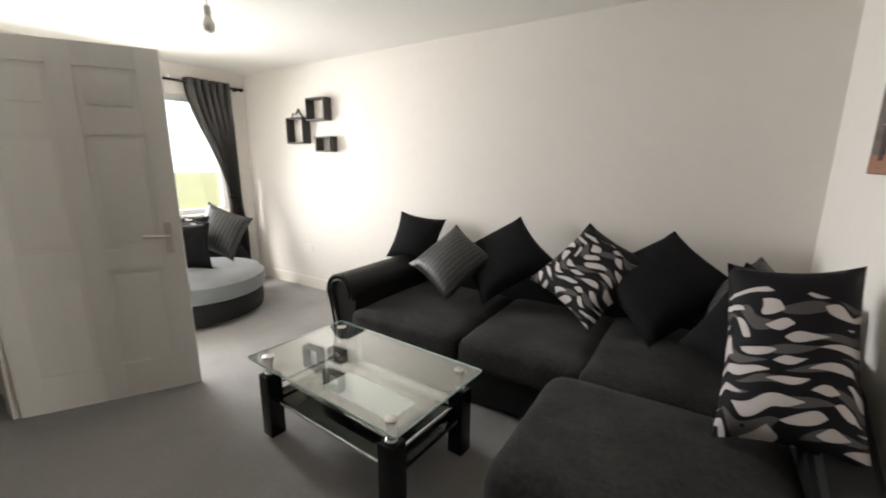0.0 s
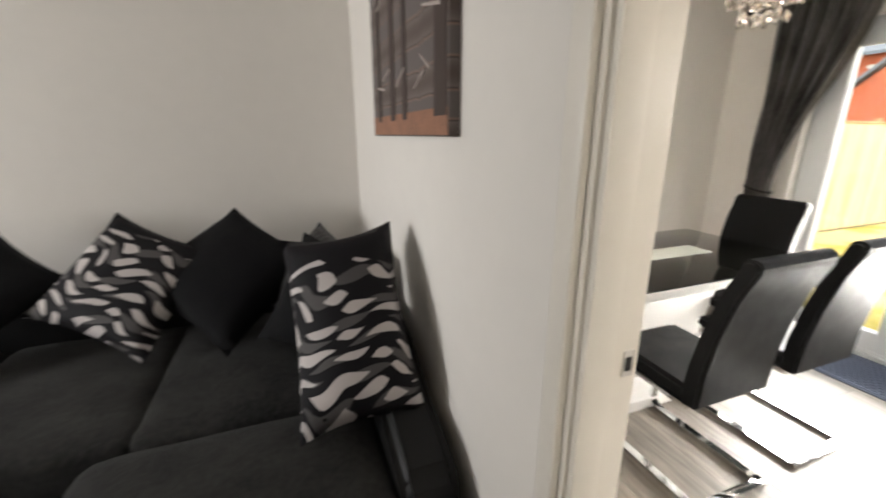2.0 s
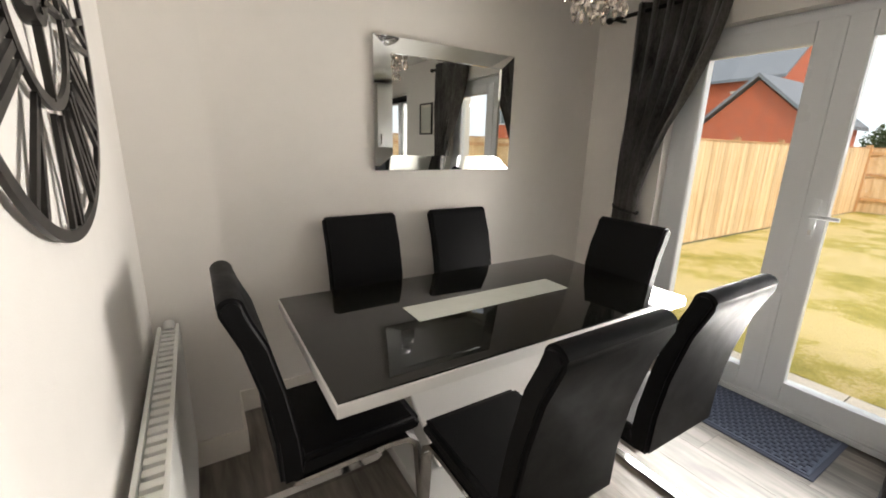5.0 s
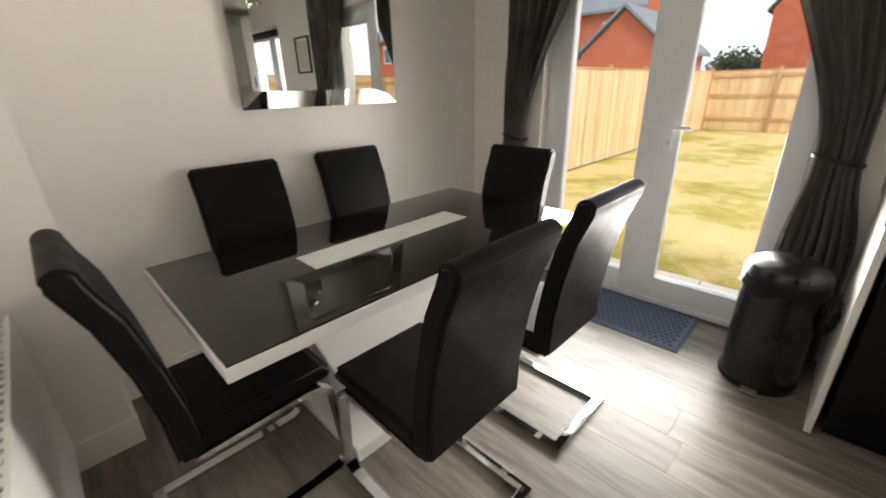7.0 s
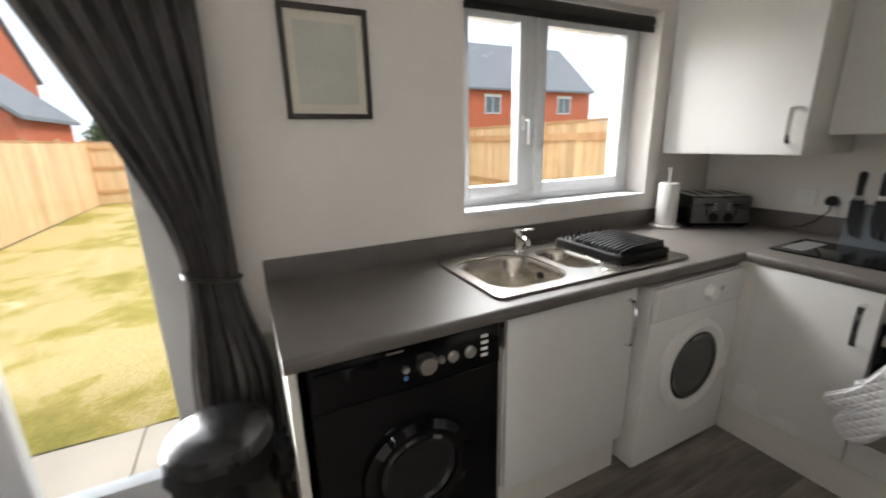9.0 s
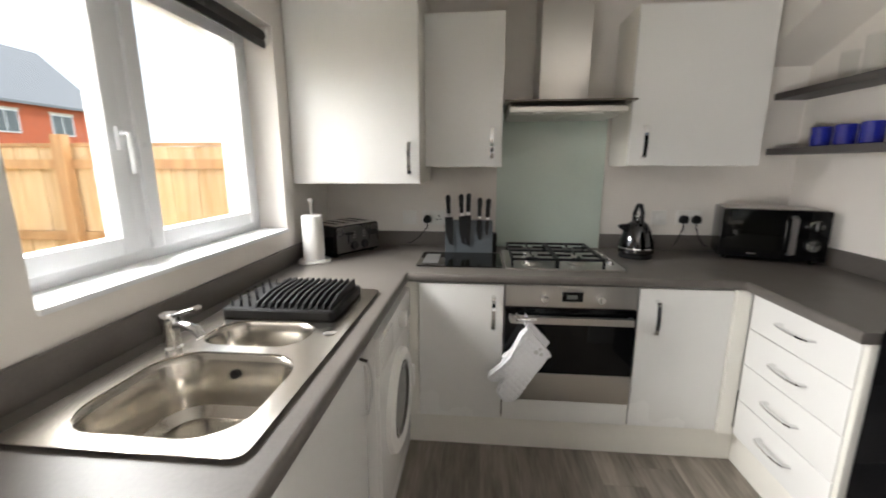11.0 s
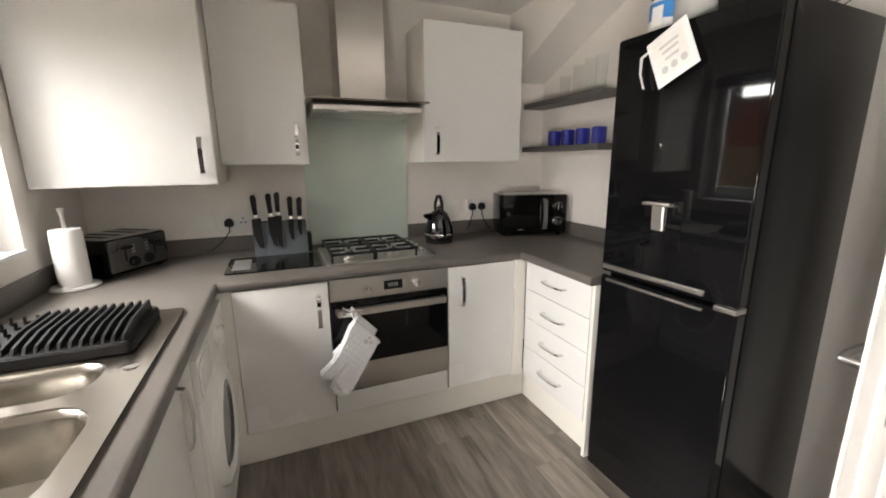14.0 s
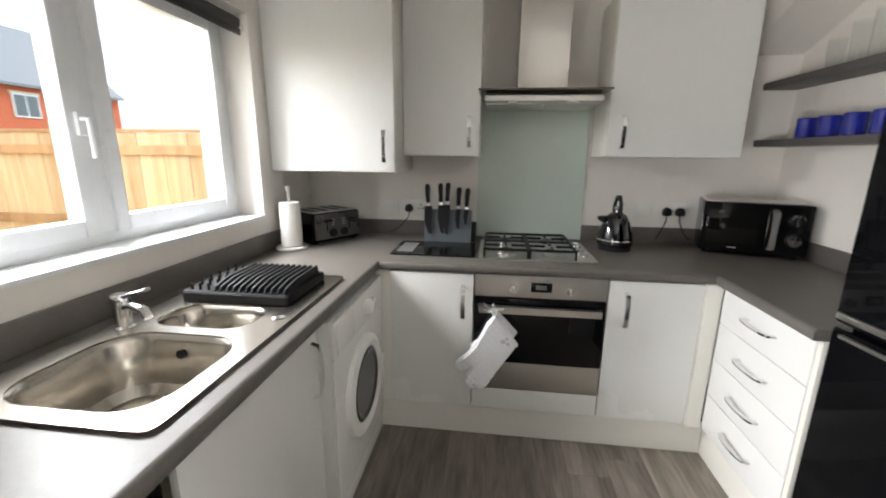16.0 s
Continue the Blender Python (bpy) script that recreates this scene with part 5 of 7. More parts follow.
part("handle", tube(bmesh.new(), [(0.0, -0.055, 0.18), (0.0, -0.06, 0.235), (0.0, -0.02, 0.285), (0.0, 0.02, 0.287), (0.0, 0.05, 0.25), (0.0, 0.055, 0.19)], 0.010, n=10), BLACKMATT, ke)
part("spout", prism(bmesh.new(), [(0.05, 0.13), (0.105, 0.165), (0.10, 0.18), (0.045, 0.185)], -0.018, 0.018, 'y', 0.006), GUNMETAL, ke)

mo = thing("microwave", pose(1.625, -1.10, WT1, rz=-20), "black microwave oven with chrome knobs on the worktop", "microwave")
part("casing", B(-0.225, 0.225, -0.25, 0.0, 0.02, 0.275, bevel=0.008), BLACKSIDE, mo)
part("front_plate", B(-0.225, 0.225, 0.001, 0.016, 0.022, 0.273, bevel=0.004), BLACKGLOSS, mo)
part("window", B(-0.02, 0.20, 0.016, 0.018, 0.065, 0.235, bevel=0.001), BLACKGLASS, mo)
part("handle", tube(bmesh.new(), [(-0.075, 0.016, 0.05), (-0.075, 0.05, 0.06), (-0.075, 0.055, 0.15), (-0.075, 0.05, 0.235), (-0.075, 0.016, 0.245)], 0, flat=(0.022, 0.01)), STEEL, mo)
for z in (0.20, 0.10):
    kb = part("knob", lathe(bmesh.new(), [(0.033, 0.0), (0.033, 0.012), (0.026, 0.022), (0, 0.023)], 26, Matrix.Translation((-0.165, 0.016, z)) @ Matrix.Rotation(radians(-90), 4, 'X')), CHROME, mo)
    part("knob_grip", B(-0.169, -0.161, 0.036, 0.046, z - 0.022, z + 0.022, bevel=0.002), BLACKMATT, kb)
part("badge", B(0.06, 0.10, 0.0165, 0.0175, 0.04, 0.046), STEEL, mo)
part("top_trim", B(-0.215, 0.215, -0.24, -0.005, 0.275, 0.278, bevel=0.001), STEEL, mo)
for x in (-0.19, 0.19):
    for y in (-0.2, -0.04):
        part("foot", cyl(bmesh.new(), (x, y, 0), (x, y, 0.021), 0.014, n=10), BLACKMATT, mo)

to = thing("toaster", pose(3.925, -1.165, WT1, rz=58), "brushed steel and black four-slice toaster", "toaster")
part("housing", B(-0.158, 0.158, -0.13, 0.13, 0.012, 0.175, bevel=0.022, seg=4), BLACKGLOSS, to)
fr_ = part("front_plate", B(-0.15, 0.15, 0.122, 0.136, 0.025, 0.168, bevel=0.008), surface("dark_brushed_steel", (0.20, 0.195, 0.19), 0.28, metal=1.0, vary=0.04), to)
part("top_plate", B(-0.145, 0.145, -0.12, 0.12, 0.172, 0.179, bevel=0.003), STEEL, to)
# bread slots are flat black sheets, the shade inside them painted on
for x in (-0.105, -0.04, 0.04, 0.105):
    part("slot_shade", B(x - 0.015, x + 0.015, -0.09, 0.085, 0.1795, 0.1805), BLACKMATT, to)
for x in (-0.038, 0.038):
    part("dial", lathe(bmesh.new(), [(0.024, 0), (0.024, 0.01), (0.018, 0.018), (0, 0.018)], 22, Matrix.Translation((x, 0.136, 0.06)) @ Matrix.Rotation(radians(-90), 4, 'X')), BLACKMATT, fr_)
# black strip behind each lever in place of the slot's shade
for x in (-0.075, 0.075):
    part("lever_slot_shade", B(x - 0.004, x + 0.004, 0.1365, 0.1375, 0.07, 0.14), BLACKMATT, fr_)
    part("lever", B(x - 0.024, x + 0.024, 0.138, 0.158, 0.125, 0.138, bevel=0.004), BLACKMATT, fr_)
for x in (-0.035, 0.035):
    for z in (0.10, 0.115, 0.13):
        part("button", B(x - 0.008, x + 0.008, 0.1365, 0.139, z, z + 0.008, bevel=0.001), STEEL, fr_)
for x in (-0.13, 0.13):
    part("foot", B(x - 0.015, x + 0.015, -0.1, 0.1, 0.0, 0.013), BLACKMATT, to)

pt = thing("paper_towel_holder", pose(3.995, -0.90, WT1), "white paper towel roll on an upright holder", "paper towel holder")
part("base", lathe(bmesh.new(), [(0.082, 0), (0.084, 0.006), (0.078, 0.014), (0, 0.015)], 32), surface("pale_marble", (0.55, 0.54, 0.52), 0.4, vary=0.15, scale=14), pt)
part("roll", lathe(bmesh.new(), [(0.02, 0.016), (0.052, 0.016), (0.054, 0.03), (0.053, 0.235), (0.05, 0.245), (0.02, 0.246)], 32), PAPER, pt)
part("rod", lathe(bmesh.new(), [(0.009, 0.015), (0.009, 0.30), (0.014, 0.315), (0.014, 0.328), (0, 0.332)], 16), STEEL, pt)

rk = thing("dish_drainer", pose(3.775, -0.215, WT1 + 0.0105), "black plastic dish drainer with upright fins", "dish drainer")
part("tray", prism(bmesh.new(), rounded_rect(-0.19, 0.19, -0.155, 0.15, 0.02), 0.0, 0.032, 'z', 0.004), BLACKMATT, rk)
for i in range(12):
    x = -0.17 + i * 0.0225
    part("fin", prism(bmesh.new(), [(-0.13, 0.032), (0.135, 0.032), (0.125, 0.048), (0.05, 0.062), (-0.12, 0.065)], x - 0.0035, x + 0.0035, 'x'), BLACKMATT, rk)
for i in range(3):
    for j in range(6):
        px, py = 0.105 + i * 0.03, -0.12 + j * 0.048
        part("peg", cyl(bmesh.new(), (px, py, 0.030), (px, py, 0.055), 0.005, 0.004, n=8), BLACKMATT, rk)

# oven glove hung on the oven handle
MITT = [(0, 0), (-0.11, -0.128), (-0.085, -0.175), (-0.035, -0.25), (-0.003, -0.305), (0.022, -0.35), (0.05, -0.372), (0.085, -0.374), (0.112, -0.354), (0.126, -0.322),
        (0.118, -0.288), (0.090, -0.250), (0.122, -0.274), (0.150, -0.276), (0.168, -0.258), (0.166, -0.232), (0.143, -0.212), (0.113, -0.185), (0.083, -0.145), (0.055, -0.09), (0.028, -0.03)]


def mitten(y0, y1):
    """A flat stuffed mitten from the outline, its edges rounded over."""
    g = prism(bmesh.new(), MITT, y0, y1, 'y')
    bmesh.ops.triangulate(g, faces=[f for f in g.faces if len(f.verts) > 4])
    rim_edges = [e for e in g.edges if len(e.link_faces) == 2 and e.calc_face_angle(0) > 0.8 and abs(e.verts[0].co.y - e.verts[1].co.y) < 1e-5]
    bmesh.ops.bevel(g, geom=rim_edges, offset=0.011, segments=3, affect='EDGES', clamp_overlap=True)
    return g


m_, n_, l_, b_ = principled("quilted_glove")
tc, mp = n_.new("ShaderNodeTexCoord"), n_.new("ShaderNodeMapping")
mp.inputs["Rotation"].default_value, mp.inputs["Scale"].default_value = (0, radians(45), 0), (62, 62, 62)
l_.new(tc.outputs["Object"], mp.inputs[0])
ws = []
for d_ in ('X', 'Z'):
    w_ = n_.new("ShaderNodeTexWave")
    w_.bands_direction = d_
    w_.inputs["Scale"].default_value = 0.2
    l_.new(mp.outputs[0], w_.inputs["Vector"])
    ws.append(w_)
mx_, bp_ = n_.new("ShaderNodeMath"), n_.new("ShaderNodeBump")
mx_.operation = 'MINIMUM'
for i, w_ in enumerate(ws):
    l_.new(w_.outputs["Fac"], mx_.inputs[i])
pw_ = n_.new("ShaderNodeMath")
pw_.operation = 'POWER'
pw_.inputs[1].default_value = 0.35
l_.new(mx_.outputs[0], pw_.inputs[0])
bp_.inputs["Strength"].default_value, bp_.inputs["Distance"].default_value = 0.4, 0.008
l_.new(pw_.outputs[0], bp_.inputs["Height"])
l_.new(bp_.outputs[0], b_.inputs["Normal"])
b_.inputs["Base Color"].default_value, b_.inputs["Roughness"].default_value = (0.82, 0.82, 0.84, 1), 0.9
gl = thing("oven_glove", pose(2.915, -0.625, 0.70), "white quilted oven glove hung on the oven handle", "oven glove")
part("mitten", mitten(-0.006, 0.024), m_, gl, smooth=60)
back = mitten(-0.03, -0.004)
back.transform(Matrix.Translation((-0.024, 0, 0.010)) @ Matrix.Diagonal((0.78, 1, 0.72, 1)))
part("mitten", back, m_, gl, smooth=60)
part("cuff", tube(bmesh.new(), [(0.0, 0.012, -0.008), (-0.055, 0.013, -0.068), (-0.108, 0.012, -0.134)], 0, flat=(0.032, 0.012)), QUILT, gl, "plain hemmed cuff")
part("loop", tube(bmesh.new(), [(0.0, 0.0, -0.005), (0.012, -0.008, 0.02), (0.004, -0.02, 0.045), (-0.012, -0.008, 0.02), (-0.004, 0.0, -0.005)], 0, flat=(0.008, 0.002)), QUILT, gl)
for dx, dz, rr in ((-0.045, -0.115, 0.011), (-0.062, -0.10, 0.008), (-0.068, -0.125, 0.009)):
    part("printed_leaf", lathe(bmesh.new(), [(rr, 0.0), (rr * 0.9, 0.0008), (0, 0.0008)], 10, Matrix.Translation((dx, 0.0242, dz)) @ Matrix.Rotation(radians(-90), 4, 'X')), INK, gl)
clp = thing("glove_clip", pose(2.935, -0.645, 0.735), "chrome clip on the oven handle", "clip")
part("clip", tube(bmesh.new(), [(0.03, 0.02, 0.02), (0.0, 0.03, 0.0), (-0.06, 0.02, -0.004), (-0.02, 0.0, -0.02), (0.03, 0.015, -0.01)], 0.006, n=8), CHROME, clp)

# sockets and switches
def plate(name, m, w_, h_, label, kind_, plugs=()):
    """A white wall plate facing +y of its pose."""
    t = thing(name, m, label, kind_, "wall plates")
    part("plate", B(-w_ / 2, w_ / 2, 0.001, 0.011, -h_ / 2, h_ / 2, bevel=0.003), PLASTICW, t)
    if "socket" in name:
        for s_ in (-1, 1):
            part("rocker", B(s_ * 0.062 - 0.007, s_ * 0.062 + 0.007, 0.011, 0.0145, 0.012, 0.034, bevel=0.001), PLASTICW, t)
            # pin holes are black flat pieces: their shade is put in as colour
            for dx, dz, ww, hh in ((0, 0.012, 0.003, 0.006), (-0.011, -0.010, 0.006, 0.003), (0.011, -0.010, 0.006, 0.003)):
                part("pin_hole_shade", B(s_ * 0.036 + dx - ww, s_ * 0.036 + dx + ww, 0.0108, 0.0115, dz - hh, dz + hh), BLACKMATT, t)
    else:
        part("rocker", B(-0.012, 0.012, 0.011, 0.016, -0.02, 0.02, bevel=0.002), PLASTICW, t)
    return t


def plug(x, z, to_x, to_z, m):
    t = thing("plug", m @ Matrix.Translation((x, 0.0125, z)), "black mains plug with cable in the socket", "plug", "mains plugs")
    part("plug_body", prism(bmesh.new(), [(-0.022, -0.022), (0.022, -0.022), (0.025, 0.004), (0.012, 0.024), (-0.012, 0.024), (-0.025, 0.004)], 0.0, 0.032, 'y', 0.005), BLACKMATT, t)
    part("cable", tube(bmesh.new(), [(0, 0.018, -0.02), (0, 0.02, -0.05), (to_x * 0.4, 0.022, to_z * 0.75), (to_x * 0.8, 0.035, to_z), (to_x, 0.05, to_z)], 0.0035, n=6), BLACKMATT, t)


SW = pose(0, S, 0)
plate("wall_switch", pose(3.57, S, 1.085), 0.086, 0.086, "white square fused switch plate on the wall", "switch")
plate("wall_socket", pose(3.42, S, 1.085), 0.146, 0.086, "white double socket above the worktop", "socket")
plug(3.456, 1.078, 0.12, -0.145, SW)
plate("wall_switch", pose(2.07, S, 1.10), 0.086, 0.086, "white square fused switch plate on the wall", "switch")
plate("wall_socket", pose(1.90, S, 1.10), 0.146, 0.086, "white double socket above the worktop", "socket")
plug(1.936, 1.093, 0.06, -0.15, SW)
plug(1.864, 1.093, -0.06, -0.15, SW)
plate("wall_switch", pose(W, 1.70, 1.17, rz=-90), 0.146, 0.086, "white double light switch beside the doorway", "switch")

# floating shelves under the stairs
SHELFGREY = surface("dark_grey_shelf", (0.085, 0.08, 0.078), 0.5, vary=0.15)
for z, nm in ((1.755, "dark floating shelf with tall glasses"), (1.462, "dark floating shelf with blue mugs")):
    fs = thing("floating_shelf", pose(W + 0.001, -0.97, z), nm, "shelf", "floating shelves")
    part("board", B(0.0, 0.165, S + 0.97 + 0.003, 0.32, 0.0, 0.034, bevel=0.002), SHELFGREY, fs)
for i in range(4):
    mg_ = thing("mug", pose(W + 0.10, -1.12 + i * 0.135, 1.496), "cobalt blue glazed mug on the shelf", "mug", "blue mugs")
    part("cup", lathe(bmesh.new(), [(0.036, 0), (0.041, 0.006), (0.042, 0.09), (0.039, 0.094), (0.037, 0.088), (0.036, 0.01)], 26), COBALT, mg_)
    part("handle", tube(bmesh.new(), [(-0.03, -0.03, 0.02), (-0.05, -0.045, 0.025), (-0.055, -0.05, 0.05), (-0.05, -0.045, 0.07), (-0.03, -0.03, 0.075)], 0.006, n=8), COBALT, mg_)
for i, (y, h_) in enumerate(((-1.05, 0.13), (-0.93, 0.17), (-0.83, 0.19), (-0.74, 0.19))):
    tg = thing("tall_glass", pose(W + 0.09, y, 1.789), "clear tall drinking glass on the shelf", "glass", "tall glasses")
    o_ = part("glass", lathe(bmesh.new(), [(0.028, 0), (0.030, 0.004), (0.034, h_), (0.0325, h_), (0.028, 0.012)], 22), CLEARGLASS, tg)
    o_.visible_shadow = False

# on top of the fridge
FT = 1.83
jar = thing("supplement_tub", pose(1.86, 0.005, FT), "white plastic tub with blue label and black lid", "tub")
part("tub", lathe(bmesh.new(), [(0.05, 0), (0.055, 0.006), (0.055, 0.115), (0.048, 0.125)], 28), PLASTICW, jar)
part("label_band", lathe(bmesh.new(), [(0.0555, 0.055), (0.0562, 0.057), (0.0562, 0.108), (0.0555, 0.11)], 28), surface("blue_label", (0.03, 0.19, 0.48), 0.45), jar, "blue label")
part("printed_cap", B(0.052, 0.0575, -0.012, 0.03, 0.03, 0.095, bevel=0.002), PLASTICW, jar)
part("lid", lathe(bmesh.new(), [(0.05, 0.124), (0.052, 0.127), (0.052, 0.142), (0.046, 0.146), (0, 0.146)], 28), BLACKMATT, jar, "black screw lid")
tb = thing("supplement_tub", pose(1.83, 0.10, FT) @ Matrix.Scale(0.85, 4), "large black tub with white and green label", "tub")
part("tub", lathe(bmesh.new(), [(0.078, 0), (0.084, 0.008), (0.084, 0.165), (0.078, 0.18), (0.058, 0.195), (0.058, 0.20)], 32), BLACKMATT, tb)
part("label_band", lathe(bmesh.new(), [(0.0845, 0.02), (0.0852, 0.022), (0.0852, 0.135), (0.0845, 0.137)], 32), surface("grey_label", (0.42, 0.42, 0.40), 0.5), tb, "pale grey label")
part("green_band", lathe(bmesh.new(), [(0.0853, 0.143), (0.086, 0.145), (0.086, 0.155), (0.0853, 0.157)], 32), surface("green_label", (0.10, 0.30, 0.05), 0.5), tb, "green band")
part("green_edge", B(0.055, 0.062, -0.068, -0.05, 0.02, 0.15, bevel=0.001), surface("green_stripe", (0.10, 0.30, 0.05), 0.5), tb)
part("lid", lathe(bmesh.new(), [(0.06, 0.20), (0.063, 0.203), (0.063, 0.235), (0.058, 0.24), (0, 0.24)], 32), BLACKMATT, tb, "black screw lid")
pot = thing("ice_bucket", pose(1.82, 0.25, FT) @ Matrix.Scale(0.84, 4), "black metal bucket with lid and knob", "bucket")
part("bucket", lathe(bmesh.new(), [(0.075, 0), (0.08, 0.006), (0.088, 0.16), (0.09, 0.165), (0.082, 0.168)], 32), BLACKMATT, pot)
part("lid", lathe(bmesh.new(), [(0.086, 0.166), (0.084, 0.178), (0.05, 0.19), (0, 0.192)], 32), BLACKMATT, pot)
part("lid_ring", tube(bmesh.new(), [(0.03 + 0.014 * math.cos(a_), -0.06, 0.195 + 0.014 * math.sin(a_)) for a_ in (2 * math.pi * i / 14 for i in range(14))], 0.004, n=6, closed=True), STEEL, pot)
bk = thing("wire_basket", pose(1.63, 0.25, FT) @ Matrix.Scale(0.82, 4), "dark wire fruit basket with angular rim", "basket")
WIRE = surface("bronze_wire", (0.05, 0.04, 0.032), 0.4, metal=0.6)
rim = [(-0.19, 0.24), (0.13, 0.28), (0.24, 0.12), (0.22, -0.16), (-0.05, -0.24), (-0.22, -0.08)]
low = [(-0.08, 0.10), (0.06, 0.12), (0.11, 0.05), (0.10, -0.07), (-0.02, -0.10), (-0.09, -0.03)]
part("rim", tube(bmesh.new(), [(x, y, 0.14) for x, y in rim], 0.0035, n=6, closed=True), WIRE, bk)
part("base_ring", tube(bmesh.new(), [(x, y, 0.004) for x, y in low], 0.0035, n=6, closed=True), WIRE, bk)
for i in range(6):
    a0, a1, b0, b1 = Vector(rim[i]), Vector(rim[(i + 1) % 6]), Vector(low[i]), Vector(low[(i + 1) % 6])
    for k in range(3):
        p_, q_ = a0.lerp(a1, k / 3), b0.lerp(b1, k / 3)
        part("wire", tube(bmesh.new(), [(p_.x, p_.y, 0.14), (q_.x, q_.y, 0.004)], 0.0025, n=6), WIRE, bk)
tag = thing("gift_card", pose(1.996, 0.157, 1.735, rx=24), "white printed card with ribbon stuck on the fridge", "card")
part("card", B(0.0, 0.002, -0.075, 0.075, -0.08, 0.08, bevel=0.0008), PAPER, tag)
part("inner_panel", B(0.0021, 0.0026, -0.055, 0.055, -0.06, 0.06), surface("cream_panel", (0.80, 0.78, 0.73), 0.8), tag)
for z, w_ in ((0.038, 0.035), (0.018, 0.03), (-0.005, 0.025)):
    part("printed_line", B(0.0026, 0.0030, -w_, w_, z - 0.004, z + 0.004), INK, tag)
for y in (-0.035, 0.0, 0.035):
    part("printed_dot", lathe(bmesh.new(), [(0.012, 0.0026), (0.012, 0.0031), (0, 0.0031)], 16, Matrix.Translation((0, y, -0.035)) @ Matrix.Rotation(radians(90), 4, 'Y')), INK, tag)
part("ribbon", tube(bmesh.new(), [(0.004, -0.07, 0.055), (0.012, -0.095, 0.05), (0.014, -0.115, 0.0), (0.010, -0.12, -0.05)], 0, flat=(0.012, 0.0015)), PAPER, tag)

# framed print by the window
pf = thing("framed_print", pose(E, 0.906, 1.494), "dark framed pale botanical print", "picture")
DARKFRAME = surface("dark_brown_frame", (0.022, 0.016, 0.013), 0.4, vary=0.2)
w2, h2 = 0.152, 0.37
for bb in ((-w2, -w2 + 0.018, 0, h2), (w2 - 0.018, w2, 0, h2), (-w2 + 0.018, w2 - 0.018, 0, 0.018), (-w2 + 0.018, w2 - 0.018, h2 - 0.018, h2)):
    part("frame_bar", B(-0.022, -0.001, *bb, bevel=0.003), DARKFRAME, pf)
part("mount", B(-0.009, -0.004, -w2 + 0.018, w2 - 0.018, 0.018, h2 - 0.018), surface("cream_mount", (0.70, 0.66, 0.56), 0.8), pf)
part("print", B(-0.0105, -0.0092, -w2 + 0.045, w2 - 0.045, 0.05, h2 - 0.05), surface("grey_green_print", (0.56, 0.56, 0.50), 0.8, vary=0.08, scale=7), pf)
random.seed(3)
for i in range(16):
    a_, r_ = random.random() * 6.28, 0.03 * random.random()
    part("printed_seed", lathe(bmesh.new(), [(0.0055, 0.0), (0.005, 0.0006), (0, 0.0006)], 10, Matrix.Translation((-0.0106, r_ * math.cos(a_) - 0.01, 0.105 + r_ * math.sin(a_))) @ Matrix.Rotation(radians(-90), 4, 'Y')), INK, pf)

# skeleton clock
CKR = 0.40
ck = thing("wall_clock", pose(W, 2.285, 1.595), "large black metal skeleton wall clock with numerals", "clock")


def ring(r, w_, x):
    return tube(bmesh.new(), [(x, r * math.cos(a_), r * math.sin(a_)) for a_ in (2 * math.pi * i / 64 for i in range(64))], 0, flat=(w_ * 0.85, 0.008), closed=True)


part("outer_ring", ring(CKR - 0.012, 0.024, 0.016), IRON, ck)
part("inner_ring", ring(0.17, 0.022, 0.016), IRON, ck)
NUM = ["XII", "I", "II", "III", "IIII", "V", "VI", "VII", "VIII", "IX", "X", "XI"]
for i, s_ in enumerate(NUM):
    bm = bmesh.new()
    strokes = []
    x_ = 0.0
    for c_ in s_:
        if c_ == "I":
            strokes.append((x_, x_))
            x_ += 0.026
        elif c_ == "V":
            strokes += [(x_ - 0.002, x_ + 0.02), (x_ + 0.042, x_ + 0.02)]
            x_ += 0.062
        else:
            strokes += [(x_ - 0.002, x_ + 0.042), (x_ + 0.042, x_ - 0.002)]
            x_ += 0.062
    mid = (x_ - 0.026) / 2
    rot = Matrix.Rotation(radians(-30 * i), 4, 'X')
    for a_, b_ in strokes:
        tube(bm, [(0.016, -(a_ - mid), 0.375), (0.016, -(b_ - mid), 0.185)], 0, flat=(0.014, 0.008))
    bm.transform(Matrix.Rotation(radians(30 * i), 4, 'X'))
    part("numeral", bm, IRON, ck)
for ang, ln, w_ in ((100, 0.15, 0.02), (20, 0.29, 0.014)):
    bm = prism(bmesh.new(), [(-w_, -0.03), (w_, -0.03), (w_ * 1.2, ln * 0.6), (0, ln), (-w_ * 1.2, ln * 0.6)], 0.024, 0.027, 'x')
    bm.transform(Matrix.Rotation(radians(ang), 4, 'X'))
    part("clock_arm", bm, IRON, ck)
part("movement", cyl(bmesh.new(), (0.002, 0, 0), (0.023, 0, 0), 0.05, n=28), IRON, ck)
for a_ in (0, 90, 180, 270):
    c_, s_ = math.cos(radians(a_)), math.sin(radians(a_))
    part("spoke", tube(bmesh.new(), [(0.016, 0.045 * c_, 0.045 * s_), (0.016, 0.165 * c_, 0.165 * s_)], 0, flat=(0.01, 0.012)), IRON, ck)

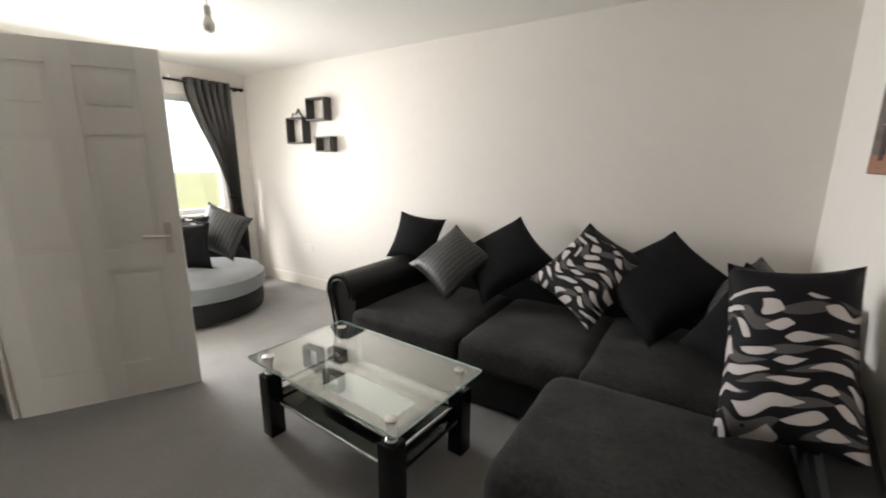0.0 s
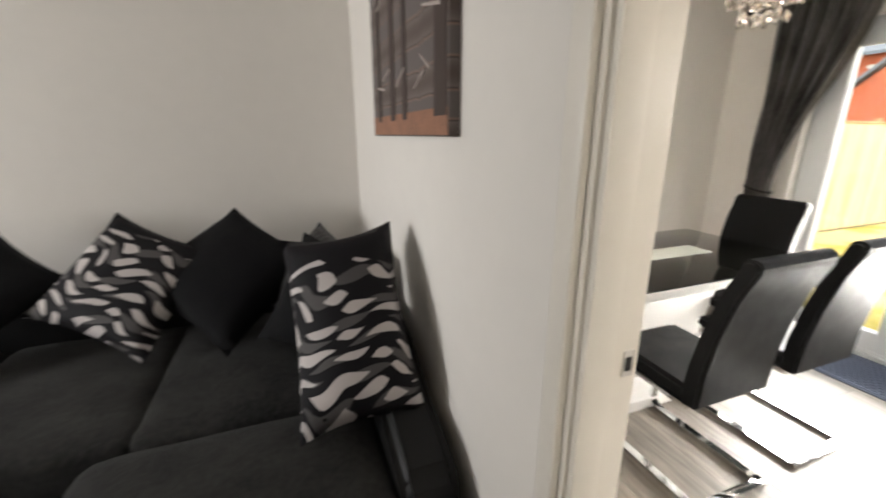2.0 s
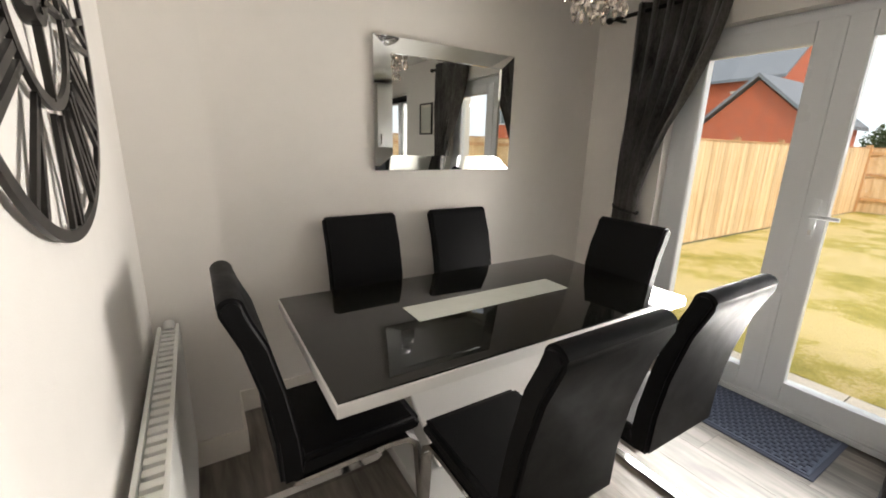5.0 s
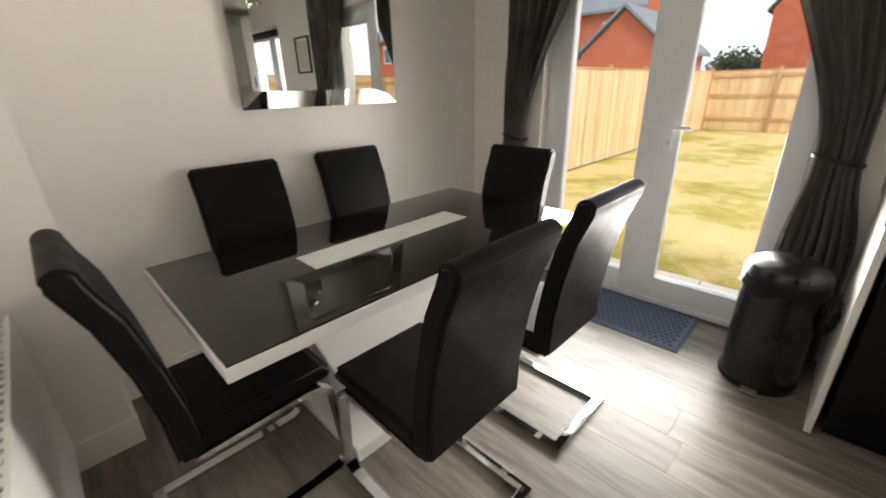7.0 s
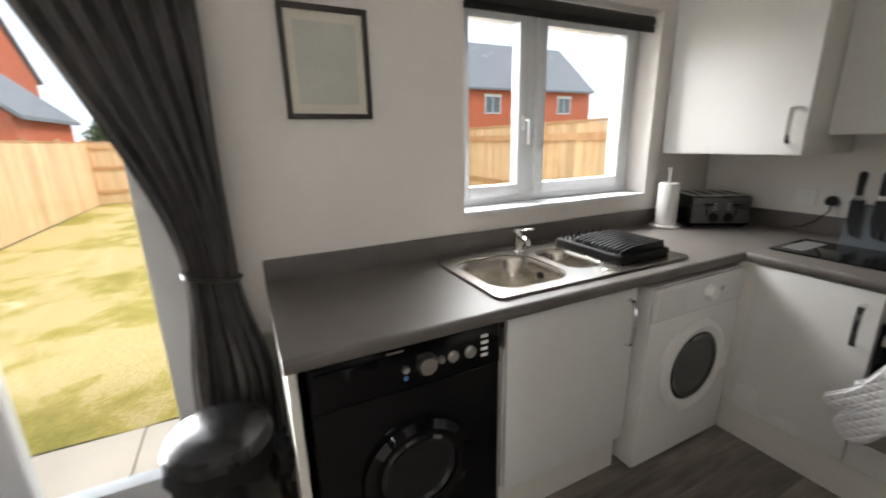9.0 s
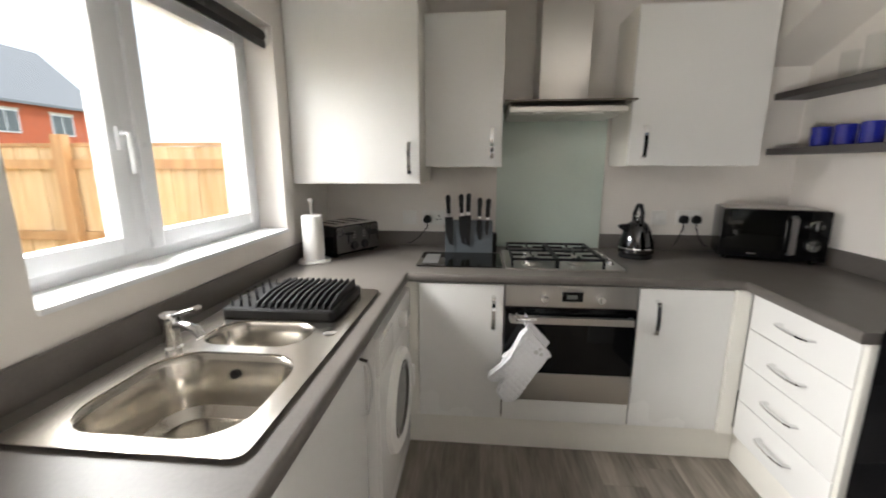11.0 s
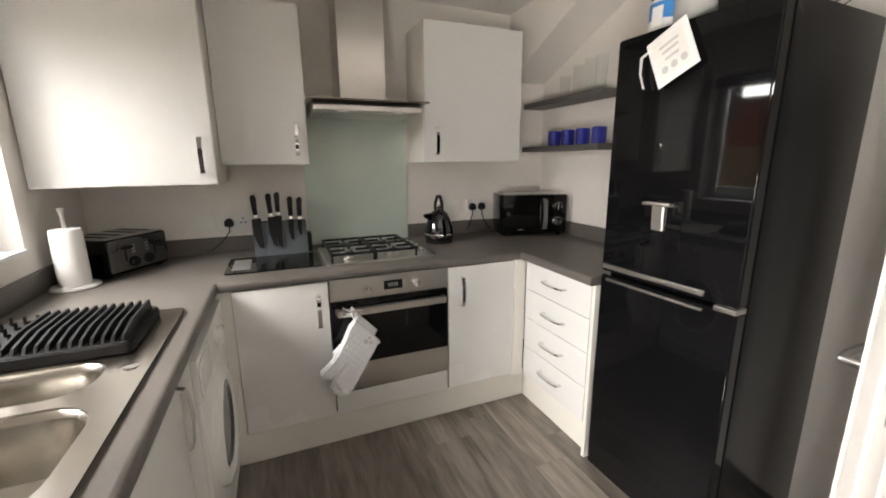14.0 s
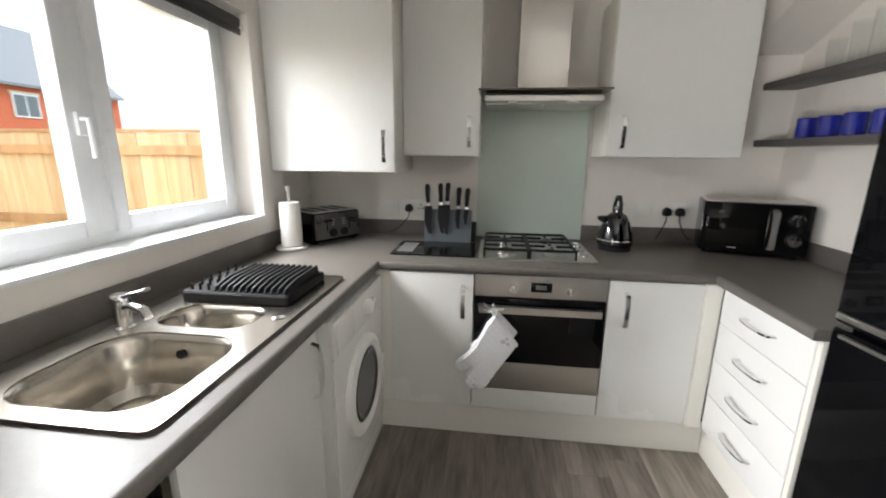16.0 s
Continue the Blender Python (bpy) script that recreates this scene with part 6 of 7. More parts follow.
# chandelier
cd = thing("chandelier", pose(2.90, 2.46, CZ), "small chrome chandelier with hanging crystal drops", "chandelier")
part("ceiling_plate", lathe(bmesh.new(), [(0.11, -0.001), (0.11, -0.02), (0.09, -0.03), (0, -0.03)], 32), CHROME, cd)
part("stem", cyl(bmesh.new(), (0, 0, -0.03), (0, 0, -0.22), 0.008, n=10), CHROME, cd)
for r_, z in ((0.14, -0.22), (0.09, -0.30)):
    part("hoop", tube(bmesh.new(), [(r_ * math.cos(a_), r_ * math.sin(a_), z) for a_ in (2 * math.pi * i / 36 for i in range(36))], 0.006, n=8, closed=True), CHROME, cd)
for i in range(4):
    a_ = i * math.pi / 2
    part("arm", tube(bmesh.new(), [(0, 0, -0.2), (0.14 * math.cos(a_), 0.14 * math.sin(a_), -0.22)], 0.005, n=6), CHROME, cd)
    part("arm", tube(bmesh.new(), [(0.1 * math.cos(a_ + 0.7), 0.1 * math.sin(a_ + 0.7), -0.215), (0.09 * math.cos(a_ + 0.7), 0.09 * math.sin(a_ + 0.7), -0.30)], 0.003, n=6), CHROME, cd)
CRYSTAL = surface("smoky_crystal", (0.50, 0.45, 0.40), 0.06, metal=0.75, vary=0.3, scale=60)
g = bmesh.new()
lathe(g, [(0.002, 0), (0.011, -0.016), (0.013, -0.026), (0.008, -0.042), (0, -0.05)], 6)
DROP_ME = bpy.data.meshes.new("crystal_drop")
g.to_mesh(DROP_ME)
g.free()
DROP_ME.materials.append(CRYSTAL)
random.seed(8)
for r_, z, k_ in ((0.14, -0.22, 20), (0.09, -0.30, 13), (0.03, -0.30, 5)):
    for i in range(k_):
        a_ = 2 * math.pi * i / k_
        for j in range(3):
            dz = z - 0.02 - j * 0.065 - 0.02 * random.random()
            o = new("crystal_drop", DROP_ME)
            o.parent = cd
            o.location = (r_ * math.cos(a_), r_ * math.sin(a_), dz)
            o.rotation_euler = (0, 0, random.random() * 3)

# ---- living room ----


def pillow(bm, sx, sy, sz, m=None, n=14, pinch=0.06):
    """A stuffed square: corners drawn out, middle full. sx, sz across, sy thick."""
    g = bmesh.new()
    top, bot = [], []
    for j in range(n + 1):
        r0, r1 = [], []
        for i in range(n + 1):
            u, v = 2 * i / n - 1, 2 * j / n - 1
            e = (1 - u * u) * (1 - v * v)
            th = sy / 2 * max(0.0, e) ** 0.42
            px = u * (1 - pinch * (1 - v * v) * abs(u))
            pz = v * (1 - pinch * (1 - u * u) * abs(v))
            wob = 0.05 * noise.noise((u * 1.7 + sx * 9, v * 1.7, sz * 5))
            a_ = g.verts.new((px * sx / 2, -th + wob * th, pz * sz / 2))
            edge = i in (0, n) or j in (0, n)
            r0.append(a_)
            r1.append(a_ if edge else g.verts.new((px * sx / 2, th + wob * th, pz * sz / 2)))
        top.append(r0)
        bot.append(r1)
    for j in range(n):
        for i in range(n):
            g.faces.new((top[j][i], top[j][i + 1], top[j + 1][i + 1], top[j + 1][i]))
            g.faces.new((bot[j][i], bot[j + 1][i], bot[j + 1][i + 1], bot[j][i + 1]))
    merge(bm, g, m)
    return bm


def seat_cushion(bm, x0, x1, y0, y1, z0, z1, r=0.05):
    """A plump box cushion with a crowned top and soft edges."""
    g = bmesh.new()
    n = 14
    bmesh.ops.create_cube(g, size=1)
    bmesh.ops.subdivide_edges(g, edges=g.edges[:], cuts=n, use_grid_fill=True)
    hx_, hy_, hz_ = (x1 - x0) / 2, (y1 - y0) / 2, (z1 - z0) / 2
    for v in g.verts:
        p = Vector((v.co.x * 2 * hx_, v.co.y * 2 * hy_, v.co.z * 2 * hz_))
        q = Vector((max(-hx_ + r, min(hx_ - r, p.x)), max(-hy_ + r, min(hy_ - r, p.y)), max(-hz_ + r, min(hz_ - r, p.z))))
        d = p - q
        if d.length > 1e-6:
            d = d.normalized() * r
        o = q + d
        if o.z > 0:
            o.z += 0.03 * (1 - (o.x / hx_) ** 2) * (1 - (o.y / hy_) ** 2) + 0.006 * noise.noise((o.x * 6 + x0, o.y * 6, 1))
        o.x += 0.006 * noise.noise((o.y * 5, o.z * 9, x0))
        v.co = o + Vector(((x0 + x1) / 2, (y0 + y1) / 2, (z0 + z1) / 2))
    merge(bm, g)
    return bm


so = thing("corner_sofa", pose(0, 0, 0), "charcoal chenille corner sofa with black faux leather base", "sofa")
BY = 3.50
bm = bmesh.new()
box(bm, -1.20, 1.20, 2.50, BY, 0.04, 0.30, 0.025)
part("base", bm, SOFABASE, so, "black faux leather base")
part("chaise_base", B(0.24, 1.20, 1.66, 2.499, 0.04, 0.30, bevel=0.025), SOFABASE, so, "black faux leather base")
part("seat_cushion", seat_cushion(bmesh.new(), -1.165, -0.37, 2.40, 3.28, 0.28, 0.45), SOFA, so)
part("seat_cushion", seat_cushion(bmesh.new(), -0.365, 0.34, 2.40, 3.28, 0.28, 0.45), SOFA, so)
part("seat_cushion", seat_cushion(bmesh.new(), 0.29, 1.03, 2.37, 3.28, 0.285, 0.455), SOFA, so)
part("seat_cushion", seat_cushion(bmesh.new(), 0.18, 1.06, 1.60, 2.375, 0.25, 0.46, 0.09), SOFA, so)
part("backrest", B(-1.20, 1.20, 3.27, BY, 0.28, 0.70, bevel=0.05, seg=4), SOFABASE, so)
part("side_back", prism(bmesh.new(), [(1.86, 0.28), (1.86, 0.45), (1.89, 0.50), (1.97, 0.535), (2.12, 0.58), (2.32, 0.69), (2.42, 0.72), (3.268, 0.72), (3.268, 0.28)], 1.035, 1.20, 'x', 0.03), SOFABASE, so)
# scroll arm: a roll over a flared front
arm_prof = [(-1.165, 0.04), (-1.165, 0.50)] + arc(-1.295, 0.535, 0.125, -20, 215, 18) + [(-1.355, 0.42), (-1.34, 0.30), (-1.36, 0.15), (-1.40, 0.04)]
part("arm", prism(bmesh.new(), arm_prof, 2.46, BY, 'y', 0.012), SOFABASE, so, "black faux leather scroll arm")
for i, r in enumerate((0.118, 0.085)):
    bm = bmesh.new()
    tube(bm, [(x, 2.452, z) for x, z in arc(-1.295, 0.535, r, -20, 215, 20)] + [(-1.36 + 0.04 * i, 2.452, 0.30), (-1.38 + 0.05 * i, 2.452, 0.08)], 0.010, n=8)
    part("arm_piping", bm, SOFABASE, so)
for x, y in ((-1.3, 2.6), (-1.3, 3.4), (0.34, 1.76), (1.1, 1.76), (1.1, 3.4)):
    part("foot", cyl(bmesh.new(), (x, y, 0), (x, y, 0.045), 0.025, n=12), BLACKMATT, so)

CUSH = "scatter cushions on the corner sofa"


def cushion(x, y, z, size, rx, ry, rz, material, label, thick=0.17, w=None, group=CUSH):
    """Local y is the thickness; ry turns it on a point, rx leans it back, rz faces it round. z: the lowest corner."""
    rot = Euler([radians(q) for q in (rx, 0, rz)]).to_matrix() @ Matrix.Rotation(radians(ry), 3, 'Y')
    sx = w or size
    low = min((rot @ Vector((a_ * sx / 2, b_ * thick * 0.3, c_ * size / 2))).z for a_ in (-1, 1) for b_ in (-1, 1) for c_ in (-1, 1))
    ob = part("cushion", pillow(bmesh.new(), sx, thick, size, pinch=0.11), material, None, smooth=80)
    ob.matrix_world = Matrix.Translation((x, y, z - low)) @ rot.to_4x4()
    return tagged(ob, label, "cushion", group)


SEAT = 0.462
cushion(-1.28, 3.30, 0.545, 0.42, -30, 8, 16, CUSHBLACK, "small black velvet cushion against the sofa arm")
cushion(-0.74, 2.98, SEAT, 0.46, -46, 34, 8, CUSHSTRIPE, "black cushion with silver thread stripes")
cushion(-0.42, 3.13, SEAT, 0.56, -50, 43, -2, CUSHBLACK, "plain black cushion standing on its point")
cushion(0.17, 3.06, SEAT, 0.54, -44, 26, -10, CUSHWAVE, "black cushion with white and grey wave pattern")
cushion(0.56, 3.06, SEAT, 0.60, -55, 43, -4, CUSHBLACK, "large plain black cushion standing on its point", 0.2)
cushion(0.92, 2.90, SEAT, 0.46, -40, 20, -48, CUSHSTRIPE, "black cushion with grey ribbed stripes")
cushion(0.94, 2.66, SEAT, 0.47, -32, 14, -30, CUSHBLACK, "plain black cushion in the sofa corner", 0.17, 0.42)
cushion(0.985, 2.30, SEAT - 0.02, 0.66, -36, -10, -16, CUSHWAVE_HALF, "large black cushion with white wave pattern", 0.26, 0.38)

# coffee table
ct = thing("coffee_table", pose(-0.63, 1.95, 0, rz=-4), "glass coffee table with black legs and black lower shelf", "coffee table")
gt = part("glass_top", prism(bmesh.new(), rounded_rect(-0.51, 0.51, -0.30, 0.30, 0.015), 0.422, 0.43, 'z', 0.001), TABLEGLASS, ct, "clear glass top", 0)
gt.visible_shadow = False
bm = bmesh.new()
tube(bm, [(x, y, 0.426) for x, y in rounded_rect(-0.511, 0.511, -0.301, 0.301, 0.015, 3)], 0, flat=(0.002, 0.008), closed=True)
part("glass_edge", bm, GLASSEDGE, ct)
FROST = surface("frosted_band", (0.66, 0.70, 0.68), 0.5, vary=0.05)
part("frosted_band", B(-0.16, 0.30, -0.115, 0.055, 0.302, 0.3035), FROST, ct, "pale frosted band in the glass")
part("lower_shelf", B(-0.40, 0.40, -0.235, 0.235, 0.215, 0.222), BLACKGLOSS, ct, "black glass lower shelf", 0)
mg = part("middle_shelf", B(-0.33, 0.36, -0.20, 0.20, 0.296, 0.301), TABLEGLASS, ct, "clear glass middle shelf", 0)
mg.visible_shadow = False
for x in (-0.425, 0.425):
    for y in (-0.235, 0.235):
        lg = part("leg", B(x - 0.04, x + 0.04, y - 0.04, y + 0.04, 0.0, 0.335, bevel=0.004), BLACKGLOSS, ct, "square black lacquer leg")
        part("chrome_collar", lathe(bmesh.new(), [(0.026, 0.335), (0.026, 0.345), (0.018, 0.35), (0.018, 0.412), (0.026, 0.416), (0.026, 0.4215), (0, 0.4215)], 20, Matrix.Translation((x, y, 0))), CHROME, lg)
        part("glass_cap", lathe(bmesh.new(), [(0.026, 0.4305), (0.026, 0.434), (0.02, 0.437), (0, 0.437)], 20, Matrix.Translation((x, y, 0))), STEEL, lg)
for y in (-0.235, 0.235):
    part("rail", B(-0.385, 0.385, y - 0.012, y + 0.012, 0.20, 0.215, bevel=0.002), CHROME, ct)
for x in (-0.425, 0.425):
    part("side_shelf", B(x - 0.03, x + 0.03, -0.195, 0.195, 0.19, 0.21, bevel=0.003), BLACKGLOSS, ct)
    part("rail", cyl(bmesh.new(), (x, -0.195, 0.27), (x, 0.195, 0.27), 0.008, n=12), CHROME, ct)

# round swivel chair
rc = thing("round_armchair", pose(-3.18, 2.45, 0), "round grey and black cuddle chair by the window", "armchair")
part("base", lathe(bmesh.new(), [(0.50, 0.03), (0.545, 0.05), (0.555, 0.12), (0.55, 0.215), (0.52, 0.225)], 48), SOFABASE, rc, "black faux leather drum base")
CHAIRG = surface("grey_chair_cloth", (0.17, 0.18, 0.185), 0.8, vary=0.2, scale=6, bump=0.5, bscale=330, sheen=0.4)
part("seat", lathe(bmesh.new(), [(0.50, 0.22), (0.565, 0.235), (0.58, 0.30), (0.575, 0.37), (0.54, 0.405), (0.40, 0.43), (0, 0.445)], 48), CHAIRG, rc, "round grey seat cushion")
g = bmesh.new()
rows = []
for k in range(9):
    t_ = k / 8
    row = []
    for i in range(33):
        a_ = radians(95 + 190 * i / 32)
        hgt = 0.40 + 0.33 * math.sin(math.pi * i / 32) ** 0.5
        r_ = 0.56 - 0.03 * math.sin(math.pi * t_)
        row.append(g.verts.new((r_ * math.cos(a_), r_ * math.sin(a_), 0.10 + t_ * (hgt - 0.10))))
    rows.append(row)
for r0, r1 in zip(rows, rows[1:]):
    for i in range(32):
        g.faces.new((r0[i], r0[i + 1], r1[i + 1], r1[i]))
bmesh.ops.solidify(g, geom=g.faces[:], thickness=0.09)
part("backrest", g, SOFABASE, rc, "curved black backrest")
part("swivel_foot", lathe(bmesh.new(), [(0.40, 0.0), (0.40, 0.02), (0.3, 0.031), (0, 0.031)], 32), BLACKMATT, rc)
AC = "cushions on the round armchair"
cushion(-3.28, 2.38, 0.44, 0.46, -18, 10, 60, CUSHWAVE, "black cushion with wave pattern on the armchair", group=AC)
cushion(-3.22, 2.74, 0.43, 0.46, -22, 22, 40, CUSHSTRIPE, "silver grey striped cushion on the armchair", group=AC)
cushion(-3.02, 2.30, 0.44, 0.42, -20, 6, 75, CUSHBLACK, "black cushion on the armchair", group=AC)

# canvas picture
CANVAS = banded("birch_canvas", [(0.0, (0.10, 0.075, 0.065)), (0.38, (0.16, 0.13, 0.12)), (0.47, (0.07, 0.05, 0.045)), (0.56, (0.24, 0.16, 0.13)), (0.66, (0.13, 0.11, 0.105))],
                3.2, (1, 6.0, 0.7), 0.5, 0.75, 3.0, kind='soft')
cv = thing("canvas_picture", pose(LE - 0.001, 2.43, 1.358), "tall brown canvas print of bare tree trunks", "picture")
part("canvas", B(-0.03, 0, -0.425, 0.425, 0, 0.62, bevel=0.004), CANVAS, cv)
TRUNK = surface("print_trunk", (0.06, 0.042, 0.036), 0.8, vary=0.3, scale=8, stretch=(1, 1, 0.2))
PALE = surface("print_pale_twig", (0.42, 0.36, 0.33), 0.8, vary=0.2)
LEAFP = surface("print_leaf_litter", (0.30, 0.15, 0.095), 0.85, vary=0.35, scale=14)
part("printed_ground", B(-0.0315, -0.0302, -0.42, 0.42, 0.004, 0.07), LEAFP, cv)
for y, w_ in ((-0.37, 0.09), (-0.05, 0.05), (0.10, 0.06), (0.30, 0.05)):
    part("printed_trunk", prism(bmesh.new(), [(y - w_ / 2, 0.05), (y + w_ / 2, 0.05), (y + w_ / 2.6, 0.618), (y - w_ / 2.8, 0.618)], -0.0325, -0.0303, 'x'), TRUNK, cv)
random.seed(4)
for i in range(9):
    y, z = random.uniform(-0.42, 0.3), random.uniform(0.12, 0.55)
    l_, s_ = random.uniform(0.06, 0.14), random.uniform(-0.05, 0.05)
    part("printed_twig", prism(bmesh.new(), [(y, z), (y + l_, z + s_), (y + l_, z + s_ + 0.006), (y, z + 0.009)], -0.0335, -0.0305, 'x'), PALE, cv)

# cube shelves
SHELFM = surface("dark_shelf_wood", (0.045, 0.038, 0.034), 0.55, vary=0.2)


def cube_shelf(x0, x1, z0, z1, label):
    t = thing("cube_shelf", pose((x0 + x1) / 2, LN - 0.001, (z0 + z1) / 2), label, "shelf", "wall cube shelves")
    hx_, hz_, d_, w_ = (x1 - x0) / 2, (z1 - z0) / 2, 0.10, 0.014
    part("side", B(-hx_, -hx_ + w_, -d_, 0, -hz_, hz_, bevel=0.001), SHELFM, t)
    part("side", B(hx_ - w_, hx_, -d_, 0, -hz_, hz_, bevel=0.001), SHELFM, t)
    part("top", B(-hx_ + w_, hx_ - w_, -d_, 0, hz_ - w_, hz_, bevel=0.001), SHELFM, t)
    part("bottom", B(-hx_ + w_, hx_ - w_, -d_, 0, -hz_, -hz_ + w_, bevel=0.001), SHELFM, t)


cube_shelf(-3.06, -2.80, 1.575, 1.835, "dark cube wall shelf with a small ornament")
cube_shelf(-2.74, -2.48, 1.79, 2.005, "dark cube wall shelf")
cube_shelf(-2.63, -2.42, 1.49, 1.635, "small dark cube wall shelf")
orn = thing("ornament", pose(-2.93, LN - 0.05, 1.834), "small dark wire ornament on the cube shelf", "ornament")
bm = bmesh.new()
tube(bm, [(-0.09, 0, 0.0), (-0.07, 0, 0.05), (-0.03, 0, 0.03), (0.0, 0, 0.07), (0.04, 0, 0.04), (0.09, 0, 0.002)], 0.006, n=6)
tube(bm, [(-0.02, 0, 0.03), (0.02, 0, 0.09), (0.05, 0, 0.03)], 0.006, n=6)
part("wire", bm, IRON, orn)
so2 = thing("wall_socket", pose(-2.95, LN, 0.45), "white double wall socket", "socket", "wall sockets")
part("plate", B(-0.073, 0.073, -0.012, -0.001, -0.043, 0.043, bevel=0.004), PLASTICW, so2)

# pendant
pe = thing("pendant_lamp", pose(-1.74, 2.0, CZ), "bare bulb on a white pendant cord", "pendant lamp")
part("ceiling_rose", lathe(bmesh.new(), [(0.05, -0.001), (0.05, -0.012), (0.02, -0.035), (0, -0.036)], 24), PLASTICW, pe)
part("cord", cyl(bmesh.new(), (0, 0, -0.036), (0, 0, -0.12), 0.004, n=8), PLASTICW, pe)
part("bulb_holder", lathe(bmesh.new(), [(0.008, -0.115), (0.018, -0.125), (0.02, -0.165), (0.017, -0.17)], 18), PLASTICW, pe)
part("bulb", lathe(bmesh.new(), [(0.014, -0.165), (0.018, -0.18), (0.030, -0.205), (0.034, -0.225), (0.026, -0.25), (0, -0.262)], 24), surface("bulb_glass", (0.72, 0.70, 0.64), 0.15, coat=0.4), pe)

# hall beyond the open door
hr = thing("radiator", pose(-2.9, 1.06, 0), "white panel radiator on the hall wall", "radiator")
part("front_panel", B(-0.45, 0.30, -0.09, -0.075, 0.14, 0.76, bevel=0.004), RADW, hr)
part("back_panel", B(-0.45, 0.30, -0.04, -0.03, 0.14, 0.76, bevel=0.004), RADW, hr)
part("top_grille", B(-0.45, 0.30, -0.075, -0.04, 0.74, 0.755), RADW, hr)
part("bracket", B(-0.3, -0.26, -0.03, -0.001, 0.2, 0.7), RADW, hr)
part("pipe", cyl(bmesh.new(), (0.32, -0.06, 0), (0.32, -0.06, 0.17), 0.008, n=8), RADW, hr)
hm = thing("hall_mat", pose(-3.55, 0.45, 0.0), "dark brown doormat inside the front door", "doormat")
part("mat", B(-0.3, 0.3, -0.4, 0.4, 0, 0.012, bevel=0.003), surface("brown_coir", (0.04, 0.03, 0.025), 0.95, bump=0.5), hm)
dfr = thing("door_front", pose(LW + 0.001, 0.45, 0.0), "white front door with a narrow glazed strip", "door")
dfr["kind"] = "structure"
part("leaf", B(0.0, 0.045, -0.45, 0.36, 0.01, 2.0, bevel=0.004), DOORW, dfr)
part("door_handle", B(0.045, 0.06, 0.27, 0.31, 0.95, 1.15, bevel=0.004), STEEL, dfr)
part("frame", B(0.0, 0.06, 0.46, 0.53, 0.0, 2.06, bevel=0.004), UPVC, dfr)

# ---- garden ----
GZ = -0.17
structure("ground", B(-60, 80, -70, 70, GZ - 0.4, GZ - 0.02), surface("distant_ground", (0.20, 0.19, 0.08), 0.95, vary=0.2, scale=0.2), "dry grass ground", 0)
g = bmesh.new()
bmesh.ops.create_grid(g, x_segments=60, y_segments=34, size=0.5)
for v in g.verts:
    v.co = Vector((5.12 + (v.co.x + 0.5) * 11.9, -1.72 + (v.co.y + 0.5) * 6.6, GZ + 0.012 * noise.noise((v.co.x * 40, v.co.y * 24, 0)) + 0.02 * (v.co.x + 0.5)))
structure("lawn", g, GRASS, "patchy dry yellow-green lawn")
random.seed(9)
pv = structure("pavement_patio", B(4.4, 5.1, -1.7, 4.85, GZ - 0.02, GZ - 0.008), surface("patio_joint", (0.22, 0.20, 0.17), 0.95), "pale paving slabs outside the french doors", 0)

BOARD = B(-0.056, 0.056, -0.008, 0.008, 0, 1.68, bevel=0.003)
BOARD_ME = bpy.data.meshes.new("fence_board")
BOARD.to_mesh(BOARD_ME)
BOARD.free()
BOARD_ME.materials.append(FENCEM)
POST = wood_planks("fence_post", (0.40, 0.21, 0.085), (0.60, 0.37, 0.18), 0.8, along='Z', scale=0.6)


def fence(x0, y0, x1, y1, label, rails_side):
    """Close-boarded fence: upright boards, two rails and posts every 1.8 m."""
    d = Vector((x1 - x0, y1 - y0, 0))
    ln = d.length
    ang = math.degrees(math.atan2(d.y, d.x))
    t = thing("garden_fence", pose(x0, y0, GZ, rz=ang), label, "fence", "garden fences")
    k = int(ln / 0.106)
    for i in range(k):
        o = new("board", BOARD_ME)
        o.parent = t
        o.location = (0.055 + i * 0.106, (0.009 if i % 2 else 0.0), 0.03 + 0.004 * random.random())
    for z in (0.35, 1.0, 1.55):
        part("rail", B(0, ln, rails_side * 0.03 - 0.015, rails_side * 0.03 + 0.015, z, z + 0.07), POST, t)
    n_ = int(ln / 1.83) + 1
    for i in range(n_ + 1):
        x = min(ln, i * ln / n_)
        part("post", B(x - 0.045, x + 0.045, rails_side * 0.06 - 0.035, rails_side * 0.06 + 0.035, 0, 1.80, bevel=0.005), POST, t)
    part("capping", B(0, ln, -0.02, 0.03, 1.715, 1.74), POST, t)


fence(4.45, 4.9, 17.0, 4.9, "new pale wooden close-boarded fence along the lawn", 1)
fence(17.0, 4.9, 17.0, -1.75, "orange-brown wooden fence across the end of the garden", -1)
fence(17.0, -1.78, 4.45, -1.78, "orange-brown wooden fence beside the kitchen window", -1)


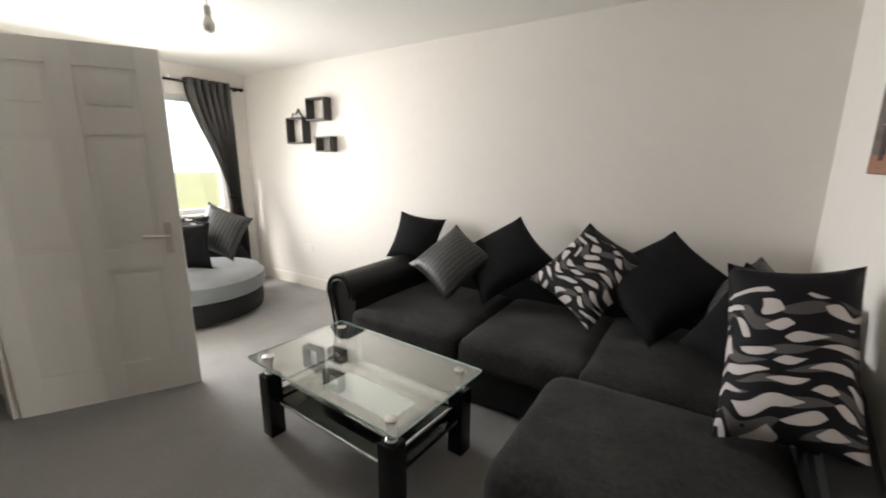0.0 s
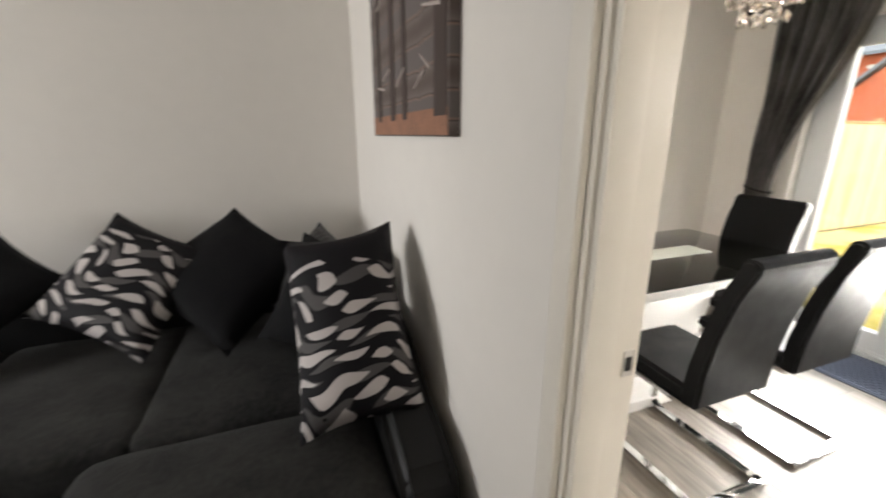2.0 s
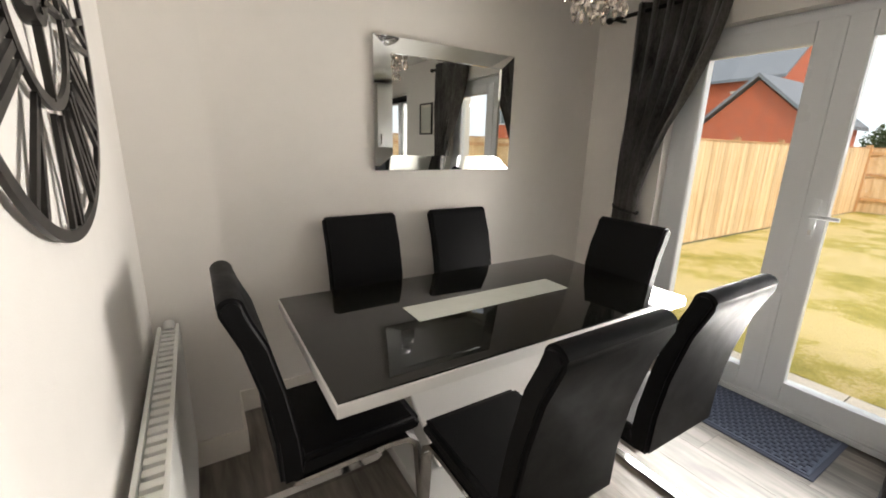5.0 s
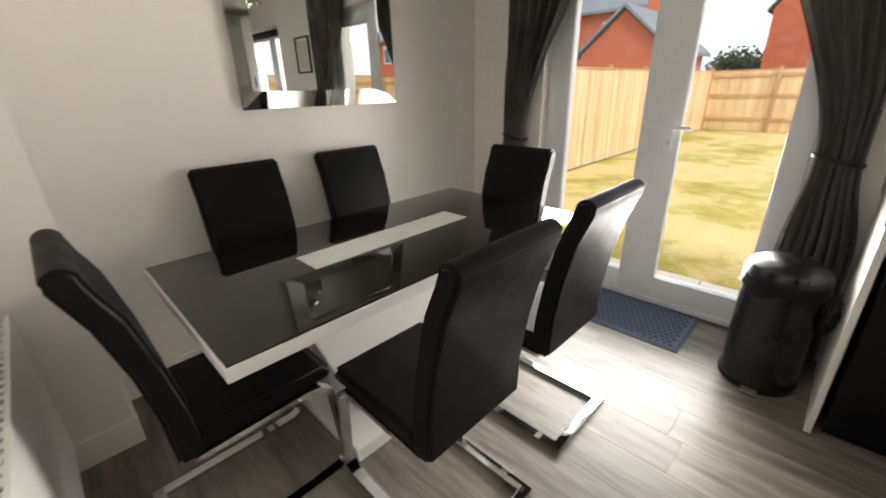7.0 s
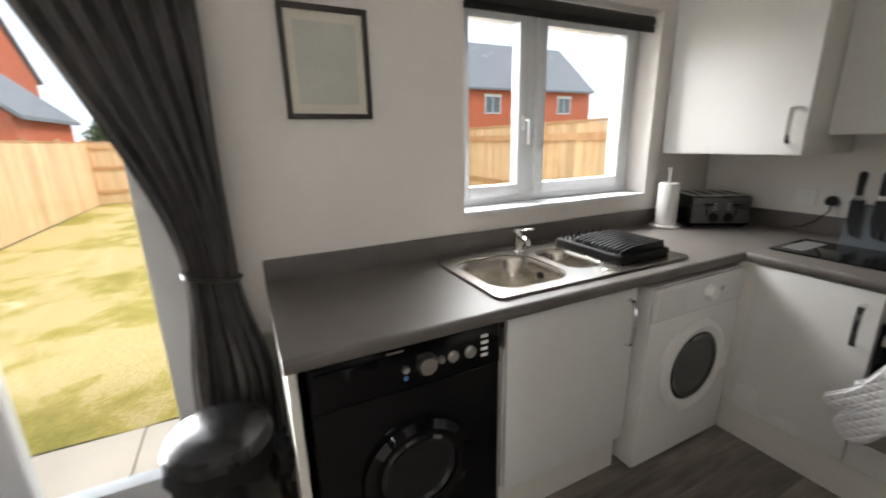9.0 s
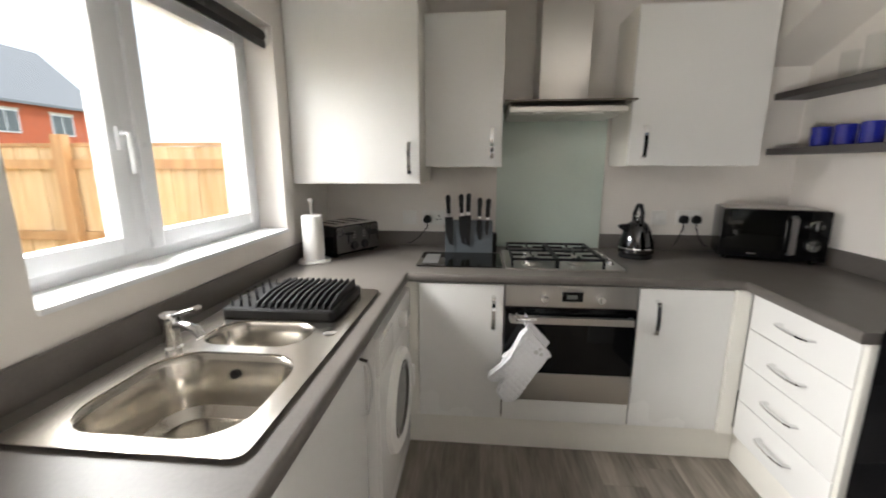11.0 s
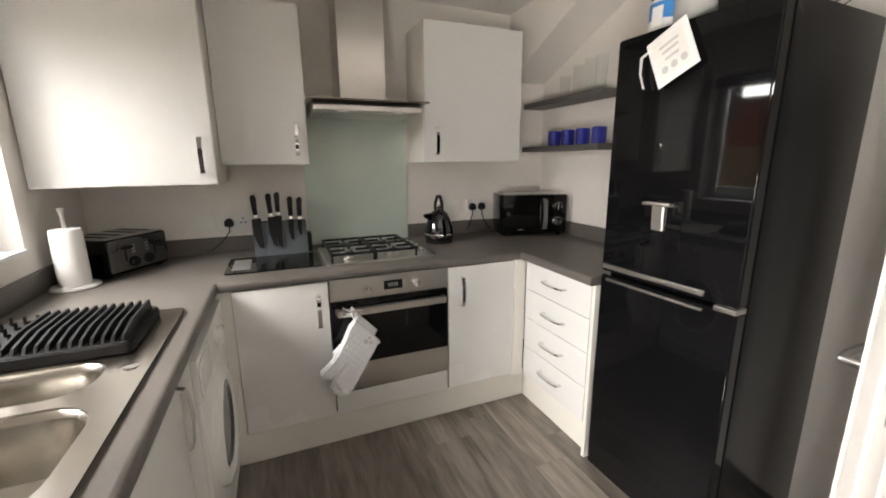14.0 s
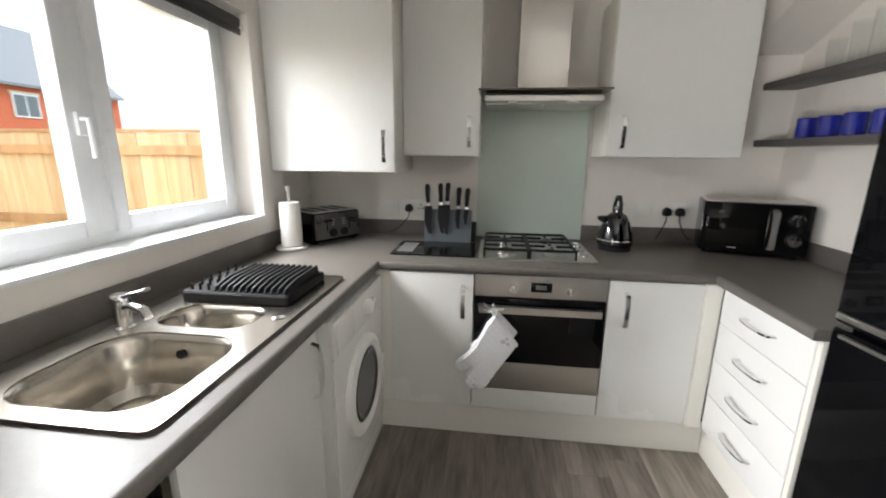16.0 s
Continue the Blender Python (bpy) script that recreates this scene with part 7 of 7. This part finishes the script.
def house(x0, x1, y0, y1, eave, ridge, label, wins, along='y', gable_win=False):
    """Brick house: walls, pitched roof with eaves, windows on its west face."""
    t = thing("brick_house", pose(x0, y0, GZ), label, "house", "neighbouring houses")
    L_, D_ = y1 - y0, x1 - x0
    part("wall", B(0, D_, 0, L_, 0, eave), BRICK, t, "red brick wall")
    if along == 'y':
        part("gable", prism(bmesh.new(), [(0, eave), (D_, eave), (D_ / 2, ridge - 0.12)], 0.0, L_, 'y'), BRICK, t)
        bm = prism(bmesh.new(), [(-0.3, eave - 0.15), (D_ / 2, ridge), (D_ + 0.3, eave - 0.15), (D_ + 0.3, eave), (D_ / 2, ridge + 0.15), (-0.3, eave)], -0.2, L_ + 0.2, 'y')
    else:
        part("gable", prism(bmesh.new(), [(0, eave), (L_, eave), (L_ / 2, ridge - 0.12)], 0.0, D_, 'x'), BRICK, t)
        bm = prism(bmesh.new(), [(-0.3, eave - 0.15), (L_ / 2, ridge), (L_ + 0.3, eave - 0.15), (L_ + 0.3, eave), (L_ / 2, ridge + 0.15), (-0.3, eave)], -0.2, D_ + 0.2, 'x')
    part("roof", bm, ROOFM, t, "grey tiled pitched roof", 0)
    for y, z, w_, h_ in wins:
        wn_ = part("window", B(-0.04, 0.02, y, y + w_, z, z + h_, bevel=0.01), UPVC, t)
        for a_, b_ in ((y + 0.07, y + w_ / 2 - 0.03), (y + w_ / 2 + 0.03, y + w_ - 0.07)):
            part("pane", B(-0.05, -0.039, a_, b_, z + 0.07, z + h_ - 0.07), surface("far_pane", (0.10, 0.12, 0.13), 0.15), wn_)
        part("lintel", B(-0.03, 0.01, y - 0.1, y + w_ + 0.1, z + h_, z + h_ + 0.12), PAVING, wn_)
    return t


house(27, 35, 11.0, 19.5, 5.3, 8.6, "two-storey red brick house with grey roof", [(1.0, 3.4, 1.2, 1.2), (5.5, 3.4, 1.6, 1.2), (1.0, 0.9, 1.2, 1.2)])
house(21.5, 27, 7.8, 11.6, 2.7, 4.5, "small red brick garage with grey pitched roof", [], along='x')
house(34, 42, 2.2, 6.4, 5.2, 8.0, "red brick house end wall beyond the fence", [], along='x')
house(28, 36, -24.5, -9.5, 5.0, 8.6, "long red brick house with grey roof beyond the fence",
      [(2.0, 3.3, 1.3, 1.2), (5.0, 3.3, 1.3, 1.2), (8.5, 3.3, 1.3, 1.2), (12.0, 3.3, 1.3, 1.2)])

# far trees between the houses
LEAF = surface("far_leaves", (0.06, 0.09, 0.03), 0.9, vary=0.4, scale=2)


def tree(x, y, h, r, seed):
    random.seed(seed)
    t = thing("tree", pose(x, y, GZ), "distant green tree behind the fence", "tree", "distant trees")
    bm = cyl(bmesh.new(), (0, 0, 0), (0, 0, h * 0.6), 0.16, 0.06, n=8)
    for i in range(5):
        a_ = i * 1.3
        cyl(bm, (0, 0, h * (0.35 + 0.05 * i)), (r * 0.6 * math.cos(a_), r * 0.6 * math.sin(a_), h * (0.6 + 0.06 * i)), 0.05, 0.02, n=6)
    part("trunk", bm, surface("bark", (0.09, 0.07, 0.05), 0.9), t)
    vs, fs = [], []
    for i in range(1500):
        u = Vector((random.gauss(0, 1), random.gauss(0, 1), random.gauss(0, 1))).normalized() * random.random() ** 0.4
        c_ = Vector((u.x * r, u.y * r, h * 0.68 + u.z * h * 0.32)) * (1 + 0.12 * math.sin(5 * u.x + 3 * u.y))
        q = Euler((random.random() * 6, random.random() * 6, random.random() * 6)).to_matrix()
        s_ = random.uniform(0.08, 0.16)
        k = len(vs)
        vs += [tuple(c_ + q @ Vector(p)) for p in ((-s_, 0, 0), (0, -s_ * 0.6, 0), (s_, 0, 0), (0, s_ * 0.6, 0))]
        fs.append((k, k + 1, k + 2, k + 3))
    me = bpy.data.meshes.new("crown")
    me.from_pydata(vs, [], fs)
    me.materials.append(LEAF)
    c = new("crown", me)
    c.parent = t


tree(40, 8.6, 3.5, 1.7, 1)
tree(44, 10.2, 3.3, 1.5, 2)
tree(42, 7.2, 3.2, 1.4, 3)

# ---- pieces of floor and patio ----
random.seed(12)
PW, PL = 0.185, 1.22
PLANK_MES = {}
x = W - 0.10
while x < E - 0.001:
    y = S - random.random() * PL
    while y < N:
        x0, x1 = max(x, LE + 0.025), min(x + PW, E)
        y0, y1 = max(y, S), min(y + PL, N)
        if y1 - y0 > 0.01 and x1 - x0 > 0.01:
            key = (round(x1 - x0, 3), round(y1 - y0, 3))
            if key not in PLANK_MES:
                g = B(-key[0] / 2 + 0.0003, key[0] / 2 - 0.0003, -key[1] / 2 + 0.0003, key[1] / 2 - 0.0003, -0.006, 0.0, bevel=0.0004, seg=1)
                me = bpy.data.meshes.new("plank")
                g.to_mesh(me)
                g.free()
                me.materials.append(PLANK)
                PLANK_MES[key] = me
            o = new("plank", PLANK_MES[key])
            o.parent = FLOOR
            o.location = ((x0 + x1) / 2, (y0 + y1) / 2, 0)
        y += PL
    x += PW
SLAB = B(-0.296, 0.296, -0.296, 0.296, -0.02, 0.0, bevel=0.004)
SLAB_ME = bpy.data.meshes.new("slab")
SLAB.to_mesh(SLAB_ME)
SLAB.free()
SLAB_ME.materials.append(PAVING)
for i in range(11):
    o = new("paving_slab", SLAB_ME)
    o.parent = pv
    o.location = (4.79, -1.38 + i * 0.6, GZ + 0.012 + 0.002 * random.random())
